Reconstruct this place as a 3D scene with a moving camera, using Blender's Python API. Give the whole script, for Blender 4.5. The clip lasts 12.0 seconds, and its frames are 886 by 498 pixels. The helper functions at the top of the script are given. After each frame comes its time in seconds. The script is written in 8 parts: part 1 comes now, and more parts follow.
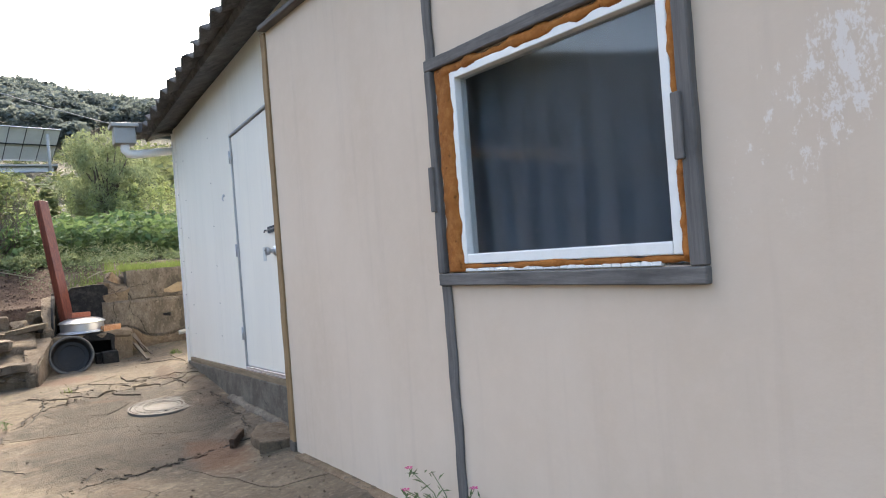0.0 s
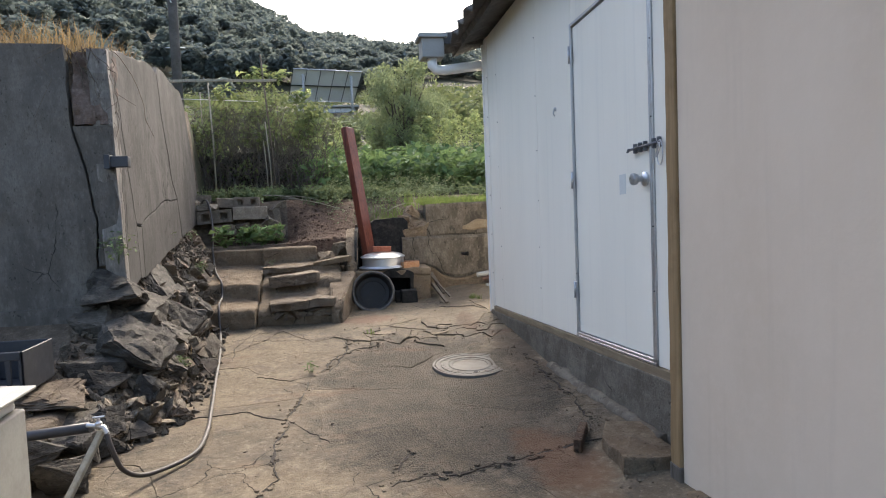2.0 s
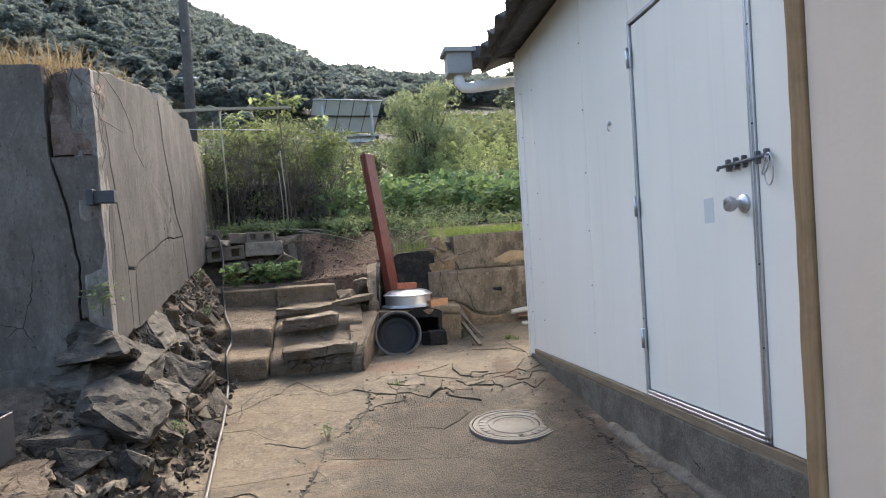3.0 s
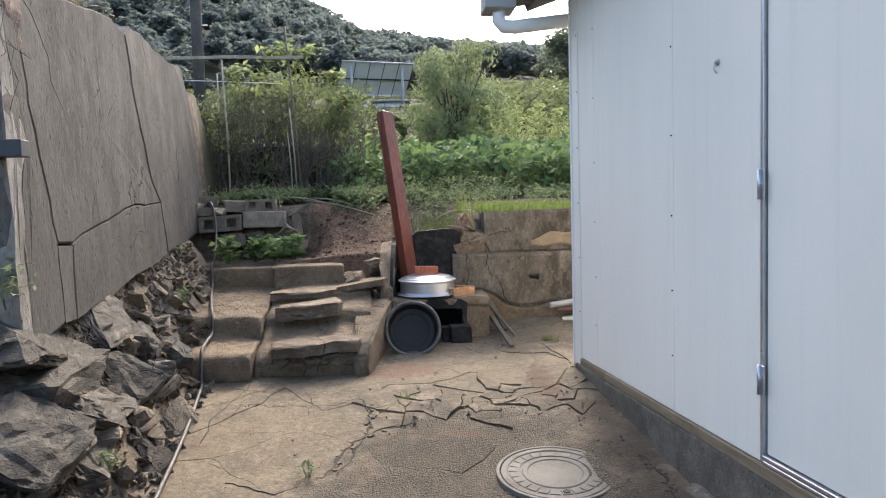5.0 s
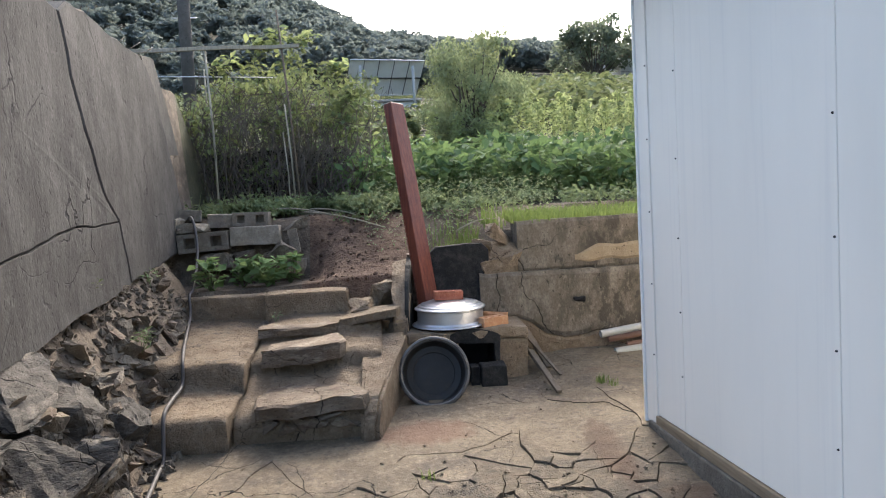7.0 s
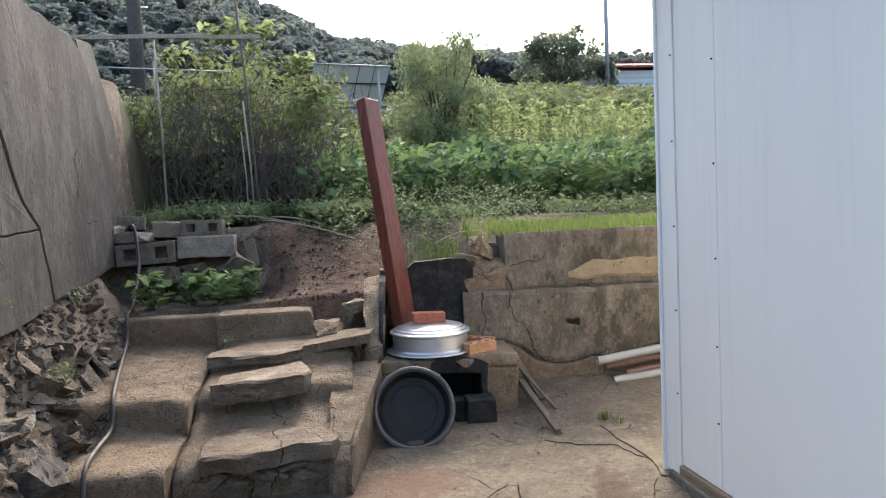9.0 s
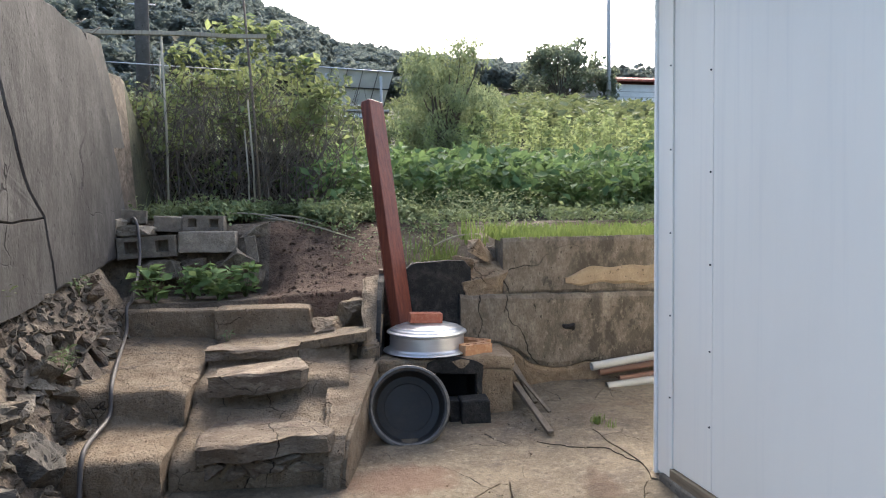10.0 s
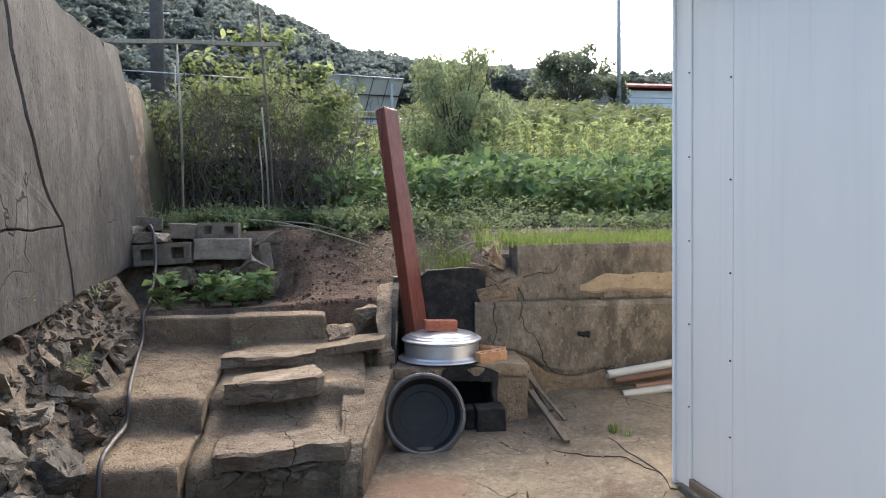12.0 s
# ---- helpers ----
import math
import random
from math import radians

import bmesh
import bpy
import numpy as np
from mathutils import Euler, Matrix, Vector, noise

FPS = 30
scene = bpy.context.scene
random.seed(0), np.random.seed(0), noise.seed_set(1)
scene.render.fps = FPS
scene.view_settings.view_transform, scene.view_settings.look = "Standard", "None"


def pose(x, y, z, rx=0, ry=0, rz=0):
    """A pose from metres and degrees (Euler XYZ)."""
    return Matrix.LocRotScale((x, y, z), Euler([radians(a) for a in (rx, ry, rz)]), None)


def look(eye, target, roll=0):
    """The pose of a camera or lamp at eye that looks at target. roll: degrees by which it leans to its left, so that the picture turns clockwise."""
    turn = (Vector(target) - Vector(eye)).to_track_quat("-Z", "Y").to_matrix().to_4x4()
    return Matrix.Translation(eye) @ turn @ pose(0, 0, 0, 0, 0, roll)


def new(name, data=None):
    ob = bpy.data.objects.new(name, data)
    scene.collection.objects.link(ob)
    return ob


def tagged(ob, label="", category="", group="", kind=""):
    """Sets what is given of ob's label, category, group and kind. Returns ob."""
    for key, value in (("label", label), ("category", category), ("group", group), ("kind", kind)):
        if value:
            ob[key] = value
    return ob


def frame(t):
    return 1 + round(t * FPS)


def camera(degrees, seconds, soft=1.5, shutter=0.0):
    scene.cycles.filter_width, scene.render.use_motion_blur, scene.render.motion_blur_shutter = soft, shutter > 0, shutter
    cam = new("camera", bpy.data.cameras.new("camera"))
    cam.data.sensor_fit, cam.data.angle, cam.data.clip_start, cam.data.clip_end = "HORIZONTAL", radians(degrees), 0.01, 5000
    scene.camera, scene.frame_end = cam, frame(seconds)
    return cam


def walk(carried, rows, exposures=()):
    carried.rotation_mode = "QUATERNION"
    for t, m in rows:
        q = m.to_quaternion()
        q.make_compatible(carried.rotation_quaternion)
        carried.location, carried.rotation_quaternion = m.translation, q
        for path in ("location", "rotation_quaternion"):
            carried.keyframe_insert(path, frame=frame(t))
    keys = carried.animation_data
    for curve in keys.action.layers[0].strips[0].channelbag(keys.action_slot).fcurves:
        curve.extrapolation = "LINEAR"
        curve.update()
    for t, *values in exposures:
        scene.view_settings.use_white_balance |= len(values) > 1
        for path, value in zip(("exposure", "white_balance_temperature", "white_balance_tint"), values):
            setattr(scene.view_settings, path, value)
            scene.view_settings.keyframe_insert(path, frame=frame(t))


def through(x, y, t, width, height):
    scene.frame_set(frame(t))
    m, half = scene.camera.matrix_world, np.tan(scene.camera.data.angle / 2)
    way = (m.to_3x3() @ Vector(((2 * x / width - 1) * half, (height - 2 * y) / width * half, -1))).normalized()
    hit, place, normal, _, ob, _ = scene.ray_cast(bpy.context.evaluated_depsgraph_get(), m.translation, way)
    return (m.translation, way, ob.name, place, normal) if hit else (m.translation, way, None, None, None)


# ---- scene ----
cam = camera(67.9, 12.0, soft=1.1)
PATH = [
    (0, (0.573, 2.029, 1.531), (1.662, 3.706, 1.53), -4.4),
    (0.5, (0.553, 2.323, 1.518), (1.329, 4.166, 1.464), -2.8),
    (1, (0.518, 2.73, 1.516), (1.152, 4.625, 1.441), -3.3),
    (1.5, (0.57, 3.14, 1.521), (1.056, 5.077, 1.413), -5.7),
    (2, (0.571, 3.52, 1.504), (0.919, 5.486, 1.381), -2.3),
    (2.5, (0.543, 3.855, 1.544), (0.83, 5.834, 1.494), -3.4),
    (3, (0.607, 4.172, 1.548), (0.894, 6.151, 1.512), -3.5),
    (3.2, (0.632, 4.288, 1.552), (0.912, 6.269, 1.535), -2.7),
    (4.8, (0.746, 5.113, 1.575), (0.964, 7.096, 1.427), -2.6),
    (5, (0.775, 5.206, 1.588), (0.969, 7.193, 1.468), -1.6),
    (5.5, (0.79, 5.486, 1.591), (0.913, 7.477, 1.444), -2.2),
    (6, (0.75, 5.752, 1.621), (0.879, 7.742, 1.468), -2.8),
    (6.5, (0.765, 5.987, 1.626), (0.92, 7.974, 1.456), -2.9),
    (7, (0.806, 6.205, 1.665), (0.956, 8.196, 1.548), -3.0),
    (7.2, (0.799, 6.254, 1.663), (0.939, 8.246, 1.556), -3.0),
    (8.8, (0.722, 6.717, 1.673), (0.987, 8.696, 1.562), -2.1),
    (9, (0.738, 6.746, 1.679), (1.006, 8.726, 1.584), -2.3),
    (9.5, (0.725, 6.728, 1.667), (0.983, 8.71, 1.602), -1.7),
    (10, (0.715, 6.701, 1.646), (0.994, 8.68, 1.574), -0.5),
    (10.5, (0.71, 6.71, 1.641), (1.011, 8.685, 1.543), -0.6),
    (11, (0.695, 6.719, 1.646), (0.988, 8.695, 1.564), -0.8),
    (11.5, (0.686, 6.721, 1.65), (0.956, 8.701, 1.588), -0.9),
    (12, (0.683, 6.709, 1.653), (0.934, 8.693, 1.6), -0.5),
]
walk(cam, [(t, look(eye, target, roll)) for t, eye, target, roll in PATH], ((0, 2.47, 6950, 10), (0.5, 2.04, 6850, 10), (1.5, 1.9, 6800, 10), (2.5, 2.14, 6650, 10), (5, 2.24, 6550, 10), (7, 2.22, 6450, 10), (12, 2.22, 6450, 10)))

# ---- light ----
SUN_AZ, SUN_EL = 14.0, 42.0          # degrees right of +y, above the horizon
world = bpy.data.worlds.new("sky")
scene.world = world
world.use_nodes = True
wn = world.node_tree
sky = wn.nodes.new("ShaderNodeTexSky")
sky.sky_type = "NISHITA"
sky.sun_disc = False
sky.sun_elevation, sky.sun_rotation = radians(SUN_EL), radians(SUN_AZ)
sky.air_density, sky.dust_density, sky.ozone_density = 1.0, 4.0, 1.0
bg = wn.nodes["Background"]
wn.links.new(sky.outputs[0], bg.inputs[0])
bg.inputs[1].default_value = 0.15
sun_data = bpy.data.lights.new("sun", "SUN")
sun_data.energy, sun_data.angle, sun_data.color = 1.2, radians(14), (1.0, 0.94, 0.84)
sun_way = Vector((math.sin(radians(SUN_AZ)) * math.cos(radians(SUN_EL)), math.cos(radians(SUN_AZ)) * math.cos(radians(SUN_EL)), math.sin(radians(SUN_EL))))
sun = new("sun", sun_data)
sun.matrix_world = look(sun_way * 50, (0, 0, 0))

# ---- materials ----
def material(name, rough=0.8, metal=0.0, spec=0.4):
    m = bpy.data.materials.new(name)
    m.use_nodes = True
    p = m.node_tree.nodes["Principled BSDF"]
    p.inputs["Roughness"].default_value, p.inputs["Metallic"].default_value = rough, metal
    p.inputs["Specular IOR Level"].default_value = spec
    return m, m.node_tree, p


def node(nt, kind, **values):
    n = nt.nodes.new(kind)
    for key, value in values.items():
        n.inputs[key.replace("_", " ")].default_value = value
    return n


def coords(nt, stretch=(1, 1, 1), local=False):
    """World-space (or object) coordinates, stretched per axis."""
    if local:
        out = nt.nodes.new("ShaderNodeTexCoord").outputs["Object"]
    else:
        out = nt.nodes.new("ShaderNodeNewGeometry").outputs["Position"]
    if tuple(stretch) == (1, 1, 1):
        return out
    mp = nt.nodes.new("ShaderNodeMapping")
    mp.inputs["Scale"].default_value = stretch
    nt.links.new(out, mp.inputs["Vector"])
    return mp.outputs[0]


def noise_of(nt, vec, scale, detail=4.0, rough=0.55):
    n = node(nt, "ShaderNodeTexNoise", Scale=scale, Detail=detail, Roughness=rough)
    nt.links.new(vec, n.inputs["Vector"])
    return n.outputs["Fac"]


def band(nt, fac, lo, hi, a=0.0, b=1.0):
    r = nt.nodes.new("ShaderNodeMapRange")
    r.inputs[1].default_value, r.inputs[2].default_value, r.inputs[3].default_value, r.inputs[4].default_value = lo, hi, a, b
    nt.links.new(fac, r.inputs[0])
    return r.outputs[0]


def mix(nt, fac, a, b, blend="MIX"):
    m = nt.nodes.new("ShaderNodeMix")
    m.data_type, m.blend_type = "RGBA", blend
    for value, sock in ((fac, m.inputs[0]), (a, m.inputs[6]), (b, m.inputs[7])):
        if hasattr(value, "links"):
            nt.links.new(value, sock)
        else:
            sock.default_value = value if isinstance(value, float) else (*value, 1)
    return m.outputs[2]


def math2(nt, op, a, b):
    m = nt.nodes.new("ShaderNodeMath")
    m.operation = op
    for value, sock in ((a, m.inputs[0]), (b, m.inputs[1])):
        if hasattr(value, "links"):
            nt.links.new(value, sock)
        else:
            sock.default_value = value
    return m.outputs[0]


def bump(nt, p, fac, strength, distance=0.01, after=None):
    b = nt.nodes.new("ShaderNodeBump")
    b.inputs["Strength"].default_value, b.inputs["Distance"].default_value = strength, distance
    nt.links.new(fac, b.inputs["Height"])
    if after is not None:
        nt.links.new(after, b.inputs["Normal"])
    nt.links.new(b.outputs[0], p.inputs["Normal"])
    return b.outputs[0]


def cracks_of(nt, v, scale, width, cover=0.5):
    """Fine hairline cracks that come and go."""
    off = node(nt, "ShaderNodeTexNoise", Scale=scale * 1.5, Detail=5.0)
    nt.links.new(v, off.inputs["Vector"])
    add = nt.nodes.new("ShaderNodeVectorMath")
    add.operation = "MULTIPLY_ADD"
    nt.links.new(off.outputs["Color"], add.inputs[0])
    add.inputs[1].default_value = (0.55 / scale,) * 3
    nt.links.new(v, add.inputs[2])
    vor = node(nt, "ShaderNodeTexVoronoi", Scale=scale)
    vor.feature = "DISTANCE_TO_EDGE"
    nt.links.new(add.outputs[0], vor.inputs["Vector"])
    line = band(nt, vor.outputs["Distance"], width, width * 0.25)
    some = band(nt, noise_of(nt, v, scale * 0.7, 3.0), 0.62 - cover * 0.3, 0.68 - cover * 0.3)
    return math2(nt, "MULTIPLY", line, some)


def rough_stuff(name, dark, mid, light, scale=3.0, grain=60.0, relief=0.5, rough=0.9, stretch=(1, 1, 1), vary=0.25, spots=None, depth=0.012, hair=0.0):
    """Concrete, stone, earth: large stains, middle mottling, fine grain, relief, and a change from piece to piece."""
    m, nt, p = material(name, rough, 0.0, 0.25)
    v = coords(nt, stretch)
    big = noise_of(nt, v, scale * 0.35, 5.0, 0.6)
    middle = noise_of(nt, v, scale * 2.2, 6.0, 0.65)
    fine = noise_of(nt, v, grain, 3.0, 0.6)
    c = mix(nt, band(nt, big, 0.36, 0.64), dark, mid)
    c = mix(nt, band(nt, middle, 0.45, 0.72), c, light)
    c = mix(nt, band(nt, fine, 0.38, 0.66, 0.0, 0.75), c, mix(nt, 0.5, c, dark))
    if spots:
        c = mix(nt, band(nt, noise_of(nt, v, scale * 1.1, 7.0, 0.7), 0.58, 0.66, 0.0, 0.85), c, spots)
    speck = noise_of(nt, v, grain * 0.3, 4.0, 0.75)
    c = mix(nt, band(nt, speck, 0.52, 0.68, 0.0, 0.6), c, mix(nt, 0.75, c, dark))
    c = mix(nt, band(nt, speck, 0.44, 0.32, 0.0, 0.55), c, light)
    pits = noise_of(nt, v, grain * 0.55, 2.0, 0.5)
    c = mix(nt, band(nt, pits, 0.66, 0.72, 0.0, 0.7), c, tuple(a * 0.45 for a in dark))
    line = None
    if hair:
        line = cracks_of(nt, coords(nt), hair, 0.0055 * hair ** 0.5, 0.3)
        c = mix(nt, line, c, tuple(a * 0.3 for a in dark))
    info = nt.nodes.new("ShaderNodeObjectInfo")
    hsv = nt.nodes.new("ShaderNodeHueSaturation")
    nt.links.new(band(nt, info.outputs["Random"], 0, 1, 1 - vary, 1 + vary), hsv.inputs["Value"])
    nt.links.new(c, hsv.inputs["Color"])
    nt.links.new(hsv.outputs[0], p.inputs["Base Color"])
    total = math2(nt, "ADD", math2(nt, "MULTIPLY", middle, 1.0), math2(nt, "MULTIPLY", fine, 0.35))
    total = math2(nt, "ADD", total, math2(nt, "MULTIPLY", speck, 0.5))
    total = math2(nt, "SUBTRACT", total, math2(nt, "MULTIPLY", band(nt, pits, 0.64, 0.74), 0.35))
    if line is not None:
        total = math2(nt, "SUBTRACT", total, math2(nt, "MULTIPLY", line, 0.6))
    bump(nt, p, total, relief, depth)
    return m


def plain(name, colour, rough=0.5, metal=0.0, spec=0.5, dirt=0.25, scale=9.0, dirt_colour=(0.12, 0.1, 0.08), relief=0.1, stretch=(1, 1, 1)):
    m, nt, p = material(name, rough, metal, spec)
    v = coords(nt, stretch)
    n1, n2 = noise_of(nt, v, scale, 6.0, 0.65), noise_of(nt, v, scale * 9, 3.0)
    c = mix(nt, band(nt, n1, 0.5, 0.78, 0.0, dirt), colour, dirt_colour)
    c = mix(nt, band(nt, n2, 0.4, 0.7, 0.0, dirt * 0.5), c, tuple(a * 0.55 for a in colour))
    nt.links.new(c, p.inputs["Base Color"])
    nt.links.new(band(nt, n1, 0.3, 0.7, max(0.05, rough - 0.12), min(1.0, rough + 0.12)), p.inputs["Roughness"])
    bump(nt, p, n2, relief, 0.003)
    return m


def wood(name, dark, light, axis="z", rough=0.8, grain=1.0):
    stretch = {"z": (34, 34, 1.6), "y": (34, 1.6, 34), "x": (1.6, 34, 34)}[axis]
    m, nt, p = material(name, rough, 0.0, 0.25)
    v = coords(nt, stretch)
    n1 = noise_of(nt, v, 1.5 * grain, 6.0, 0.7)
    n2 = noise_of(nt, coords(nt), 5.0, 5.0, 0.65)
    c = mix(nt, band(nt, n1, 0.32, 0.68), dark, light)
    c = mix(nt, band(nt, n2, 0.5, 0.75, 0.0, 0.55), c, tuple(a * 0.5 for a in dark))
    nt.links.new(c, p.inputs["Base Color"])
    bump(nt, p, n1, 0.5, 0.004)
    return m


def leaf(name, dark, light, yellow, through=0.35, rough=0.75):
    m, nt, p = material(name, rough, 0.0, 0.15)
    geo = nt.nodes.new("ShaderNodeNewGeometry")
    rnd = geo.outputs["Random Per Island"]
    patch = noise_of(nt, geo.outputs["Position"], 0.9, 3.0)
    c = mix(nt, rnd, dark, light)
    c = mix(nt, band(nt, patch, 0.5, 0.7, 0.0, 0.6), c, yellow)
    c = mix(nt, band(nt, noise_of(nt, geo.outputs["Position"], 40.0, 2.0), 0.4, 0.7, 0.0, 0.25), c, dark)
    nt.links.new(c, p.inputs["Base Color"])
    t = nt.nodes.new("ShaderNodeBsdfTranslucent")
    nt.links.new(mix(nt, 0.55, c, yellow), t.inputs["Color"])
    s = nt.nodes.new("ShaderNodeMixShader")
    s.inputs[0].default_value = through
    out = nt.nodes["Material Output"]
    nt.links.new(p.outputs[0], s.inputs[1])
    nt.links.new(t.outputs[0], s.inputs[2])
    nt.links.new(s.outputs[0], out.inputs["Surface"])
    return m


def yard_material():
    """Old concrete: tan cement skin, with a gravelly worn zone round the drain and rust-brown runs."""
    m, nt, p = material("worn_yard_concrete", 0.9, 0.0, 0.25)
    v = coords(nt)
    big, middle = noise_of(nt, v, 1.3, 5.0, 0.6), noise_of(nt, v, 7.0, 7.0, 0.68)
    fine = noise_of(nt, v, 130.0, 3.0, 0.6)
    vor = node(nt, "ShaderNodeTexVoronoi", Scale=110.0)
    nt.links.new(v, vor.inputs["Vector"])
    stones = vor.outputs["Distance"]
    c = mix(nt, band(nt, big, 0.38, 0.62), (0.115, 0.093, 0.064), (0.19, 0.148, 0.095))
    c = mix(nt, band(nt, middle, 0.46, 0.74), c, (0.255, 0.2, 0.135))
    c = mix(nt, band(nt, noise_of(nt, v, 3.1, 6.0, 0.7), 0.52, 0.66, 0.0, 0.75), c, (0.075, 0.062, 0.05))
    c = mix(nt, band(nt, fine, 0.36, 0.68, 0.0, 0.6), c, mix(nt, 0.6, c, (0.09, 0.08, 0.07)))
    speck = noise_of(nt, v, 34.0, 5.0, 0.75)
    c = mix(nt, band(nt, speck, 0.53, 0.68, 0.0, 0.7), c, (0.06, 0.05, 0.04))
    c = mix(nt, band(nt, speck, 0.45, 0.33, 0.0, 0.6), c, (0.3, 0.25, 0.185))
    line = cracks_of(nt, v, 2.6, 0.0065, 0.35)
    c = mix(nt, line, c, (0.02, 0.017, 0.014))
    # worn zone: an ellipse with a ragged edge
    sep = nt.nodes.new("ShaderNodeSeparateXYZ")
    nt.links.new(v, sep.inputs[0])
    dx = math2(nt, "DIVIDE", math2(nt, "SUBTRACT", sep.outputs[0], 1.22), 0.82)
    dy = math2(nt, "DIVIDE", math2(nt, "SUBTRACT", sep.outputs[1], 7.5), 1.55)
    dist = math2(nt, "SQRT", math2(nt, "ADD", math2(nt, "MULTIPLY", dx, dx), math2(nt, "MULTIPLY", dy, dy)), 0.0)
    ragged = math2(nt, "ADD", dist, math2(nt, "MULTIPLY", math2(nt, "SUBTRACT", noise_of(nt, v, 4.0, 5.0, 0.7), 0.5), 1.3))
    worn = band(nt, ragged, 1.05, 0.75)
    gravel = mix(nt, band(nt, stones, 0.12, 0.5), (0.19, 0.165, 0.13), (0.04, 0.035, 0.029))
    gravel = mix(nt, band(nt, middle, 0.4, 0.7, 0.0, 0.5), gravel, (0.105, 0.088, 0.068))
    c = mix(nt, math2(nt, "MULTIPLY", worn, 0.8), c, gravel)
    for cx, cy, sx, sy, colour, amount in ((0.92, 9.62, 0.3, 0.2, (0.16, 0.085, 0.055), 0.6), (1.78, 9.2, 0.1, 0.42, (0.085, 0.05, 0.032), 0.7), (1.55, 6.3, 0.2, 0.5, (0.15, 0.075, 0.04), 0.6), (1.9, 8.1, 0.14, 0.9, (0.075, 0.055, 0.04), 0.5)):
        ex = math2(nt, "DIVIDE", math2(nt, "SUBTRACT", sep.outputs[0], cx), sx)
        ey = math2(nt, "DIVIDE", math2(nt, "SUBTRACT", sep.outputs[1], cy), sy)
        q = math2(nt, "ADD", math2(nt, "MULTIPLY", ex, ex), math2(nt, "MULTIPLY", ey, ey))
        q = math2(nt, "ADD", q, math2(nt, "MULTIPLY", math2(nt, "SUBTRACT", middle, 0.5), 2.4))
        c = mix(nt, band(nt, q, 1.0, 0.3, 0.0, amount), c, colour)
    rust = band(nt, noise_of(nt, coords(nt, (1.0, 2.6, 1)), 1.2, 5.0, 0.6), 0.57, 0.68, 0.0, 0.6)
    c = mix(nt, rust, c, (0.13, 0.08, 0.05))
    info = nt.nodes.new("ShaderNodeObjectInfo")
    hsv = nt.nodes.new("ShaderNodeHueSaturation")
    nt.links.new(band(nt, info.outputs["Random"], 0, 1, 0.64, 0.86), hsv.inputs["Value"])
    nt.links.new(c, hsv.inputs["Color"])
    nt.links.new(hsv.outputs[0], p.inputs["Base Color"])
    h = math2(nt, "ADD", middle, math2(nt, "MULTIPLY", fine, 0.3))
    h = math2(nt, "ADD", h, math2(nt, "MULTIPLY", math2(nt, "MULTIPLY", math2(nt, "SUBTRACT", 0.6, stones), worn), 0.9))
    h = math2(nt, "SUBTRACT", math2(nt, "ADD", h, math2(nt, "MULTIPLY", speck, 0.5)), math2(nt, "MULTIPLY", line, 0.7))
    bump(nt, p, h, 0.9, 0.016)
    return m


def plaster_material():
    """Cream-pink painted render with trowel mottling and flaked white patches near the window."""
    m, nt, p = material("pink_render", 0.85, 0.0, 0.25)
    v = coords(nt)
    big, middle = noise_of(nt, coords(nt, (1, 1, 0.45)), 1.6, 5.0, 0.6), noise_of(nt, v, 14.0, 6.0, 0.65)
    c = mix(nt, band(nt, big, 0.35, 0.68), (0.54, 0.435, 0.335), (0.6, 0.495, 0.392))
    c = mix(nt, band(nt, middle, 0.45, 0.75, 0.0, 0.4), c, (0.61, 0.5, 0.4))
    streak = noise_of(nt, coords(nt, (9, 9, 0.5)), 1.6, 4.0)
    c = mix(nt, band(nt, streak, 0.55, 0.8, 0.0, 0.3), c, (0.42, 0.335, 0.27))
    flakes = noise_of(nt, coords(nt, (1, 1, 0.6)), 30.0, 8.0, 0.8)
    where = noise_of(nt, coords(nt, (1, 1, 0.4)), 2.4, 2.0)
    sep = nt.nodes.new("ShaderNodeSeparateXYZ")
    nt.links.new(v, sep.inputs[0])
    near = math2(nt, "MULTIPLY", band(nt, sep.outputs[1], 3.12, 3.02), band(nt, sep.outputs[2], 1.5, 1.72))
    flake = math2(nt, "MULTIPLY", band(nt, math2(nt, "ADD", flakes, math2(nt, "MULTIPLY", where, 1.1)), 1.24, 1.27), near)
    c = mix(nt, math2(nt, "MULTIPLY", flake, 0.55), c, (0.74, 0.71, 0.68))
    chips = noise_of(nt, v, 8.0, 9.0, 0.75)
    c = mix(nt, band(nt, chips, 0.735, 0.75), c, (0.28, 0.24, 0.21))
    nt.links.new(c, p.inputs["Base Color"])
    h = math2(nt, "SUBTRACT", math2(nt, "ADD", math2(nt, "MULTIPLY", middle, 0.6), big), math2(nt, "MULTIPLY", flake, 0.5))
    bump(nt, p, h, 0.25, 0.01)
    return m


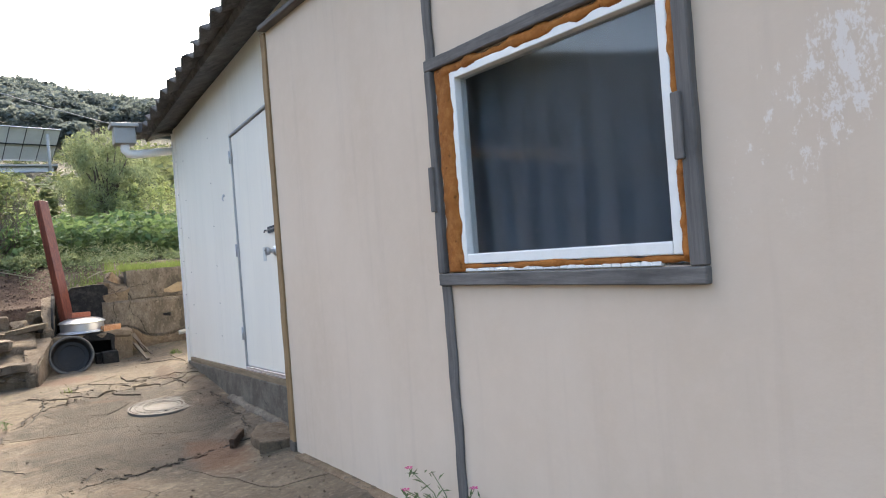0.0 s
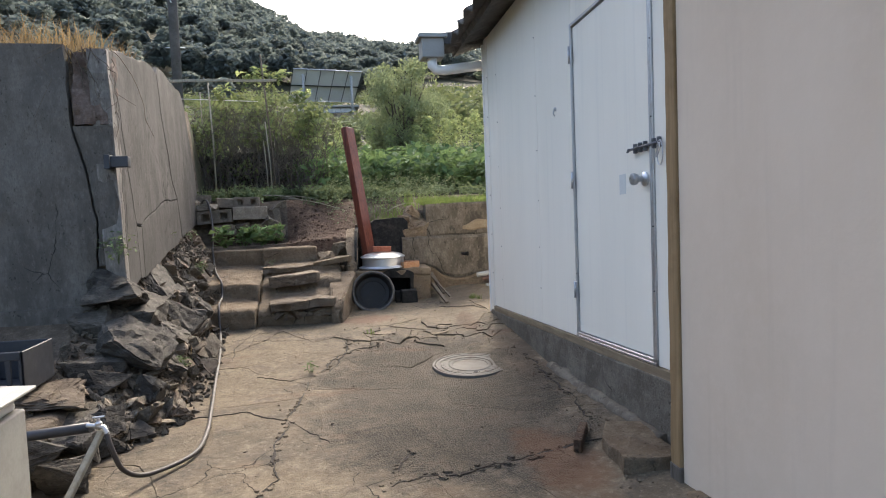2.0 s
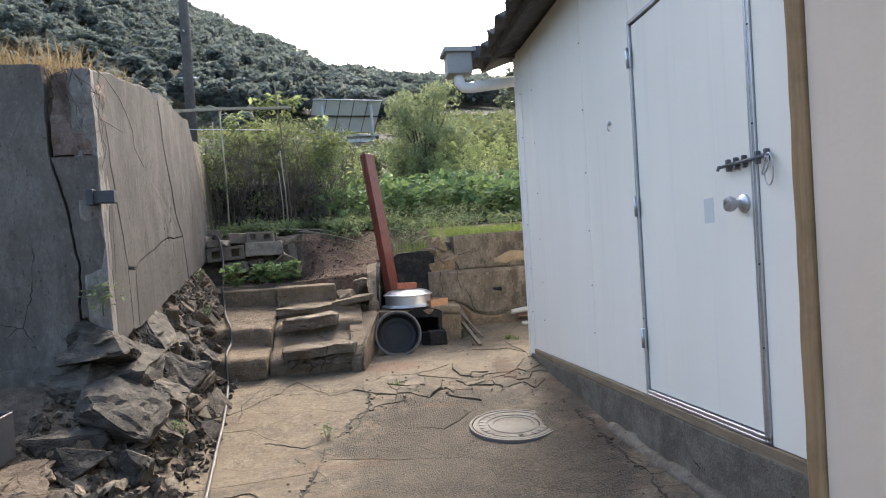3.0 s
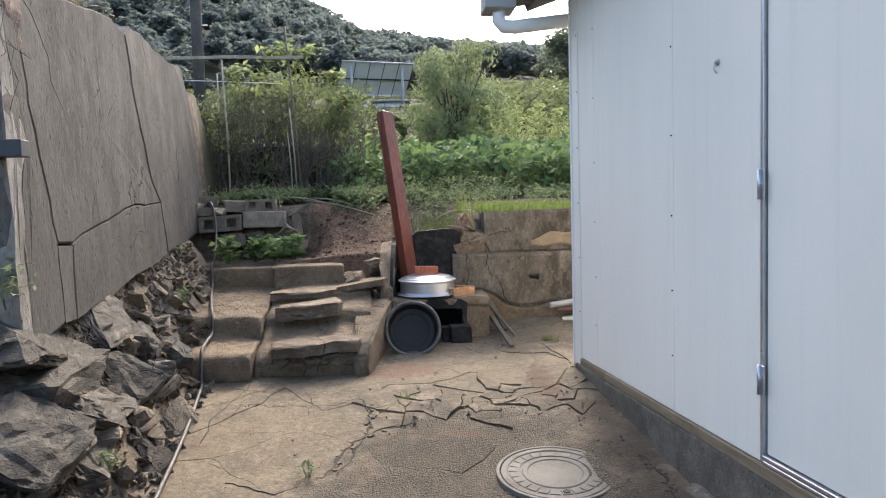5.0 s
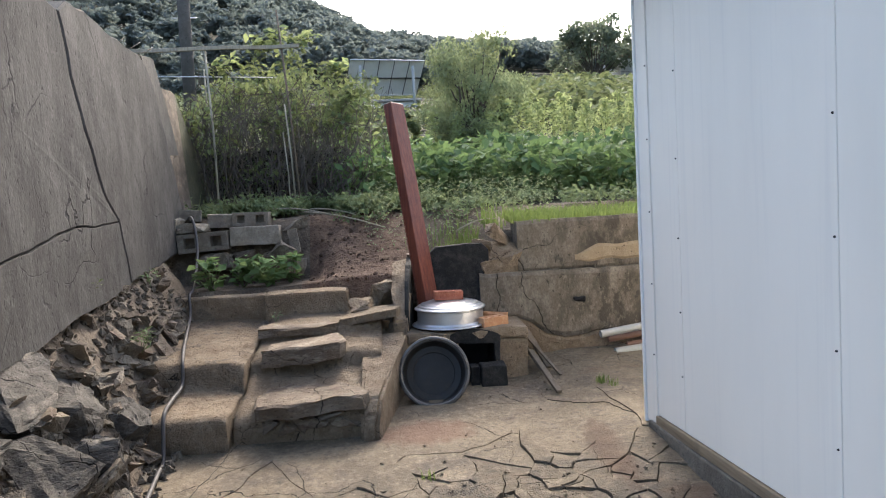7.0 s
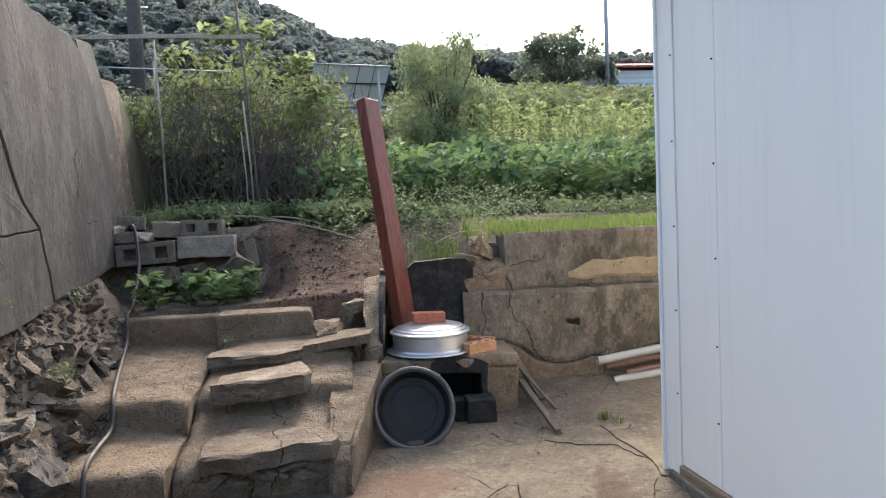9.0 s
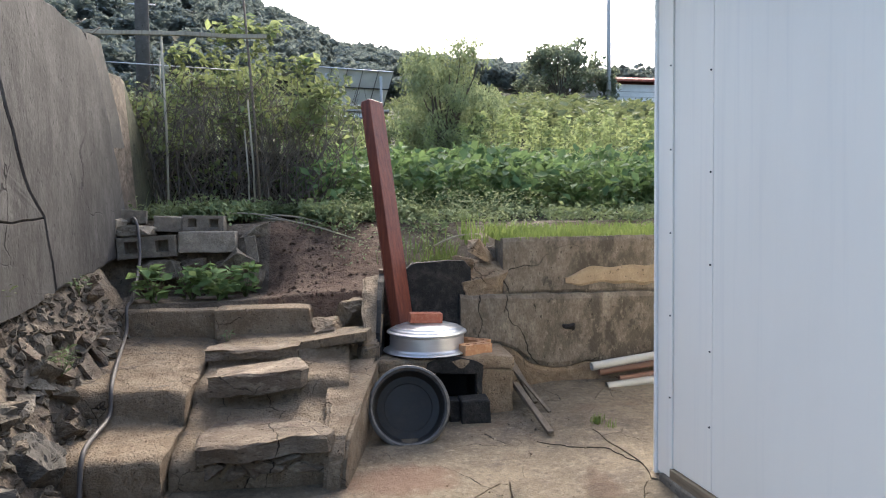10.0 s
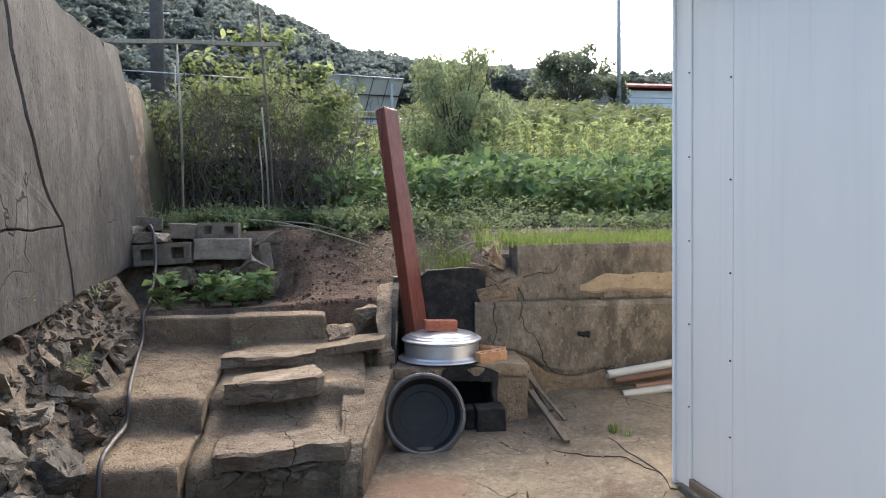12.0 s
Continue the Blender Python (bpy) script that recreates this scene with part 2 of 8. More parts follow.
def panel_material():
    m, nt, p = material("white_steel_panel", 0.42, 0.0, 0.45)
    v = coords(nt, (1, 1, 0.25))
    n1, n2 = noise_of(nt, v, 2.0, 5.0), noise_of(nt, coords(nt, (26, 26, 0.7)), 1.0, 3.0)
    c = mix(nt, band(nt, n1, 0.4, 0.7), (0.775, 0.745, 0.665), (0.715, 0.69, 0.615))
    c = mix(nt, band(nt, n2, 0.55, 0.8, 0.0, 0.22), c, (0.52, 0.52, 0.5))
    scuff = noise_of(nt, coords(nt), 11.0, 9.0, 0.8)
    c = mix(nt, band(nt, scuff, 0.7, 0.74, 0.0, 0.5), c, (0.4, 0.4, 0.39))
    nt.links.new(c, p.inputs["Base Color"])
    bump(nt, p, n1, 0.15, 0.02)
    return m


def glass_material():
    m, nt, p = material("window_glass", 0.04, 0.0, 0.5)
    p.inputs["Transmission Weight"].default_value = 1.0
    p.inputs["IOR"].default_value = 1.45
    p.inputs["Base Color"].default_value = (0.8, 0.84, 0.86, 1)
    return m


YARD = yard_material()
PLASTER = plaster_material()
PANEL = panel_material()
GLASS = glass_material()
CONCRETE = rough_stuff("old_concrete", (0.085, 0.074, 0.06), (0.155, 0.135, 0.11), (0.215, 0.19, 0.155), 2.2, 90.0, 0.8, spots=(0.055, 0.05, 0.043), hair=2.0)
CONCRETE_STAINED = rough_stuff("stained_wall_concrete", (0.05, 0.042, 0.033), (0.13, 0.11, 0.084), (0.215, 0.185, 0.145), 4.2, 90.0, 0.9, spots=(0.034, 0.03, 0.025), stretch=(1.0, 1.0, 0.6), hair=1.4, vary=0.08)
CONCRETE_TAN = rough_stuff("tan_concrete", (0.108, 0.079, 0.052), (0.205, 0.152, 0.099), (0.275, 0.217, 0.153), 3.4, 110.0, 1.0, depth=0.025, spots=(0.06, 0.05, 0.04), hair=4.5)
CONCRETE_PALE = rough_stuff("pale_concrete", (0.1, 0.09, 0.078), (0.19, 0.172, 0.15), (0.3, 0.28, 0.25), 3.0, 70.0, 0.8, stretch=(1.4, 1.4, 0.5), vary=0.05)
CONCRETE_WALL = rough_stuff("streaked_concrete", (0.034, 0.031, 0.028), (0.063, 0.058, 0.052), (0.092, 0.086, 0.078), 1.8, 80.0, 0.55, stretch=(1.3, 1.3, 0.5), hair=1.3, vary=0.06, spots=(0.0392, 0.0358, 0.0326))
CRUMBLE = rough_stuff("crumbled_concrete", (0.06, 0.042, 0.034), (0.105, 0.075, 0.06), (0.16, 0.125, 0.1), 6.0, 70.0, 1.0)
# dark mottled concrete for the left wall's front face and end pillar
CONCRETE_DARK = rough_stuff("dark_mottled_concrete", (0.0625, 0.0562, 0.0488), (0.11, 0.0988, 0.085), (0.163, 0.147, 0.125), 1.8, 80.0, 0.6, stretch=(1.62, 1.62, 0.75), vary=0.06, spots=(0.0375, 0.035, 0.03), hair=1.6)
STONE_DARK = rough_stuff("dark_grey_stone", (0.036, 0.032, 0.027), (0.075, 0.066, 0.055), (0.125, 0.112, 0.092), 5.0, 90.0, 1.0, vary=0.25, depth=0.015, stretch=(0.8, 0.8, 2.0), spots=(0.15, 0.128, 0.1), hair=2.5)
STONE = rough_stuff("grey_brown_stone", (0.08, 0.065, 0.048), (0.165, 0.137, 0.102), (0.285, 0.24, 0.178), 5.0, 90.0, 1.0, vary=0.38, depth=0.02)
PATCH = rough_stuff("ochre_mortar", (0.16, 0.122, 0.078), (0.235, 0.18, 0.118), (0.28, 0.225, 0.155), 4.0, 90.0, 0.6)
SLATE = rough_stuff("layered_stone", (0.0765, 0.0551, 0.0398), (0.153, 0.119, 0.0842), (0.237, 0.196, 0.145), 4.0, 90.0, 1.0, stretch=(0.765, 0.765, 1.84), vary=0.25, depth=0.02, spots=(0.065, 0.0382, 0.0275), hair=3.0)
SOIL = rough_stuff("dry_soil", (0.054, 0.041, 0.0295), (0.1, 0.077, 0.0545), (0.163, 0.128, 0.092), 4.0, 70.0, 1.0, depth=0.03)
RED_SOIL = rough_stuff("red_soil", (0.055, 0.034, 0.022), (0.1, 0.058, 0.037), (0.15, 0.1, 0.066), 4.0, 60.0, 1.0, depth=0.03)
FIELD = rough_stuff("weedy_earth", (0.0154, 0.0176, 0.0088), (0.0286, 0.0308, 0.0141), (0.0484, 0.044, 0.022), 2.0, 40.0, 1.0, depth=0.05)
CRACK_EARTH = rough_stuff("crack_earth", (0.018, 0.015, 0.012), (0.034, 0.028, 0.022), (0.065, 0.054, 0.042), 9.0, 90.0, 1.0)
SOOT_STONE = rough_stuff("sooty_stone", (0.009, 0.009, 0.0095), (0.017, 0.0165, 0.016), (0.045, 0.042, 0.038), 6.0, 90.0, 0.8, vary=0.1)
# firebox soot; also the black that stands for shade inside small holes
SOOT_AND_HOLE = plain("soot", (0.011, 0.011, 0.012), 0.8, 0, 0.2, 0.4, 12.0, (0.04, 0.036, 0.032), 0.4)
BLOCK = rough_stuff("cement_block", (0.14, 0.116, 0.09), (0.24, 0.2, 0.155), (0.33, 0.285, 0.225), 6.0, 160.0, 0.8)
BRICK_RED = rough_stuff("red_brick", (0.27, 0.085, 0.05), (0.37, 0.13, 0.08), (0.42, 0.19, 0.12), 9.0, 170.0, 0.5, vary=0.1)
BRICK_ORANGE = rough_stuff("orange_brick", (0.33, 0.16, 0.08), (0.46, 0.24, 0.12), (0.5, 0.31, 0.18), 9.0, 170.0, 0.5, vary=0.12)
ALU = plain("brushed_aluminium", (0.52, 0.52, 0.52), 0.4, 0.8, 0.5, 0.2, 14.0, (0.4, 0.38, 0.35), 0.2, (1, 1, 7))
STEEL = plain("dull_steel", (0.5, 0.51, 0.53), 0.38, 0.85, 0.5, 0.3, 30.0, (0.2, 0.17, 0.14))
BASIN_BLACK = plain("sooty_basin", (0.014, 0.0135, 0.013), 0.62, 0.1, 0.35, 0.5, 10.0, (0.05, 0.046, 0.042), 0.3)
DARK_IRON = plain("blackened_iron", (0.028, 0.029, 0.031), 0.5, 0.55, 0.4, 0.5, 8.0, (0.085, 0.08, 0.075), 0.3)
RIM = plain("scraped_rim", (0.11, 0.105, 0.1), 0.5, 0.6, 0.4, 0.7, 22.0, (0.02, 0.02, 0.02), 0.3)
BOLT = plain("dark_zinc_bolt", (0.14, 0.145, 0.16), 0.45, 0.6, 0.4, 0.4, 30.0)
STICKER = plain("faded_sticker", (0.55, 0.57, 0.56), 0.6, 0, 0.3, 0.3, 20.0, (0.4, 0.42, 0.4))
CAST = plain("cast_iron_cover", (0.135, 0.126, 0.113), 0.85, 0.1, 0.25, 0.6, 9.0, (0.1, 0.065, 0.04), 0.3)
RED_PROFILE = wood("red_brown_cladding", (0.085, 0.022, 0.013), (0.17, 0.048, 0.026), "z", 0.5)
OCHRE_WOOD = wood("ochre_stained_wood", (0.185, 0.117, 0.057), (0.28, 0.188, 0.1), "z")
GREY_WOOD = wood("weathered_grey_wood", (0.085, 0.08, 0.077), (0.16, 0.15, 0.142), "z")
GREY_WOOD_Y = wood("weathered_grey_rail", (0.085, 0.08, 0.077), (0.17, 0.16, 0.15), "y")
SILL_WOOD = wood("stained_sill_wood", (0.14, 0.105, 0.07), (0.25, 0.195, 0.13), "y")
OLD_STICK = wood("old_stick_wood", (0.065, 0.052, 0.039), (0.135, 0.11, 0.082), "y")
BAMBOO = wood("dry_pole_wood", (0.19, 0.17, 0.125), (0.31, 0.285, 0.22), "z")
BARK = wood("grey_bark", (0.055, 0.047, 0.04), (0.12, 0.105, 0.088), "z", 0.9)
FOAM = rough_stuff("orange_foam", (0.22, 0.075, 0.016), (0.34, 0.125, 0.026), (0.4, 0.165, 0.045), 9.0, 60.0, 0.5, vary=0.05)
PVC_WHITE = plain("white_vinyl_frame", (0.74, 0.74, 0.71), 0.4, 0, 0.5, 0.15, 20.0, (0.45, 0.4, 0.33), 0.05)
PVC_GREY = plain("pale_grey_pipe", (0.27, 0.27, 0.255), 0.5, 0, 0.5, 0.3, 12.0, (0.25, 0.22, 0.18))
PVC_RED = plain("rusty_pipe", (0.13, 0.07, 0.05), 0.6, 0, 0.4, 0.3, 12.0)
# grey-blue that puts window reflections into a plain colour
PANE_GREY = plain("pane_grey", (0.25, 0.275, 0.315), 0.9, 0, 0.1, 0.2, 6.0)
HOSE = plain("grey_rubber_hose", (0.045, 0.039, 0.036), 0.62, 0, 0.5, 0.3, 20.0, (0.0825, 0.069, 0.0562))
PLASTIC_BLACK = plain("black_plastic", (0.018, 0.021, 0.028), 0.5, 0, 0.5, 0.35, 14.0, (0.08, 0.07, 0.06))
WHITE_PAINT = plain("scuffed_white_paint", (0.298, 0.298, 0.274), 0.5, 0, 0.4, 0.35, 9.0, (0.144, 0.125, 0.096))
ROOF_TILE = rough_stuff("grey_roof_tile", (0.07, 0.068, 0.068), (0.12, 0.117, 0.113), (0.17, 0.165, 0.16), 5.0, 80.0, 0.5)
ROOF_RED = rough_stuff("red_roof_tile", (0.22, 0.06, 0.04), (0.32, 0.1, 0.07), (0.36, 0.15, 0.11), 3.0, 60.0, 0.4)
HOUSE_WHITE = rough_stuff("white_house_paint", (0.605, 0.605, 0.594), (0.726, 0.726, 0.704), (0.792, 0.792, 0.77), 1.0, 30.0, 0.1)
SOLAR_BACK = plain("solar_backsheet", (0.62, 0.61, 0.58), 0.5, 0, 0.4, 0.2, 2.0)
# near pole: colour kept dark to carry its backlit shade
BACKLIT_POLE = rough_stuff("backlit_pole_concrete", (0.054, 0.051, 0.048), (0.084, 0.0792, 0.075), (0.108, 0.102, 0.096), 2.0, 50.0, 0.3)
LEAF_BEAN = leaf("bean_leaves", (0.038, 0.082, 0.04), (0.1, 0.168, 0.066), (0.19, 0.26, 0.095), 0.34)
LEAF_TALL = leaf("yellow_green_leaves", (0.125, 0.18, 0.075), (0.25, 0.31, 0.13), (0.39, 0.42, 0.185), 0.42)
LEAF_PEACH = leaf("drooping_tree_leaves", (0.11, 0.15, 0.08), (0.205, 0.255, 0.13), (0.31, 0.335, 0.175), 0.4)
LEAF_DARK = leaf("thicket_leaves", (0.063, 0.084, 0.042), (0.126, 0.161, 0.0728), (0.224, 0.245, 0.105), 0.3)
LEAF_VINE = leaf("vine_leaves", (0.055, 0.078, 0.04), (0.14, 0.178, 0.075), (0.24, 0.265, 0.11), 0.34)
LEAF_WEED = leaf("weed_leaves", (0.0743, 0.108, 0.054), (0.135, 0.182, 0.0837), (0.223, 0.25, 0.121), 0.3)
LEAF_KERB = leaf("lush_weed_leaves", (0.07, 0.125, 0.048), (0.14, 0.215, 0.085), (0.23, 0.3, 0.12), 0.38)
LEAF_GRASS = leaf("bright_grass", (0.066, 0.106, 0.03), (0.125, 0.175, 0.047), (0.19, 0.23, 0.07), 0.4)
LEAF_DRY = leaf("dry_grass_blades", (0.16, 0.11, 0.055), (0.3, 0.22, 0.11), (0.36, 0.25, 0.12), 0.3)
# distance haze over the hill is mixed into these pale grey-blue leaf colours
LEAF_HAZED_WOODS = leaf("hazed_wood_leaves", (0.105, 0.126, 0.128), (0.155, 0.182, 0.172), (0.19, 0.215, 0.175), 0.38, 0.95)
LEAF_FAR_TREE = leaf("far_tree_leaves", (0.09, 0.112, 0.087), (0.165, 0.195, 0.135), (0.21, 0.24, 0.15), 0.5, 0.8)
PETAL = plain("pink_petals", (0.5, 0.08, 0.2), 0.7, 0, 0.2, 0.1)

# ---- mesh helpers ----
def mesh_of(name, bm, mat, smooth=False):
    me = bpy.data.meshes.new(name)
    bmesh.ops.recalc_face_normals(bm, faces=bm.faces[:])
    if smooth:
        for f in bm.faces:
            f.smooth = True
    bm.to_mesh(me)
    bm.free()
    if mat:
        me.materials.append(mat)
    return me


def part(name, bm, mat, parent=None, label="", smooth=False):
    ob = new(name, mesh_of(name, bm, mat, smooth))
    ob.parent = parent
    if label:
        tagged(ob, label)
    return ob


def thing(name, at, label, category, group="", kind=""):
    ob = new(name)
    ob.location = at
    ob.empty_display_size = 0.1
    return tagged(ob, label, category, group, kind)


def under(ob, parent):
    """Parents ob and keeps its world place (parents are only ever moved)."""
    ob.parent = parent
    ob.matrix_parent_inverse = Matrix.Translation(-parent.location) if parent.parent is None else Matrix.Identity(4)
    return ob


def wpart(name, bm, mat, parent, label="", smooth=False):
    """A part whose mesh is given in world places, under a thing."""
    return under(part(name, bm, mat, None, label, smooth), parent)


def box(bm, lo, hi, bevel=0.0, m=None, segs=2):
    c = [(a + b) / 2 for a, b in zip(lo, hi)]
    s = [abs(b - a) for a, b in zip(lo, hi)]
    r = bmesh.ops.create_cube(bm, size=1.0, matrix=Matrix.Translation(c) @ Matrix.Diagonal((*s, 1)))
    vs = r["verts"]
    if bevel:
        es = list({e for v in vs for e in v.link_edges})
        out = bmesh.ops.bevel(bm, geom=es, offset=bevel, segments=segs, affect="EDGES", profile=0.5)
        vs = list({v for f in out["faces"] for v in f.verts} | {v for v in vs if v.is_valid})
    if m is not None:
        bmesh.ops.transform(bm, matrix=m, verts=vs)
    return vs


def rough_box(bm, lo, hi, cuts=4, amount=0.012, freq=5.0, bevel=0.012, m=None):
    """A block with worn edges and an uneven surface."""
    b2 = bmesh.new()
    box(b2, lo, hi, bevel)
    longest = max(b - a for a, b in zip(lo, hi))
    bmesh.ops.subdivide_edges(b2, edges=[e for e in b2.edges if e.calc_length() > longest / 8], cuts=cuts, use_grid_fill=True)
    for v in b2.verts:
        n = noise.noise_vector(v.co * freq + Vector((lo[0] * 7, lo[1] * 3, lo[2] * 5)))
        n2 = noise.noise_vector(v.co * freq * 3.7)
        v.co += n * amount + n2 * amount * 0.4
    if m is not None:
        bmesh.ops.transform(b2, matrix=m, verts=b2.verts)
    me = bpy.data.meshes.new("tmp")
    b2.to_mesh(me)
    b2.free()
    bm.from_mesh(me)
    bpy.data.meshes.remove(me)


def tube(bm, pts, r, sides=8, r_end=None, cap=True):
    """A round bar along points."""
    pts = [Vector(p) for p in pts]
    rings = []
    n = len(pts)
    side = None
    for i, p in enumerate(pts):
        d = (pts[min(i + 1, n - 1)] - pts[max(i - 1, 0)]).normalized()
        if side is None:
            side = d.cross(Vector((0, 0, 1)) if abs(d.z) < 0.9 else Vector((1, 0, 0))).normalized()
        side = (side - d * side.dot(d)).normalized()
        other = d.cross(side)
        rr = r if r_end is None else r + (r_end - r) * i / max(1, n - 1)
        rings.append([bm.verts.new(p + (side * math.cos(a) + other * math.sin(a)) * rr) for a in (2 * math.pi * k / sides for k in range(sides))])
    for a, b in zip(rings, rings[1:]):
        for k in range(sides):
            f = bm.faces.new((a[k], a[(k + 1) % sides], b[(k + 1) % sides], b[k]))
            f.smooth = True
    if cap:
        bm.faces.new(rings[0])
        bm.faces.new(rings[-1])


def lathe(bm, profile, m=None, sides=48):
    """A turned shape from (radius, height) points, smooth round the axis and crisp where the profile bends."""
    rings = []
    for r, z in profile:
        if r < 1e-5:
            rings.append([bm.verts.new((0, 0, z))])
        else:
            rings.append([bm.verts.new((r * math.cos(2 * math.pi * k / sides), r * math.sin(2 * math.pi * k / sides), z)) for k in range(sides)])
    for a, b in zip(rings, rings[1:]):
        for k in range(sides):
            q = list(dict.fromkeys([a[k % len(a)], a[(k + 1) % len(a)], b[(k + 1) % len(b)], b[k % len(b)]]))
            if len(q) > 2:
                bm.faces.new(q).smooth = True
    for i in range(1, len(rings) - 1):
        d0 = Vector(profile[i]) - Vector(profile[i - 1])
        d1 = Vector(profile[i + 1]) - Vector(profile[i])
        if len(rings[i]) > 1 and d0.length and d1.length and d0.angle(d1) > 0.5:
            for k in range(sides):
                e = bm.edges.get((rings[i][k], rings[i][(k + 1) % sides]))
                if e:
                    e.smooth = False
    if m is not None:
        bmesh.ops.transform(bm, matrix=m, verts=[v for ring in rings for v in ring])


def rock_mesh(name, size, seed, mat, flat=0.0, points=16, detail=0):
    """An angular broken stone: the hull of random points, split along layers and chipped."""
    rnd = random.Random(seed)
    bm = bmesh.new()
    for _ in range(points):
        v = Vector((rnd.uniform(-1, 1), rnd.uniform(-1, 1), rnd.uniform(-1, 1)))
        v = v / max(abs(v.x), abs(v.y), abs(v.z)) * rnd.uniform(0.7, 1.0)
        bm.verts.new((v.x * size[0] / 2, v.y * size[1] / 2, v.z * size[2] / 2 * (1 - flat * abs(v.x))))
    bmesh.ops.convex_hull(bm, input=bm.verts[:])
    bmesh.ops.delete(bm, geom=[v for v in bm.verts if not v.link_faces], context="VERTS")
    if detail:
        bmesh.ops.triangulate(bm, faces=bm.faces[:])
        for _ in range(detail):
            bmesh.ops.subdivide_edges(bm, edges=bm.edges[:], cuts=1, use_grid_fill=True)
            bmesh.ops.triangulate(bm, faces=bm.faces[:])
        k, off = min(size), Vector((seed * 3.1, seed * 1.7, 0))
        layer = Vector((rnd.uniform(-0.4, 0.4), rnd.uniform(-0.4, 0.4), 1)).normalized()
        for v in bm.verts:
            p = v.co
            h = p.dot(layer) / (k * 0.16) + 0.8 * noise.noise(p * 5 + off)
            step = (h - math.floor(h)) - 0.5
            chips = noise.cell(p * (2.6 / k) + off + noise.noise_vector(p * 6) * 0.5) - 0.5
            v.co = p * (1 + 0.05 * step + (0.15 if detail > 3 else 0.08) * chips) + noise.noise_vector(p * 14 + off) * k * 0.02
    else:
        bmesh.ops.bevel(bm, geom=bm.edges[:], offset=min(size) * 0.02, segments=1, affect="EDGES")
    return mesh_of(name, bm, mat)


def leaves_mesh(name, centres, sizes, mat, droop=0.3, lean=None, slim=0.5, seed=1, upright=0.35):
    """Many folded leaves: one rhombus of two triangles each, at random turns."""
    rs = np.random.RandomState(seed)
    c = np.asarray(centres, dtype=np.float64)
    n = len(c)
    s = np.asarray(sizes, dtype=np.float64).reshape(-1, 1) * np.ones((n, 1))
    az = rs.uniform(0, 2 * np.pi, n)
    tilt = rs.normal(-droop, upright, n)
    d = np.stack([np.cos(az) * np.cos(tilt), np.sin(az) * np.cos(tilt), np.sin(tilt)], 1)
    if lean is not None:
        d = d + np.asarray(lean)
        d /= np.linalg.norm(d, axis=1, keepdims=True)
    up = np.stack([rs.normal(0, 0.45, n), rs.normal(0, 0.45, n), np.ones(n)], 1)
    w = np.cross(d, up)
    w /= np.linalg.norm(w, axis=1, keepdims=True) + 1e-9
    nn = np.cross(w, d)
    base, tip = c - d * s * 0.5, c + d * s * 0.5
    left = c - d * s * 0.06 + w * s * slim * 0.5 + nn * s * 0.1
    right = c - d * s * 0.06 - w * s * slim * 0.5 + nn * s * 0.1
    verts = np.stack([base, left, tip, right], 1).reshape(-1, 3)
    i = np.arange(n) * 4
    faces = np.stack([np.stack([i, i + 2, i + 1], 1), np.stack([i, i + 3, i + 2], 1)], 1).reshape(-1, 3)
    me = bpy.data.meshes.new(name)
    me.vertices.add(len(verts))
    me.vertices.foreach_set("co", verts.ravel())
    me.loops.add(faces.size)
    me.loops.foreach_set("vertex_index", faces.ravel().astype(np.int32))
    me.polygons.add(len(faces))
    me.polygons.foreach_set("loop_start", np.arange(0, faces.size, 3, dtype=np.int32))
    me.polygons.foreach_set("loop_total", np.full(len(faces), 3, dtype=np.int32))
    me.materials.append(mat)
    me.update(calc_edges=True)
    return me


def blades_mesh(name, roots, heights, mat, width=0.006, lean=0.35, seed=1):
    """Grass: each blade a bent strip of three triangles."""
    rs = np.random.RandomState(seed)
    r = np.asarray(roots, dtype=np.float64)
    n = len(r)
    h = np.asarray(heights, dtype=np.float64).reshape(-1, 1) * np.ones((n, 1))
    az = rs.uniform(0, 2 * np.pi, n)
    out = np.stack([np.cos(az), np.sin(az), np.zeros(n)], 1) * rs.uniform(0.1, 1.0, (n, 1)) * lean
    w = np.stack([-np.sin(az), np.cos(az), np.zeros(n)], 1) * width
    up = np.array([0, 0, 1.0])
    a, b = r - w, r + w
    c, d = r + out * h * 0.35 + up * h * 0.6 - w * 0.8, r + out * h * 0.35 + up * h * 0.6 + w * 0.8
    e = r + out * h + up * h * 0.97
    verts = np.stack([a, b, c, d, e], 1).reshape(-1, 3)
    i = np.arange(n) * 5
    faces = np.stack([np.stack([i, i + 1, i + 3], 1), np.stack([i, i + 3, i + 2], 1), np.stack([i + 2, i + 3, i + 4], 1)], 1).reshape(-1, 3)
    me = bpy.data.meshes.new(name)
    me.from_pydata(verts.tolist(), [], faces.tolist())
    me.materials.append(mat)
    return me


def clamp(v, a=0.0, b=1.0):
    return max(a, min(b, v))


def ease(v, a, b):
    t = clamp((v - a) / (b - a))
    return t * t * (3 - 2 * t)


# ---- the lie of the land ----
def yard_z(x, y):
    """Top of the yard's concrete."""
    return 0.36 + 0.075 * max(0.0, y - 7.8) + 0.05 * clamp((x - 1.6) / 0.4) + 0.012 * noise.noise(Vector((x * 0.8, y * 0.8, 0)))


def bank_foot(y):
    """x of the foot of the stone bank."""
    return -0.34 - 0.1 * ease(y, 8.2, 9.6) - 0.32 * (1 - ease(y, 6.6, 7.5))


def bank_top(y):
    """Height at which the bank meets the concrete wall."""
    return 0.62 + 0.58 * ease(y, 7.0, 9.0) + 0.13 * max(0.0, y - 9.0)


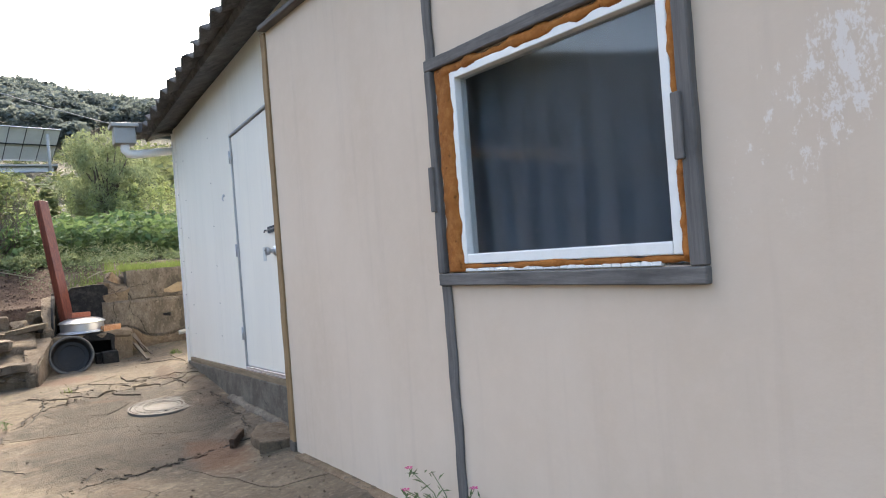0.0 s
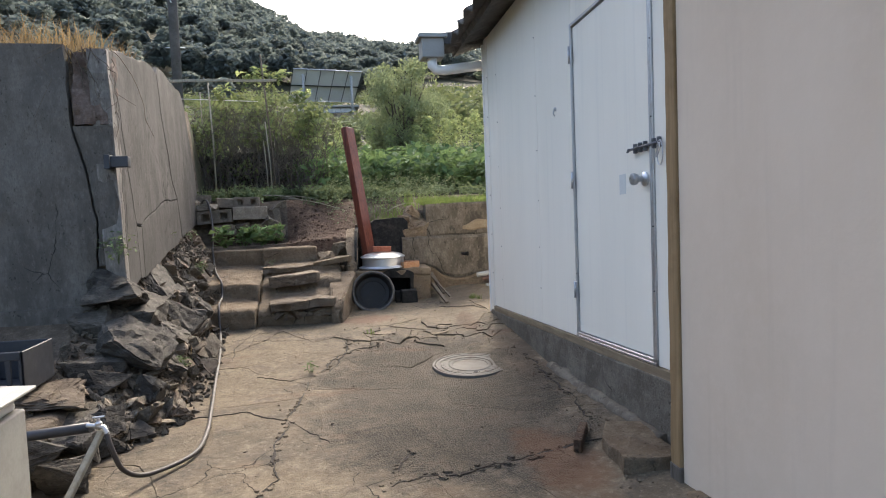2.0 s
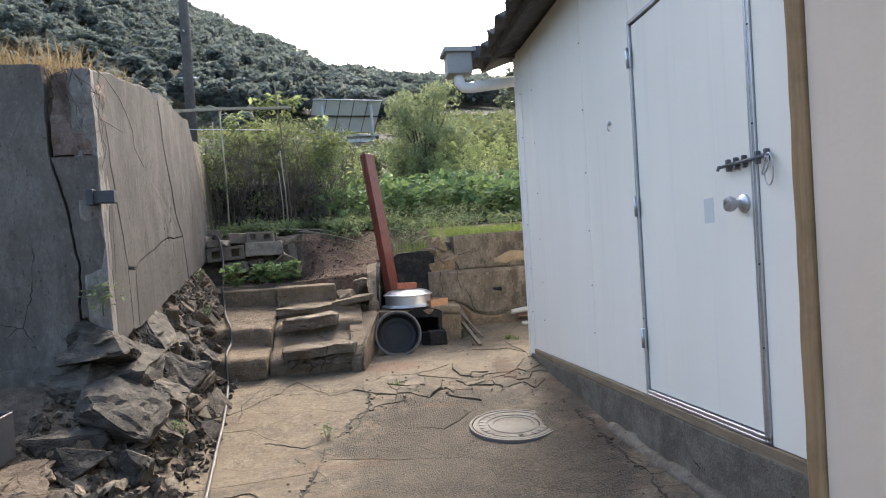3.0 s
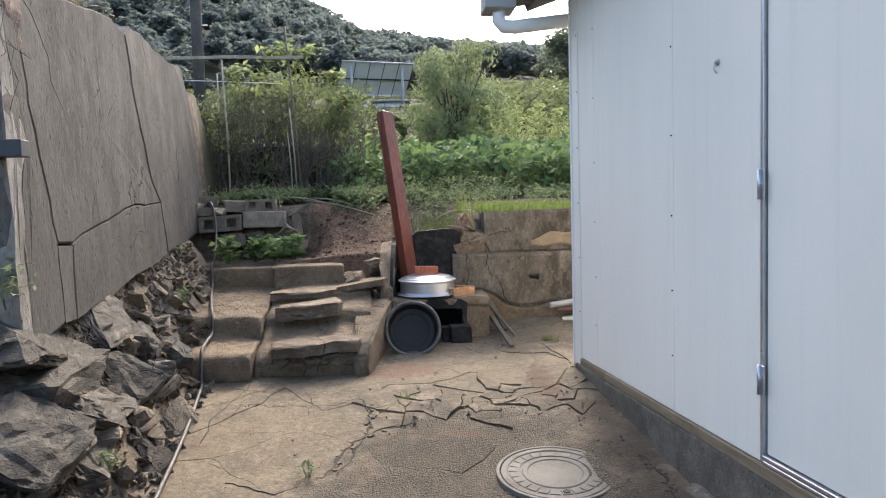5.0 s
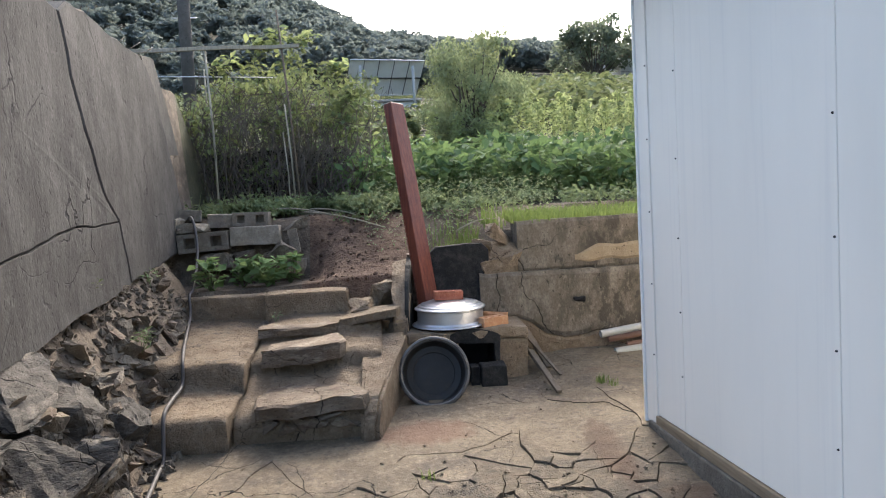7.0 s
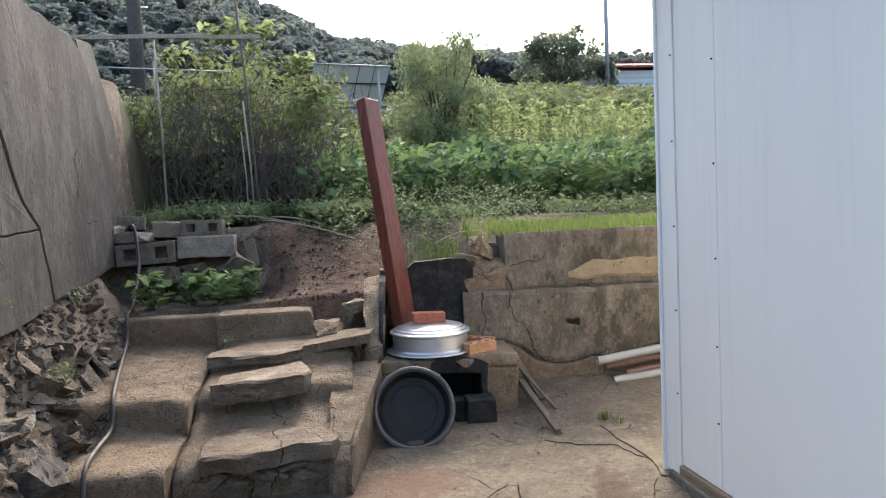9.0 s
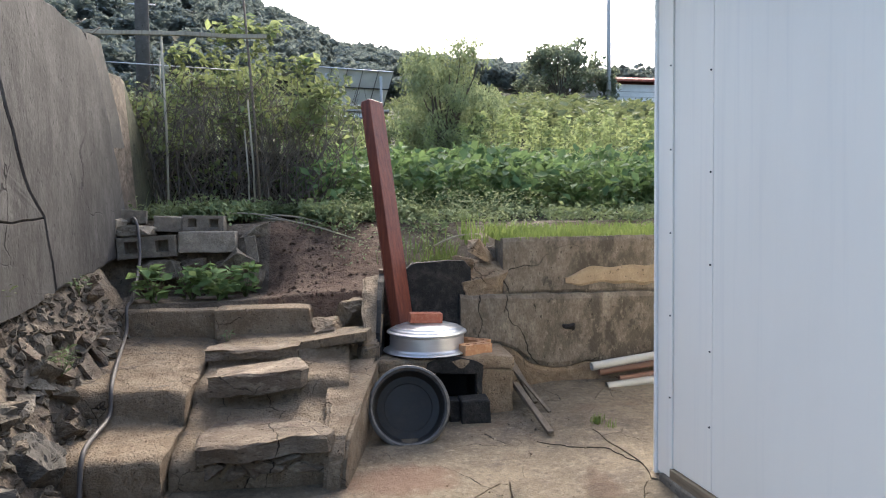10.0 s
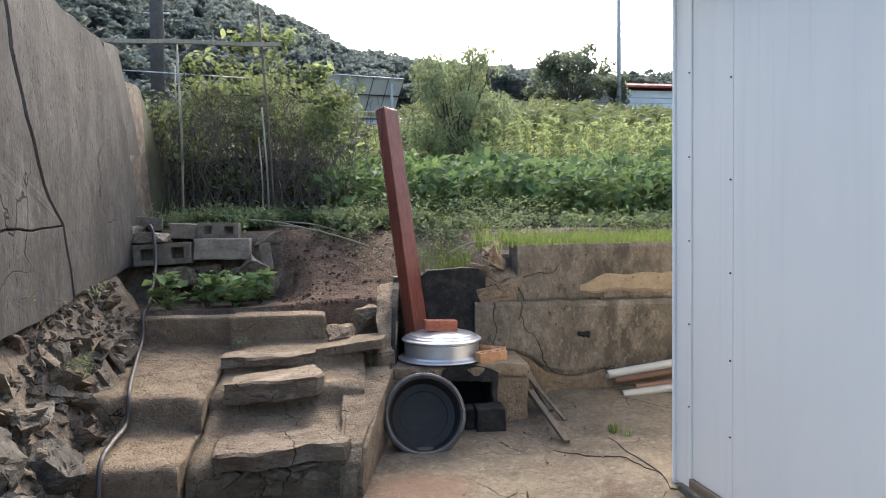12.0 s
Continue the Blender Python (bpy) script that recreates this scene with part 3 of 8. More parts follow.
def bank_z(x, y):
    foot = bank_foot(y)
    f = clamp((foot - x) / (foot + 0.95))
    return yard_z(foot, y) + (bank_top(y) - yard_z(foot, y)) * f ** 0.8


def garden_z(x, y):
    z = 1.17 + 0.5 * ease(y, 11.0 + 0.56 * (1 - ease(x, 0.1, 0.4)), 12.1 - 0.3 * (1 - ease(x, 0.1, 0.4))) if x < 1.5 else 1.5 + 0.17 * ease(y, 11.0, 12.1)
    z += 0.07 * clamp(y - 12.1, 0, 2) + 0.225 * max(0.0, y - 14.1) - 0.03 * max(0.0, y - 32)
    return z + 0.05 * noise.noise(Vector((x * 0.7, y * 0.7, 3)))

# ---- ground: one sheet to the horizon ----
RIDGE = [(-180, 9), (-60, 15), (-30, 19), (-20, 19.2), (-12, 18), (-8, 16.6), (-4, 15.0), (-1, 13.2), (1, 13.2), (4, 12.5), (8, 12.0), (12, 11.6), (19, 10.4), (32, 9.5), (60, 8), (180, 8)]


def ridge_angle(az):
    for (a, ea), (b, eb) in zip(RIDGE, RIDGE[1:]):
        if a <= az <= b:
            return ea + (eb - ea) * (az - a) / (b - a)
    return 9.0


def land_z(x, y):
    d = math.hypot(x - 0.7, y - 5.0)
    if y < 10.95 or (x > -0.95 and y < 10.98):
        near = yard_z(x, min(y, 10.9)) - 0.024
        if x < bank_foot(y) - 0.02 and y > 6.6:
            near = bank_z(max(x, -0.95), y) - 0.07
    else:
        near = garden_z(x, y)
    if x < -1.0 and y > 8.75:
        near = 2.5 + 0.09 * (y - 8.5) if y < 12.3 else max(garden_z(x, y), 2.84 - 0.9 * (y - 12.3))
    if d < 38:
        return near
    az = math.degrees(math.atan2(x - 0.7, y - 5.0))
    e = ridge_angle(az)
    base = 1.6 + d * math.tan(radians(7.6)) if y > 5 else near
    top = 1.6 + 150 * math.tan(radians(e))
    if y < 5 and abs(az) > 100:
        f = ease(d, 60, 220)
        return near + f * 25
    start = 1.6 + 42 * math.tan(radians(8.2))
    far = start + (top - start) * clamp((d - 42) / 108) ** 0.85 if d > 42 else base
    if d > 150:
        far = top - (d - 150) * 0.05
    return near + (far - near) * ease(d, 38, 46)


def axis_steps(lo, hi, step, far):
    vals = list(np.arange(lo, hi + 1e-6, step))
    d, a, b = step * 1.25, lo, hi
    out = []
    while b < far:
        a, b = a - d, b + d
        out += [a, b]
        d *= 1.16
    return sorted(vals + out)


def build_ground():
    xs, ys = axis_steps(-2.0, 4.5, 0.085, 900), axis_steps(4.5, 13.5, 0.085, 900)
    verts = [(x, y, land_z(x, y)) for y in ys for x in xs]
    n = len(xs)
    faces = [(j * n + i, j * n + i + 1, (j + 1) * n + i + 1, (j + 1) * n + i) for j in range(len(ys) - 1) for i in range(n - 1)]
    me = bpy.data.meshes.new("ground")
    me.from_pydata(verts, [], faces)
    me.materials.append(SOIL)
    me.materials.append(FIELD)
    me.materials.append(RED_SOIL)
    for f in me.polygons:
        c = f.center
        f.use_smooth = True
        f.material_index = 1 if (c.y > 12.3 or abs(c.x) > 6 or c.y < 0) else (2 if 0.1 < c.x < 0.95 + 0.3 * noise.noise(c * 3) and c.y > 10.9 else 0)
    tagged(new("ground", me), "dry brown earth and weedy garden rising to a wooded hill", "ground", kind="structure")


build_ground()

# ---- the two sheds ----
LEVEL = 0.043        # the sheds' courses climb a little towards the near end


class WallFrame:
    """Places on an upright wall: u along it, d outwards, z up; courses climb with u."""

    def __init__(self, origin, along, level=LEVEL):
        self.level = level
        self.o = Vector((*origin, 0))
        self.u = Vector((*along, 0)).normalized()
        self.out = Vector((self.u.y, -self.u.x, 0))       # away from the building

    def matrix(self):
        m = Matrix.Identity(4)
        for k, v in enumerate((self.u, -self.out, Vector((0, 0, 1)))):
            m.col[k] = (*v, 0)
        m.col[3] = (*self.o, 1)
        shear = Matrix.Identity(4)
        shear[2][0] = self.level
        return m @ shear

    def at(self, u, d, z):
        return self.matrix() @ Vector((u, -d, z))


WHITE = WallFrame((2.06, 9.43), (0, -1))
PINK = WallFrame((1.915, 5.775), (0.07, -1), 0.0)
MW, MP = WHITE.matrix(), PINK.matrix()


def bar(bm, wall, u0, u1, z0, z1, d0, d1, bevel=0.003):
    box(bm, (u0, -d1, z0), (u1, -d0, z1), bevel, wall.matrix(), 1)


def screw_mesh():
    bm = bmesh.new()
    bmesh.ops.create_cone(bm, segments=8, radius1=0.0042, radius2=0.003, depth=0.005, cap_ends=True, matrix=Matrix.Rotation(radians(-90), 4, "Y"))
    return mesh_of("screw", bm, DARK_IRON)


SCREW = screw_mesh()


def screws(parent, wall, us, zs, d):
    for u in us:
        for z in zs:
            s = new("screw", SCREW)
            s.matrix_world = Matrix.Translation(wall.at(u, d, z))
            under(s, parent)


def build_white_shed():
    z0, z1 = 0.60, 3.0                    # in the frame's own height (at u = 0)
    shed = tagged(thing("white_shed", (2.06, 9.43, 0.55), "", ""), "white steel panel shed wall with narrow joints", "wall", kind="structure")
    shed.name = "wall_white"
    gap = 0.0015
    door_u0, door_u1, door_z1 = 2.13, 3.115, 2.47
    edges = [0.13, 0.43, 1.46, door_u0]
    for k, (a, b) in enumerate(zip([0.0] + edges, edges)):
        bm = bmesh.new()
        bar(bm, WHITE, a + gap, b - gap, z0 - (0.05 if k == 0 else 0), z1, -0.05, 0.006 if k == 0 else 0.0, 0.002)
        wpart("panel", bm, PANEL, shed)
    bm = bmesh.new()
    bar(bm, WHITE, door_u0 + gap, door_u1 - gap, door_z1 + gap, z1, -0.05, 0.0, 0.002)
    wpart("panel", bm, PANEL, shed)
    bm = bmesh.new()
    bar(bm, WHITE, door_u1 + gap, 3.62, z0, z1, -0.05, 0.0, 0.002)
    wpart("panel", bm, PANEL, shed)
    # far side of the shed and the closed inside
    for name, a, b in (("side_panel", (2.07, 9.385, 0.5), (6.4, 9.425, 3.5)), ("inner_panel", (2.13, 5.0, 0.4), (2.17, 9.38, 3.1)), ("inner_panel", (6.36, 0.0, 0.4), (6.4, 9.38, 3.4))):
        bm = bmesh.new()
        box(bm, a, b)
        wpart(name, bm, PANEL, shed)
    screws(shed, WHITE, (0.115,), (0.9, 1.25, 1.6, 1.95, 2.3, 2.65), 0.008)
    screws(shed, WHITE, (0.415, 1.445), (0.85, 1.14, 1.47, 1.82, 2.2, 2.6), 0.002)
    # pale trim down the far corner
    bm = bmesh.new()
    box(bm, (2.045, 9.432, 0.5), (2.085, 9.452, 3.0), 0.003)
    wpart("corner_trim", bm, PVC_WHITE, shed)
    # sill board and concrete footing
    sill = bmesh.new()
    bar(sill, WHITE, 0.12, 3.6, z0 - 0.05, z0 - 0.003, -0.05, 0.012, 0.004)
    wpart("sill_board", sill, SILL_WOOD, shed, "stained brown timber sill under the panels")
    foot = bmesh.new()
    rough_box(foot, (0.04, -0.018, -0.1), (3.66, 0.2, z0 - 0.05), 6, 0.012, 4.0, 0.01, MW)
    wpart("footing", foot, CONCRETE, shed, "rough grey concrete footing")
    fil = bmesh.new()
    pts = [WHITE.at(u, 0.03 + 0.02 * noise.noise(Vector((u * 3, 0, 0))), 0) for u in np.arange(1.7, 3.2, 0.06)]
    tube(fil, [Vector((p.x, p.y, yard_z(p.x, p.y) - 0.005 + 0.02 * noise.noise(p * 4))) for p in pts], 0.04, 10)
    for v in fil.verts:
        v.co += noise.noise_vector(v.co * 9) * 0.03 + noise.noise_vector(v.co * 28) * 0.012
    wpart("mortar_fillet", fil, CONCRETE, shed, "lumpy mortar fillet along the footing")
    # hook on the panel
    hook = bmesh.new()
    tube(hook, [WHITE.at(1.845, 0, 2.02), WHITE.at(1.845, 0.015, 2.02), WHITE.at(1.85, 0.02, 2.0), WHITE.at(1.855, 0.012, 1.985)], 0.004, 6)
    bmesh.ops.create_uvsphere(hook, u_segments=10, v_segments=6, radius=0.012, matrix=Matrix.Translation(WHITE.at(1.845, 0.004, 2.03)))
    wpart("hook", hook, STEEL, shed)

    # the door
    door = tagged(thing("door_1", WHITE.at((door_u0 + door_u1) / 2, 0, 0.6), "closed white panel door in an aluminium frame", "door", kind="structure"))
    leaf_bm = bmesh.new()
    bar(leaf_bm, WHITE, door_u0 + 0.022, door_u1 - 0.04, z0 + 0.035, door_z1 - 0.025, -0.045, -0.004, 0.002)
    door_leaf = wpart("door_leaf", leaf_bm, PANEL, door)
    for a, b, c, d in ((door_u0, door_u0 + 0.016, z0, door_z1), (door_u1 - 0.034, door_u1 - 0.02, z0, door_z1), (door_u1 - 0.016, door_u1, z0, door_z1), (door_u0, door_u1, door_z1 - 0.018, door_z1), (door_u0, door_u1, z0, z0 + 0.012), (door_u0, door_u1, z0 + 0.016, z0 + 0.03)):
        f = bmesh.new()
        bar(f, WHITE, a, b, c, d, -0.04, 0.009, 0.002)
        wpart("door_frame", f, STEEL, door)
    for z in (0.84, 1.5, 2.24):
        h = bmesh.new()
        bar(h, WHITE, door_u0 - 0.012, door_u0 + 0.03, z, z + 0.1, 0.008, 0.014, 0.002)
        p0, p1 = WHITE.at(door_u0 + 0.008, 0.017, z), WHITE.at(door_u0 + 0.008, 0.017, z + 0.1)
        tube(h, [p0, p1], 0.007, 8)
        wpart("hinge", h, STEEL, door_leaf)
    screws(door, WHITE, (door_u1 - 0.008,), (0.95, 1.25, 1.75, 2.1), 0.01)
    knob = bmesh.new()
    mk = Matrix.Translation(WHITE.at(3.02, 0.0, 1.475)) @ Matrix.Rotation(radians(-90), 4, "Y")
    lathe(knob, [(0, -0.005), (0.034, -0.005), (0.034, 0.006), (0.026, 0.012), (0.014, 0.016), (0.014, 0.034), (0.024, 0.042), (0.029, 0.055), (0.026, 0.068), (0.012, 0.072), (0, 0.07)], mk, 24)
    wpart("door_knob", knob, STEEL, door_leaf, "polished steel knob")
    bolt = bmesh.new()
    bar(bolt, WHITE, 2.93, 3.06, 1.615, 1.635, 0.0, 0.006, 0.001)
    tube(bolt, [WHITE.at(2.9, 0.016, 1.625), WHITE.at(3.2, 0.016, 1.625)], 0.0065, 10)
    tube(bolt, [WHITE.at(2.915, 0.016, 1.625), WHITE.at(2.915, 0.03, 1.625), WHITE.at(2.915, 0.035, 1.61)], 0.006, 8)
    for u in (2.95, 3.0, 3.05, 3.13, 3.18):
        bar(bolt, WHITE, u - 0.005, u + 0.005, 1.602, 1.648, 0.0, 0.022, 0.003)
    wpart("slide_bolt", bolt, BOLT, door_leaf, "dark steel slide bolt across the door edge")
    loop = bmesh.new()
    tube(loop, [WHITE.at(3.2 + 0.025 * math.sin(a), 0.02, 1.575 + 0.055 * math.cos(a)) for a in np.linspace(0, 6.28, 18)], 0.003, 6)
    tube(loop, [WHITE.at(3.19 + 0.02 * math.sin(a * 1.3), 0.025, 1.59 + 0.03 * math.cos(a)) for a in np.linspace(0, 6.28, 14)], 0.003, 6)
    wpart("wire_loop", loop, STEEL, door_leaf, "twisted wire hanging from the bolt")
    plate = bmesh.new()
    bar(plate, WHITE, 2.74, 2.81, 1.42, 1.52, -0.004, -0.0025, 0.0)
    wpart("sticker_mark", plate, STICKER, door_leaf, "faded square sticker mark")


def build_pink_shed():
    top = 2.9
    w = tagged(thing("wall_pink", (1.92, 5.85, 0.4), "cream pink rendered shed wall with flaking paint", "wall", kind="structure"))
    wu0, wu1, wz0, wz1 = 1.565, 2.632, 1.436, 2.236           # opening for the window
    for a, b, c, d in ((-0.075, wu0, 0.1, top), (wu1, 7.5, 0.1, top), (wu0, wu1, 0.1, wz0), (wu0, wu1, wz1, top)):
        bm = bmesh.new()
        box(bm, (a, 0.0, c), (b, 0.14, d), 0.0, MP)
        wpart("render_field", bm, PLASTER, w)
    bm = bmesh.new()
    box(bm, (-0.075, 0.14, 0.2), (-0.055, 0.3, top), 0.0, MP)
    wpart("return_panel", bm, PLASTER, w)
    # low mortar skirting along the foot
    sk = bmesh.new()
    rough_box(sk, (0.02, -0.06, 0.1), (7.0, 0.05, 0.395), 7, 0.02, 5.0, 0.02, MP)
    wpart("skirting", sk, CONCRETE_TAN, w, "crumbling mortar skirting")
    # corner post
    post = bmesh.new()
    box(post, (-0.143, -0.012, 0.44), (-0.078, 0.08, top), 0.006, MP)
    bmesh.ops.subdivide_edges(post, edges=[e for e in post.edges if e.calc_length() > 0.5], cuts=40)
    for v in post.verts:
        v.co += noise.noise_vector(v.co * 7) * 0.004
    cp = tagged(part("corner_post", post, OCHRE_WOOD), "ochre-stained timber corner post at the pink wall", "post")
    burnt = bmesh.new()
    rough_box(burnt, (-0.147, -0.016, 0.33), (-0.072, 0.08, 0.45), 2, 0.006, 12.0, 0.006, MP)
    part("charred_foot", burnt, BARK, cp, "dark rotted foot of the post")

    # vertical batten below and above the window
    for c, d in ((0.36, 1.382), (2.29, top)):
        bat = bmesh.new()
        box(bat, (1.51, -0.012, c), (1.565, 0.0, d), 0.003, MP, 1)
        bmesh.ops.subdivide_edges(bat, edges=[e for e in bat.edges if e.calc_length() > 0.4], cuts=24)
        for v in bat.verts:
            v.co += noise.noise_vector(v.co * 9) * 0.0045
        tagged(part("batten", bat, GREY_WOOD), "weathered grey wooden batten on the pink wall", "batten", "battens on the pink wall")

    # window: timber surround, orange foam, white vinyl frame, dark pane
    win = tagged(thing("window_1", PINK.at((wu0 + wu1) / 2, 0, wz0), "dark window in white vinyl frame with orange foam", "window", kind="structure"))
    o = 0.052
    rails = [("surround_bottom", wu0 - o, wu1 + 0.05, wz0 - o, wz0 - 0.004, GREY_WOOD_Y), ("surround_top", wu0 - o, wu1 + 0.05, wz1 + 0.004, wz1 + 0.05, GREY_WOOD_Y),
             ("surround_side", wu0 - o, wu0 - 0.012, wz0 - 0.003, wz1 + 0.003, GREY_WOOD), ("surround_side", wu1 + 0.004, wu1 + 0.05, wz0 - 0.003, wz1 + 0.003, GREY_WOOD)]
    for name, a, b, c, d, m in rails:
        bm = bmesh.new()
        box(bm, (a, -0.026, c), (b, 0.02, d), 0.004, MP, 1)
        bmesh.ops.subdivide_edges(bm, edges=[e for e in bm.edges if e.calc_length() > 0.4], cuts=20)
        for v in bm.verts:
            v.co += noise.noise_vector(v.co * 8) * 0.003
        wpart(name, bm, m, win, "weathered grey timber")
    for u, z in ((wu0 - o - 0.008, 1.68), (wu1 - 0.012, 1.72)):
        bm = bmesh.new()
        box(bm, (u, -0.036, z), (u + 0.03, -0.02, z + 0.18), 0.003, MP, 1)
        wpart("nailed_block", bm, GREY_WOOD, win, "small grey wooden block nailed on")
    # foam beads, swelling unevenly out of the joint
    foam = [((wu0 + 0.048, wz0 + 0.0), (wu0 + 0.048, wz1 - 0.01), 0.056), ((wu1 - 0.008, wz0 + 0.02), (wu1 - 0.008, wz1 - 0.02), 0.016), ((wu0, wz0 + 0.02), (wu1, wz0 + 0.02), 0.011), ((wu0, wz1 - 0.016), (wu1, wz1 - 0.016), 0.02)]
    for k, ((ua, za), (ub, zb), r) in enumerate(foam):
        bm = bmesh.new()
        pts = [PINK.at(ua + (ub - ua) * t, 0.004, za + (zb - za) * t) for t in np.linspace(0, 1, 70)]
        tube(bm, pts, r, 12)
        for v in bm.verts:
            n = noise.noise(v.co * 11 + Vector((k * 5, 0, 0))) + 0.6 * noise.noise(v.co * 31)
            c = min(pts, key=lambda p: (p - v.co).length)
            swell = 0.32 if k == 0 else 0.9
            d = (v.co - c) * (1 + swell * n)
            v.co = c + d - PINK.out * d.dot(PINK.out) * (0.72 if k == 0 else 0.3)
        wpart("foam_bead", bm, FOAM, win, "bulging orange expanding foam", True)
    fu0, fu1, fz0, fz1 = wu0 + 0.092, wu1 - 0.02, wz0 + 0.03, wz1 - 0.026
    t = 0.031
    for a, b, c, d in ((fu0, fu0 + t, fz0, fz1), (fu1 - t, fu1, fz0, fz1), (fu0 + t, fu1 - t, fz0, fz0 + t * 1.2), (fu0 + t, fu1 - t, fz1 - t, fz1)):
        bm = bmesh.new()
        box(bm, (a, -0.012, c), (b, 0.05, d), 0.004, MP, 2)
        wpart("window_frame", bm, PVC_WHITE, win)
    # cement smears under the foam
    bm = bmesh.new()
    for u in np.arange(wu0 + 0.1, wu1 - 0.1, 0.035):
        wz = 0.012 + 0.006 * noise.noise(Vector((u * 9, 2, 0)))
        box(bm, (u, -0.01, wz0 + 0.0), (u + 0.034, 0.01, wz0 + wz), 0.002, MP, 1)
    wpart("filler_smear", bm, PVC_WHITE, win, "white filler smeared under the frame")
    bm = bmesh.new()
    box(bm, (fu0 + t - 0.004, 0.018, fz0 + t), (fu1 - t + 0.004, 0.023, fz1 - t + 0.004), 0.0, MP)
    pane = wpart("pane", bm, GLASS, win, "dark reflecting glass")
    pane.visible_shadow = False
    # dim room behind the glass: an added sheet, grey-blue for the pane's reflection
    bm = bmesh.new()
    n = 90
    vs = []
    for k in range(n + 1):
        u = fu0 - 0.05 + (fu1 - fu0 + 0.1) * k / n
        off = 0.11 + 0.005 * math.sin(k * 0.55) + 0.008 * noise.noise(Vector((k * 0.12, 0, 0)))
        vs.append([bm.verts.new(MP @ Vector((u, off, z))) for z in (fz0 - 0.05, fz1 + 0.22)])
    for a, b in zip(vs, vs[1:]):
        bm.faces.new((a[0], b[0], b[1], a[1])).smooth = True
    bmesh.ops.solidify(bm, geom=bm.faces[:], thickness=0.002)
    tagged(part("curtain", bm, PANE_GREY), "added grey sheet behind the window, tinted like the pane's reflection", "curtain")
    bm = bmesh.new()
    box(bm, (0.05, 0.35, 0.2), (7.4, 0.38, top), 0.0, MP)
    wpart("inner_lining", bm, PANE_GREY, w)

    # soffit and eave above the pink wall
    bm = bmesh.new()
    box(bm, (-0.08, -0.05, top), (7.6, 0.5, top + 0.03), 0.004, MP, 1)
    wpart("eave_board", bm, GREY_WOOD_Y, w, "grey timber eave board")


def build_roof():
    roof = tagged(thing("roof", (2.06, 9.4, 3.05), "grey cement tile roof with broken edge tiles", "roof", kind="structure"))
    rnd = random.Random(5)
    slope = math.atan(0.36)
    bm = bmesh.new()
    m = MW @ Matrix.Translation((-0.35, 0.0, 3.03)) @ Matrix.Rotation(slope, 4, "X")
    box(bm, (0.0, -0.22, 0.0), (9.8, 4.6, 0.05), 0.0, m)
    wpart("roof_deck", bm, ROOF_TILE, roof)
    tile = bmesh.new()
    n = 9
    rows = []
    for k in range(n):
        x = 0.3 * k / (n - 1)
        z = 0.03 * math.cos(k / (n - 1) * 2 * math.pi)
        rows.append([tile.verts.new((x, -0.02, z)), tile.verts.new((x, 0.36, z + 0.012)), tile.verts.new((x, -0.02, z - 0.018)), tile.verts.new((x, 0.36, z - 0.006))])
    for a, b in zip(rows, rows[1:]):
        tile.faces.new((a[0], b[0], b[1], a[1])).smooth = True
        tile.faces.new((a[2], b[2], b[3], a[3])).smooth = True
        tile.faces.new((a[0], b[0], b[2], a[2]))
    me = mesh_of("tile", tile, ROOF_TILE)
    for row in range(6):
        for col in range(33):
            ob = new("tile", me)
            tilt = Matrix.Rotation(radians(rnd.uniform(-3, 3) - (14 if row == 0 and col in (0, 1, 5) else 0)), 4, "X")
            mm = m @ Matrix.Translation((-0.06 + col * 0.298, -0.3 + row * 0.33 + rnd.uniform(-0.02, 0.02), 0.085)) @ tilt
            loc, rot, _ = mm.decompose()
            ob.matrix_world = Matrix.LocRotScale(loc, rot, None)
            under(ob, roof)
    # gutter box and pipe at the far corner
    g = tagged(thing("downpipe", (1.6, 9.5, 2.8), "pale grey gutter hopper with a white pipe", "gutter"))
    bm = bmesh.new()
    rough_box(bm, (1.5, 9.42, 2.86), (1.70, 9.62, 3.06), 1, 0.004, 5.0, 0.008)
    box(bm, (1.47, 9.39, 3.03), (1.73, 9.65, 3.07), 0.006)
    wpart("hopper", bm, PVC_GREY, g)
    bm = bmesh.new()
    tube(bm, [(1.6, 9.5, 2.88), (1.6, 9.5, 2.8), (1.63, 9.5, 2.765), (1.7, 9.5, 2.76), (2.2, 9.5, 2.82)], 0.045, 14)
    wpart("pipe", bm, PVC_WHITE, g)
    gut = bmesh.new()
    box(gut, (1.7, 9.4, 2.97), (2.6, 9.5, 3.08), 0.01)
    wpart("gutter_run", gut, ROOF_TILE, g)


build_white_shed()
build_pink_shed()
build_roof()

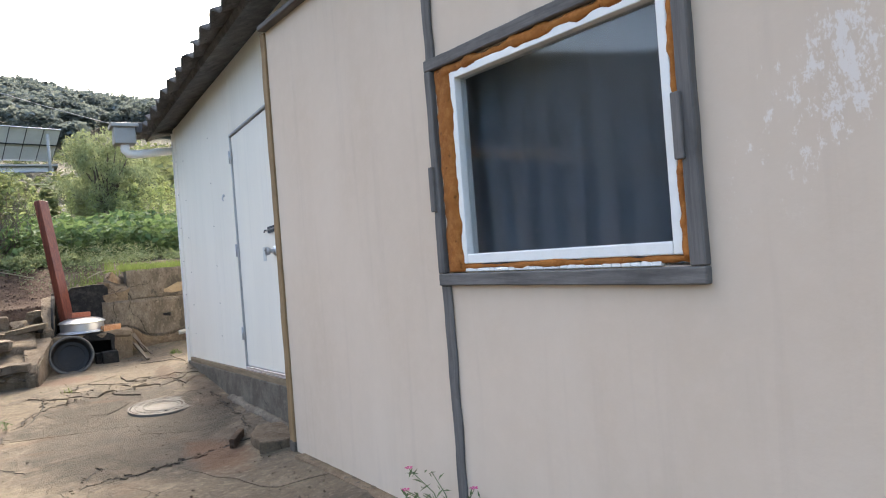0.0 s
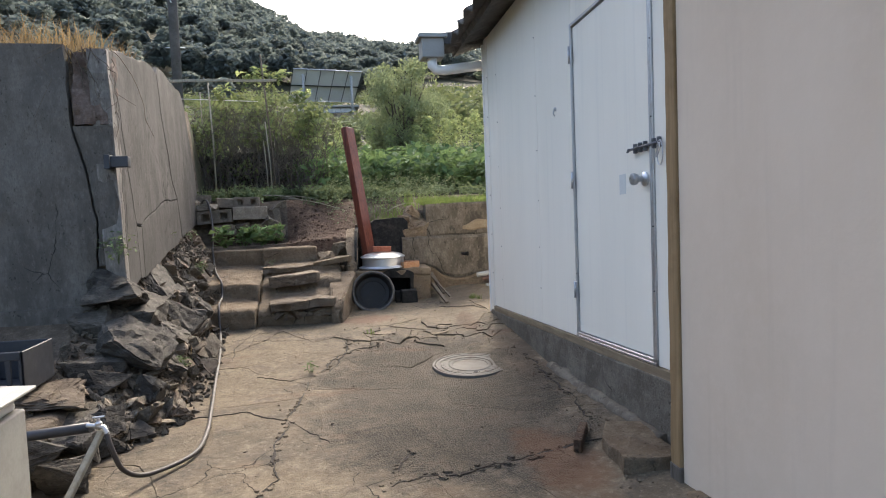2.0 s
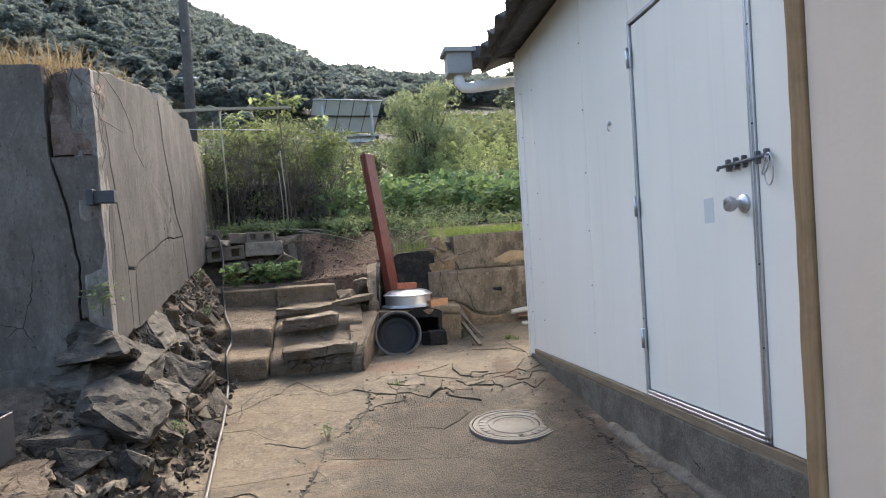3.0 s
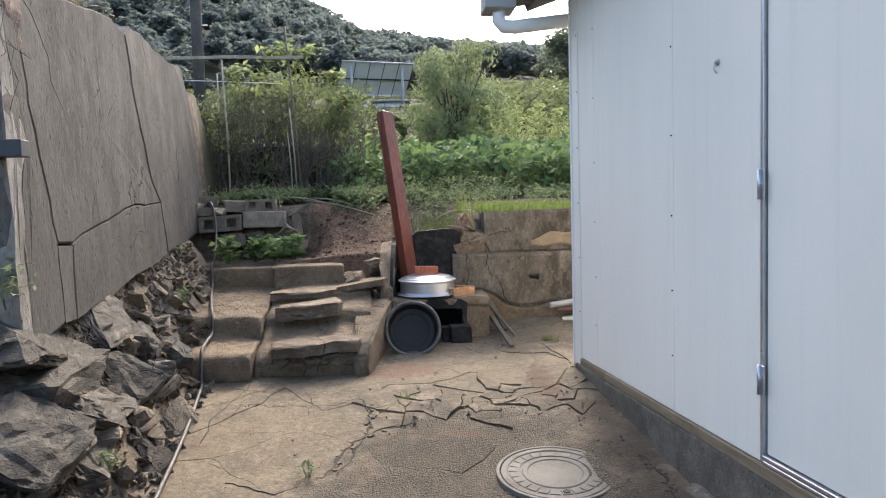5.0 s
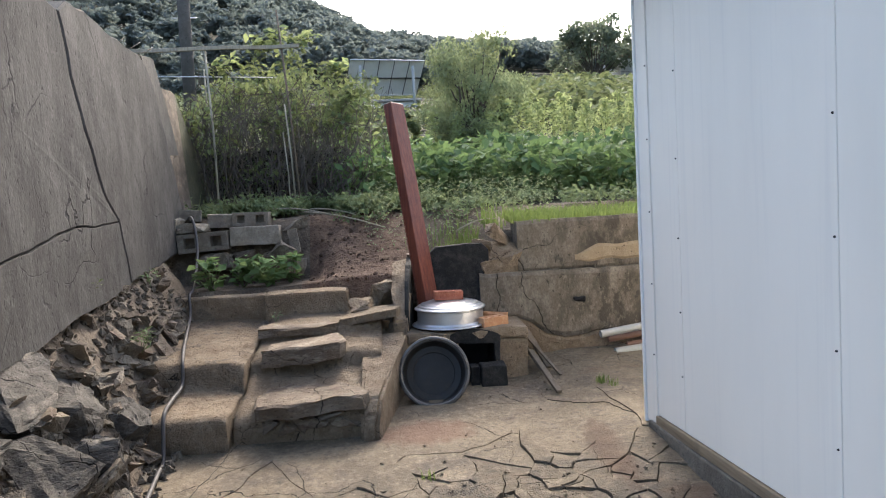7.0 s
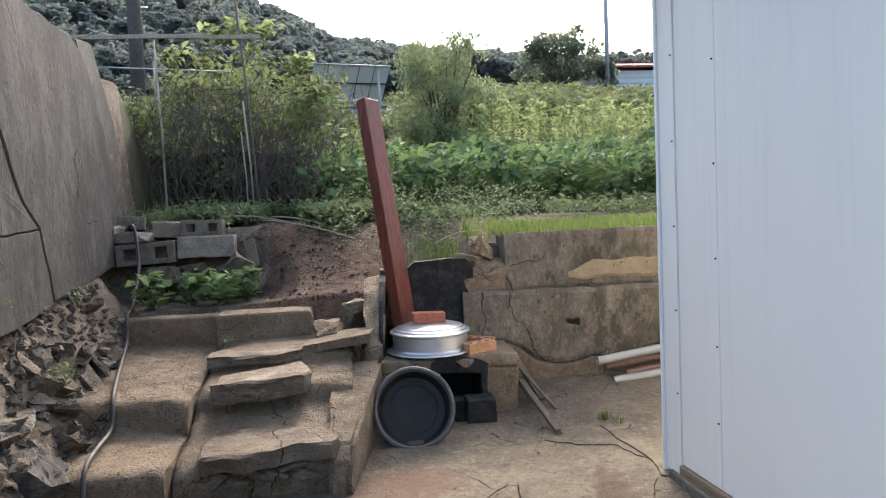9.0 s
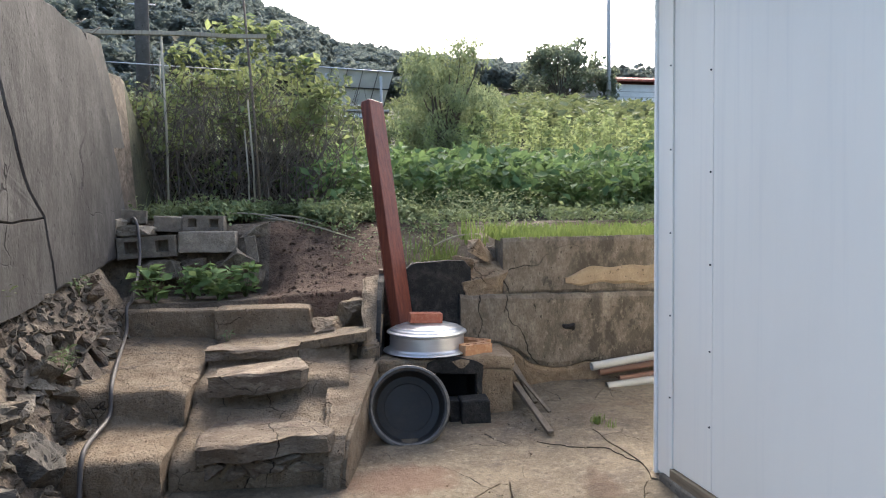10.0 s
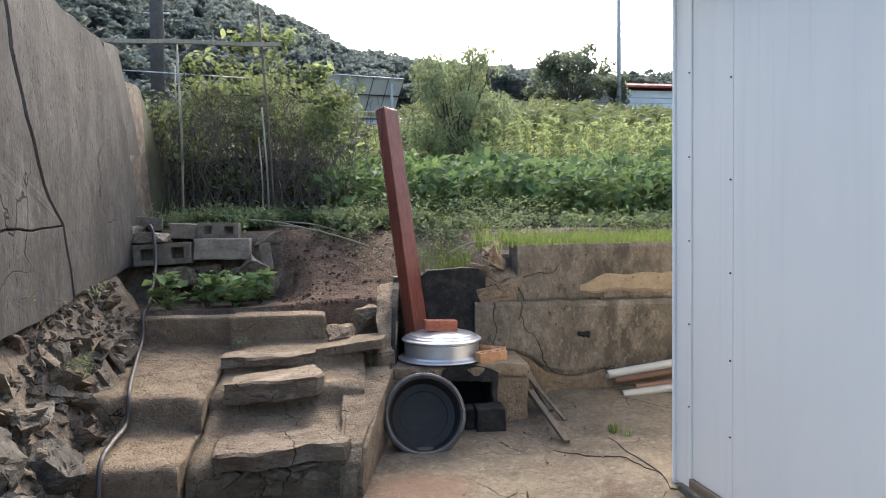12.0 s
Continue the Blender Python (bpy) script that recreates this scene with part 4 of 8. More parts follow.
# ---- retaining walls ----
def slab_piece(poly, place, depth, amount=0.008, inset=0.006, step=0.09, edge=0.008, warp=0.0):
    """A cracked slab: a polygon in wall coordinates (a, b), with a ragged outline, given depth. place(a, b, d) -> world."""
    cx, cy = sum(p[0] for p in poly) / len(poly), sum(p[1] for p in poly) / len(poly)
    ring = []
    for (ax, ay), (bx, by) in zip(poly, poly[1:] + poly[:1]):
        n = max(1, int(math.hypot(bx - ax, by - ay) / step))
        for k in range(n):
            x, y = ax + (bx - ax) * k / n, ay + (by - ay) * k / n
            j = noise.noise_vector(Vector((x * 6, y * 6, 0))) * 0.022 + noise.noise_vector(Vector((x * 23, y * 23, 4))) * 0.008
            if warp:
                j = noise.noise_vector(Vector((x * 1.7, y * 1.7, 8))) * warp + noise.noise_vector(Vector((x * 6, y * 6, 0))) * warp * 0.42 + noise.noise_vector(Vector((x * 24, y * 24, 4))) * warp * 0.12
            x, y = x + j.x, y + j.y
            d = math.hypot(x - cx, y - cy) or 1
            ring.append((x - (x - cx) / d * inset, y - (y - cy) / d * inset))
    bm = bmesh.new()
    loops = []
    for f, dd in ((1.0, -depth), (1.0, -edge), (0.985, 0.0), (0.75, 0.0), (0.4, 0.0)):
        loop = []
        for x, y in ring:
            px, py = cx + (x - cx) * f, cy + (y - cy) * f
            loop.append(bm.verts.new(place(px, py, dd + (amount * noise.noise(Vector((px * 3, py * 3, 1))) if dd > -depth else 0))))
        loops.append(loop)
    for a, b in zip(loops, loops[1:]):
        for k in range(len(ring)):
            bm.faces.new((a[k], a[(k + 1) % len(ring)], b[(k + 1) % len(ring)], b[k]))
    mid = bm.verts.new(place(cx, cy, 0))
    for k in range(len(ring)):
        bm.faces.new((loops[-1][k], loops[-1][(k + 1) % len(ring)], mid))
    bm.faces.new(loops[0])
    return bm


def strip_slab(low, high, x0, x1, place, depth, n=60, m=14, amount=0.014):
    """A slab between two ragged curves z = low(x) and z = high(x), with an uneven face."""
    bm = bmesh.new()
    grid = []
    for i in range(n + 1):
        x = x0 + (x1 - x0) * i / n
        a, b = low(x), high(x)
        col = []
        for j in range(m + 1):
            z = a + (b - a) * j / m
            worn = 0.014 * (1 if j in (0, m) else 0)
            col.append(bm.verts.new(place(x, z, amount * noise.noise(Vector((x * 3, z * 3, 1))) + 0.35 * amount * noise.noise(Vector((x * 13, z * 13, 2))) - worn)))
        col.append(bm.verts.new(place(x, b, -depth)))
        col.append(bm.verts.new(place(x, a, -depth)))
        grid.append(col)
    k = m + 3
    for p, q in zip(grid, grid[1:]):
        for j in range(k):
            bm.faces.new((p[j], q[j], q[(j + 1) % k], p[(j + 1) % k]))
    bm.faces.new(grid[0])
    bm.faces.new(grid[-1])
    return bm


def build_left_wall():
    wall = tagged(thing("wall_left", (-0.9, 8.5, 1.0), "high cracked grey concrete retaining wall, leaning slabs", "wall", kind="structure"))
    top = lambda y: 2.62 + 0.16 * (y - 8.5) - 0.075 * max(0.0, y - 9.7) - 0.06 * max(0.0, y - 10.3) + 0.03 * noise.noise(Vector((y * 3, 0, 0)))
    bot = lambda y: bank_top(y) - 0.12
    along = lambda a: a - 0.4 + 0.08 * (a - 8.5)
    side = lambda a, b, d: Vector((-0.73 - 0.05 * (along(a) - 8.1) + d - 0.02 * (b - 1.5), along(a), b))
    # long side, split by cracks: a pale corner strip, two slabs, and a leaning end slab
    corner = [(8.5, bot(8.5)), (8.5, top(8.5))]
    one = [(8.58, bot(8.6)), (8.59, 1.6), (8.62, 1.82), (8.68, 1.97), (8.6, 2.12), (8.56, 2.45), (8.55, top(8.55))]
    two_low = [(8.9, bot(8.9)), (8.88, 1.47), (8.84, 1.66), (8.78, 1.88)]
    two_high = [(8.72, 2.1), (8.66, 2.4), (8.64, top(8.64))]
    three = [(10.7, bot(10.7)), (10.66, 1.47), (10.58, 1.69), (10.4, 1.9), (10.24, 2.2), (10.15, 2.5), (10.06, top(10.06) - 0.03)]
    end = [(12.06, bot(12.0)), (11.99, 1.78), (11.88, 2.0), (11.76, 2.23), (11.6, 2.56), (11.5, 2.72), (11.4, 2.82), (11.25, 2.88)]
    run = lambda a, b, n=6: [(y, top(y)) for y in np.linspace(a, b, n)[1:-1]]
    wpart("slab", slab_piece(corner + one[::-1], side, 0.12, step=0.05), CONCRETE_PALE, wall, "pale chipped strip of concrete on the corner")
    wpart("slab", slab_piece(one + two_high[::-1] + two_low[::-1], side, 0.12), CONCRETE_WALL, wall)
    wpart("slab", slab_piece([two_low[1], (9.04, 1.46), (9.28, 1.53), (9.55, 1.57), (9.9, 1.66), (10.25, 1.67), three[2]] + three[3:] + run(10.06, 8.64, 8) + two_high[::-1] + two_low[:1:-1], side, 0.12), CONCRETE_WALL, wall)
    wpart("slab", slab_piece([two_low[0], two_low[1], (9.04, 1.46), (9.02, bot(9.0))], side, 0.12), CONCRETE_WALL, wall)
    wpart("slab", slab_piece([(9.02, bot(9.0)), (9.04, 1.46), (9.28, 1.53), (9.55, 1.57), (9.9, 1.66), (10.25, 1.67), three[2], three[1], three[0], (9.8, bot(9.8))], side, 0.12, inset=0.002), CONCRETE_WALL, wall)
    wpart("slab", slab_piece(three + [(10.18, top(10.18) + 0.05), (10.4, top(10.4) + 0.03)] + run(10.5, 11.25, 5) + end[::-1], side, 0.12), CONCRETE_WALL, wall)
    # front face, in shade: two leaves either side of a long crack, on a thicker foot
    def crack(z):
        knots = ((0.9, -1.03), (1.2, -1.04), (1.5, -1.02), (1.85, -1.07), (2.1, -1.13), (2.7, -1.15))
        for (za, xa), (zb, xb) in zip(knots, knots[1:]):
            if za <= z <= zb:
                return xa + (xb - xa) * (z - za) / (zb - za) + 0.014 * noise.noise(Vector((z * 9, 3, 0))) + 0.006 * noise.noise(Vector((z * 33, 3, 0)))
        return -1.05

    front = lambda a, b, d: Vector((b + 0.14, 8.1 - d, a))
    wpart("slab", strip_slab(lambda z: -4.6, lambda z: crack(z) - 0.007, 0.95, 2.64, front, 0.14, 40, 70, 0.02), CONCRETE_DARK, wall)
    wpart("slab", strip_slab(lambda z: crack(z) + 0.007, lambda z: -0.885 + 0.01 * noise.noise(Vector((z * 7, 0, 0))), 1.22, 2.12, front, 0.13, 40, 10, 0.02), CONCRETE_DARK, wall)
    wpart("slab", strip_slab(lambda z: crack(z) + 0.012, lambda z: -0.9 + 0.02 * noise.noise(Vector((z * 9, 2, 0))), 2.13, 2.6, lambda a, b, d: Vector((b + 0.14, 8.125 - d * 2 + 0.02 * noise.noise(Vector((a * 16, b * 16, 0))), a)), 0.1, 30, 14, 0.03), CRUMBLE, wall, "crumbling reddish broken concrete")
    foot_end = lambda z: -0.98 - 0.16 * ease(z, 0.45, 0.75) + 0.12 * ease(z, 0.75, 0.95) + 0.03 * noise.noise(Vector((z * 8, 7, 0)))
    wpart("slab", strip_slab(lambda z: -4.6, foot_end, 0.35, 0.965, lambda a, b, d: Vector((b + 0.14, 8.06 - d, a)), 0.1, 24, 70, 0.025), CONCRETE_DARK, wall)
    # earth core
    bm = bmesh.new()
    vs = [bm.verts.new(p) for p in ((-4.6, 8.17, 0.2), (-0.82, 8.17, 0.2), (-1.06, 12.0, 0.2), (-4.6, 12.0, 0.2), (-4.6, 8.17, 2.57), (-0.85, 8.17, 2.53), (-1.08, 11.3, 2.75), (-4.6, 12.0, 2.75))]
    for q in ((0, 1, 5, 4), (1, 2, 6, 5), (2, 3, 7, 6), (3, 0, 4, 7), (4, 5, 6, 7), (0, 3, 2, 1)):
        bm.faces.new([vs[k] for k in q])
    wpart("earth_core", bm, SOIL, wall)
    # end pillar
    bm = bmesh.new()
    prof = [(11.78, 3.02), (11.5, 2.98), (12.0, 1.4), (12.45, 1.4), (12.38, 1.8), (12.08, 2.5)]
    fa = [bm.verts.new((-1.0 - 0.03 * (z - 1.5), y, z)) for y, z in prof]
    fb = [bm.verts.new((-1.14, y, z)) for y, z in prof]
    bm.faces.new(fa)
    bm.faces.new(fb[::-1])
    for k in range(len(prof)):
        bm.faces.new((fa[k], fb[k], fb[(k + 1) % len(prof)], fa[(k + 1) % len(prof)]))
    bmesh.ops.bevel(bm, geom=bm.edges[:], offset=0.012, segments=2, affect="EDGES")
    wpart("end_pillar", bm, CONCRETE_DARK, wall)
    # bracket on the corner
    bm = bmesh.new()
    box(bm, (-0.76, 8.04, 1.85), (-0.65, 8.11, 1.92), 0.004)
    box(bm, (-0.79, 8.02, 1.84), (-0.755, 8.11, 1.93), 0.004)
    wpart("bracket", bm, PLASTIC_BLACK, wall, "small dark bracket clamped on the corner")


def build_back_wall():
    w = tagged(thing("wall_back", (2.0, 10.8, 0.6), "stained two-tier concrete retaining wall with a crack", "wall", kind="structure"))
    place = lambda y: (lambda a, b, d: Vector((a, y - d, b)))
    rag = lambda x, k: 0.012 * noise.noise(Vector((x * 9, k, 0))) + 0.006 * noise.noise(Vector((x * 31, k, 0)))

    def crack(x):
        knots = ((1.4, 0.9), (1.66, 0.88), (1.76, 0.84), (1.85, 0.75), (2.05, 0.71), (2.24, 0.755), (2.42, 0.70), (2.62, 0.77), (4.2, 0.76))
        for (xa, za), (xb, zb) in zip(knots, knots[1:]):
            if xa <= x <= xb:
                return za + (zb - za) * (x - xa) / (xb - xa) + rag(x, 1)
        return 0.8

    wpart("slab", strip_slab(lambda x: 0.45, lambda x: crack(x) - 0.003, 1.45, 4.2, place(10.78), 0.2), CONCRETE_TAN, w)
    wpart("slab", strip_slab(lambda x: crack(x) + 0.003, lambda x: 1.2 + rag(x, 2), 1.4, 4.2, place(10.785), 0.25), CONCRETE_STAINED, w)
    wpart("slab", strip_slab(lambda x: 1.195 + rag(x, 2), lambda x: 1.56 + 0.01 * (x - 1.7) + rag(x, 3), 1.69, 4.2, place(10.845), 0.25), CONCRETE_STAINED, w)
    wpart("plaster_patch", strip_slab(lambda x: 1.25 + 0.03 * noise.noise(Vector((x * 7, 0, 0))), lambda x: 1.31 + 0.06 * ease(x, 2.1, 2.3) + 0.03 * noise.noise(Vector((x * 6, 5, 0))), 2.1, 2.95, place(10.832), 0.02, 40, 6, 0.008), PATCH, w, "tan patch of fresh mortar")
    # no opening: a dark plug on the face paints the hole's inner shade
    hole = bmesh.new()
    rough_box(hole, (2.075, 10.766, 0.965), (2.155, 10.8, 1.005), 2, 0.02, 14.0, 0.012)
    wpart("weep_hole", hole, SOOT_AND_HOLE, w, "weep hole, a dark plug for the shade inside")
    # broken end above the hearth, and the chunk lying on it
    for c, size, turn, seed in (((1.56, 10.92, 1.27), (0.32, 0.26, 0.34), (0, 8, 4), 41), ((1.47, 10.9, 1.05), (0.2, 0.2, 0.36), (0, 0, 0), 42), ((1.44, 10.9, 1.4), (0.16, 0.2, 0.1), (0, 12, 10), 43)):
        ob = new("broken_end", rock_mesh("broken_end", size, seed, CONCRETE_TAN, points=16, detail=3))
        ob.matrix_world = pose(*c, *turn)
        under(ob, w)
    core = bmesh.new()
    box(core, (0.9, 10.95, 0.3), (4.2, 11.1, 1.36))
    wpart("wall_core", core, SOIL, w)
    ob = tagged(new("broken_concrete_lump", rock_mesh("broken_concrete_lump", (0.3, 0.2, 0.17), 31, CONCRETE_TAN, points=10, detail=3)), "broken tan concrete lump on the retaining wall", "stone")
    ob.matrix_world = pose(1.58, 10.95, 1.49, 8, 14, 20)


build_left_wall()
build_back_wall()

# ---- steps, hearth and what stands on it ----
def build_steps():
    st = tagged(thing("steps", (0.1, 9.7, 0.5), "worn tan concrete and flat stone steps", "steps", kind="structure"))
    def flight(x0, x1, profile, lean):
        """A worn cement flight swept along a (y, z) profile, sides turned down."""
        bm = bmesh.new()
        line = []
        for (ya, za), (yb, zb) in zip(profile, profile[1:]):
            n = max(2, int(math.hypot(yb - ya, zb - za) / 0.025))
            line += [(ya + (yb - ya) * k / n, za + (zb - za) * k / n) for k in range(n)]
        line.append(profile[-1])
        rows = []
        n = 24
        for y, z in line:
            row = []
            for i in range(n + 1):
                x = x0 + (x1 - x0) * i / n + 0.012 * noise.noise(Vector((y * 6, z * 6, i // n))) * (i in (0, n))
                q = Vector((x * 5, y * 5, z * 5))
                dy = 0.022 * noise.noise(q) + 0.014 * noise.noise(q * 4)
                dz = 0.014 * noise.noise(q + Vector((9, 0, 0))) + 0.009 * noise.noise(q * 4.3)
                row.append(bm.verts.new((x, y + dy, z + dz + lean * (x - x0) - (0.01 if i in (0, n) else 0))))
            rows.append([bm.verts.new((x0 + 0.004, y, 0.3))] + row + [bm.verts.new((x1 - 0.004, y, 0.3))])
        for p, q in zip(rows, rows[1:]):
            for i in range(n + 2):
                bm.faces.new((p[i], p[i + 1], q[i + 1], q[i])).smooth = 0 < i < n + 1
        return bm

    wpart("cement_flight", flight(-0.66, -0.085, [(9.58, 0.4), (9.565, 0.55), (9.57, 0.665), (9.6, 0.69), (9.98, 0.725), (10.01, 0.83), (10.035, 0.862), (10.08, 0.872), (10.5, 0.925), (10.93, 0.985)], -0.03), CONCRETE_TAN, st)
    wpart("cement_flight", flight(-0.075, 0.7, [(9.66, 0.4), (9.64, 0.55), (9.65, 0.61), (9.7, 0.655), (9.96, 0.715), (10.1, 0.76), (10.13, 0.82), (10.17, 0.845), (10.44, 0.89), (10.46, 0.93), (10.5, 0.955), (10.95, 0.985)], 0.03), CONCRETE_TAN, st)
    # tread stones: split slabs with broken outlines
    stones = (([(0.06, 9.6), (0.2, 9.57), (0.4, 9.6), (0.61, 9.61), (0.635, 9.68), (0.56, 9.82), (0.42, 9.96), (0.2, 9.99), (0.05, 9.95), (0.02, 9.75)], 0.715, 0.075, 0.04),
              ([(0.0, 10.08), (0.12, 10.05), (0.3, 10.04), (0.47, 10.05), (0.495, 10.12), (0.42, 10.36), (0.2, 10.38), (0.02, 10.32)], 0.915, 0.1, 0.09),
              ([(-0.09, 10.44), (0.1, 10.43), (0.4, 10.44), (0.46, 10.52), (0.3, 10.7), (-0.06, 10.68)], 0.972, 0.05, 0.03))
    for poly, z, thick, tilt in stones:
        bm = slab_piece(poly, lambda a, b, d: Vector((a + 0.015 * noise.noise(Vector((d * 60, b * 5, 0))), b + 0.03 * noise.noise(Vector((a * 7, d * 45, 2))) * (d < -0.002), z + d + tilt * (a - 0.25) + 0.012 * noise.noise(Vector((a * 9, b * 9, 7))))), thick, 0.012, 0.0, 0.035, 0.012)
        wpart("tread_stone", bm, SLATE, st)
    # rubble under the lowest stone
    rnd = random.Random(3)
    for k in range(7):
        sx = rnd.uniform(0.08, 0.2)
        ob = new("riser_stone", rock_mesh("riser_stone", (sx, 0.14, 0.08), 60 + k, SLATE, points=14, detail=2))
        ob.matrix_world = pose(0.12 + k * 0.075, 9.66, 0.59 + rnd.uniform(-0.015, 0.02), 0, rnd.uniform(-12, 12), rnd.uniform(-20, 20))
        under(ob, st)
    # top block and kerb
    bm = bmesh.new()
    rough_box(bm, (-0.12, 10.86, 0.6), (0.47, 11.08, 1.145), 4, 0.012, 5.0, 0.02)
    wpart("top_block", bm, CONCRETE_TAN, st)
    bm = bmesh.new()
    rough_box(bm, (-0.72, 10.9, 0.7), (-0.115, 11.02, 1.14), 4, 0.008, 5.0, 0.012)
    wpart("kerb", bm, CONCRETE_TAN, st, "mossy grey concrete kerb")
    # stones mortared in beside the hearth
    bm = slab_piece([(0.43, 10.47), (0.8, 10.42), (0.86, 10.62), (0.66, 10.72), (0.46, 10.66)], lambda a, b, d: Vector((a, b, 1.025 + d + 0.14 * (a - 0.62))), 0.05, 0.014, 0.0, 0.04)
    wpart("cap_slab", bm, CONCRETE_TAN, st)
    for k, (c, s, turn) in enumerate((((0.69, 10.96, 1.07), (0.36, 0.24, 0.26), (0, -3, 5)), ((0.66, 10.6, 0.85), (0.26, 0.22, 0.22), (0, 0, 14)), ((0.8, 10.56, 0.86), (0.16, 0.22, 0.2), (0, 0, -8)), ((0.74, 10.52, 0.74), (0.3, 0.24, 0.2), (0, 0, 4)), ((0.62, 10.5, 0.78), (0.2, 0.2, 0.3), (0, 0, 20)), ((0.58, 10.74, 1.03), (0.2, 0.2, 0.12), (0, 0, 9)))):
        ob = new("mortared_stone", rock_mesh("mortared_stone", s, 500 + k, CONCRETE_TAN, points=18, detail=3))
        ob.matrix_world = pose(*c, *turn)
        under(ob, st)
    # sloping cheek
    bm = bmesh.new()
    prof = [(9.54, 0.35), (9.58, 0.62), (9.66, 0.69), (10.0, 0.79), (10.3, 0.87), (10.44, 0.89), (10.44, 0.35)]
    a = [bm.verts.new((0.585, y + 0.02, z - 0.005)) for y, z in prof]
    b = [bm.verts.new((0.675 + 0.22 * (y - 9.54), y, z + 0.01)) for y, z in prof]
    bm.faces.new(a)
    bm.faces.new(b[::-1])
    for k in range(len(prof)):
        bm.faces.new((a[k], b[k], b[(k + 1) % len(prof)], a[(k + 1) % len(prof)]))
    bmesh.ops.bevel(bm, geom=bm.edges[:], offset=0.02, segments=2, affect="EDGES")
    bmesh.ops.subdivide_edges(bm, edges=[e for e in bm.edges if e.calc_length() > 0.1], cuts=4, use_grid_fill=True)
    for v in bm.verts:
        v.co += noise.noise_vector(v.co * 7) * 0.014
    wpart("cheek", bm, CONCRETE_TAN, st, "sloping tan cement cheek wall")
    # backing that closes the flight
    bm = bmesh.new()
    box(bm, (-0.6, 10.95, 0.2), (0.95, 11.1, 1.0))
    wpart("backing", bm, SOIL, st)


def build_hearth():
    x0, x1, y0, y1, z0, z1 = 0.85, 1.655, 10.42, 10.8, 0.42, 0.885
    ox0, ox1, oz1 = 1.19, 1.44, 0.81
    h = tagged(thing("hearth", (1.25, 10.45, 0.5), "tan mortar outdoor hearth with a soot-black opening", "hearth"))
    for name, lo, hi in (("hearth_side", (x0, y0, z0), (ox0, y1, z1 - 0.075)), ("hearth_side", (ox1, y0, z0), (x1, y1, z1 - 0.075)), ("hearth_top", (x0, y0 - 0.01, z1 - 0.078), (x1 + 0.004, y1 + 0.02, z1))):
        bm = bmesh.new()
        rough_box(bm, lo, hi, 4, 0.014, 5.0, 0.02)
        wpart(name, bm, CONCRETE_TAN, h)
    bm = bmesh.new()
    box(bm, (ox0 - 0.01, y1 - 0.06, z0), (ox1 + 0.01, y1, z1 - 0.08))
    box(bm, (ox0 - 0.002, y0 + 0.03, z0), (ox0 + 0.012, y1 - 0.06, z1 - 0.08))
    box(bm, (ox1 - 0.012, y0 + 0.03, z0), (ox1 + 0.002, y1 - 0.06, z1 - 0.08))
    wpart("firebox", bm, SOOT_AND_HOLE, h, "sooty firebox")
    # soot on the face round the opening
    face = lambda a, b, d: Vector((a, y0 - 0.0165 - d, b))
    for poly in ([(1.14, 0.8), (1.3, 0.79), (1.46, 0.8), (1.47, 0.84), (1.42, 0.875), (1.22, 0.882), (1.15, 0.86)], [(1.44, 0.62), (1.465, 0.66), (1.47, 0.82), (1.44, 0.84)], [(1.13, 0.6), (1.19, 0.6), (1.19, 0.84), (1.12, 0.78)]):
        wpart("soot_stain", slab_piece(poly, face, 0.008, 0.003, 0.0, 0.025, 0.002), SOOT_STONE, h, "black soot round the opening")
    # blackened slab behind the pot and sooty flank
    bm = slab_piece([(1.02, 0.88), (1.52, 0.88), (1.49, 1.14), (1.47, 1.38), (1.43, 1.43), (1.1, 1.415), (1.06, 1.38)], lambda a, b, d: Vector((a, 10.81 - d + 0.04 * (b - 0.9), b)), 0.05, 0.01)
    wpart("back_slab", bm, SOOT_STONE, h, "soot-blackened upright slab")
    bm = slab_piece([(10.5, 0.88), (10.97, 0.88), (10.97, 1.36), (10.8, 1.3), (10.66, 1.2), (10.5, 1.02)], lambda a, b, d: Vector((0.885 + 0.09 * (a - 10.5) + d, a, b)), 0.03, 0.012)
    wpart("flank_slab", bm, SOOT_STONE, h, "soot-blackened side slab")
    bm = bmesh.new()
    prof = [(10.46, 0.8), (10.46, 0.96), (10.62, 1.1), (10.8, 1.24), (11.02, 1.33), (11.02, 0.8)]
    fa = [bm.verts.new((0.78 + 0.03 * (y - 10.46), y, z)) for y, z in prof]
    fb = [bm.verts.new((0.875 + 0.09 * (y - 10.46), y + 0.01, z)) for y, z in prof]
    bm.faces.new(fa)
    bm.faces.new(fb[::-1])
    for k in range(len(prof)):
        bm.faces.new((fa[k], fb[k], fb[(k + 1) % len(prof)], fa[(k + 1) % len(prof)]))
    bmesh.ops.bevel(bm, geom=bm.edges[:], offset=0.012, segments=2, affect="EDGES")
    bmesh.ops.subdivide_edges(bm, edges=[e for e in bm.edges if e.calc_length() > 0.06], cuts=4, use_grid_fill=True)
    for v in bm.verts:
        v.co += noise.noise_vector(v.co * 9) * 0.018
    wpart("flank_stone", bm, CONCRETE_TAN, h)

    # big pot with lid on its flange
    px, py, pz = 1.165, 10.63, 0.895
    pot = tagged(thing("cooking_pot", (px, py, pz), "bright aluminium cauldron with lid set in the hearth", "pot"))
    bm = bmesh.new()
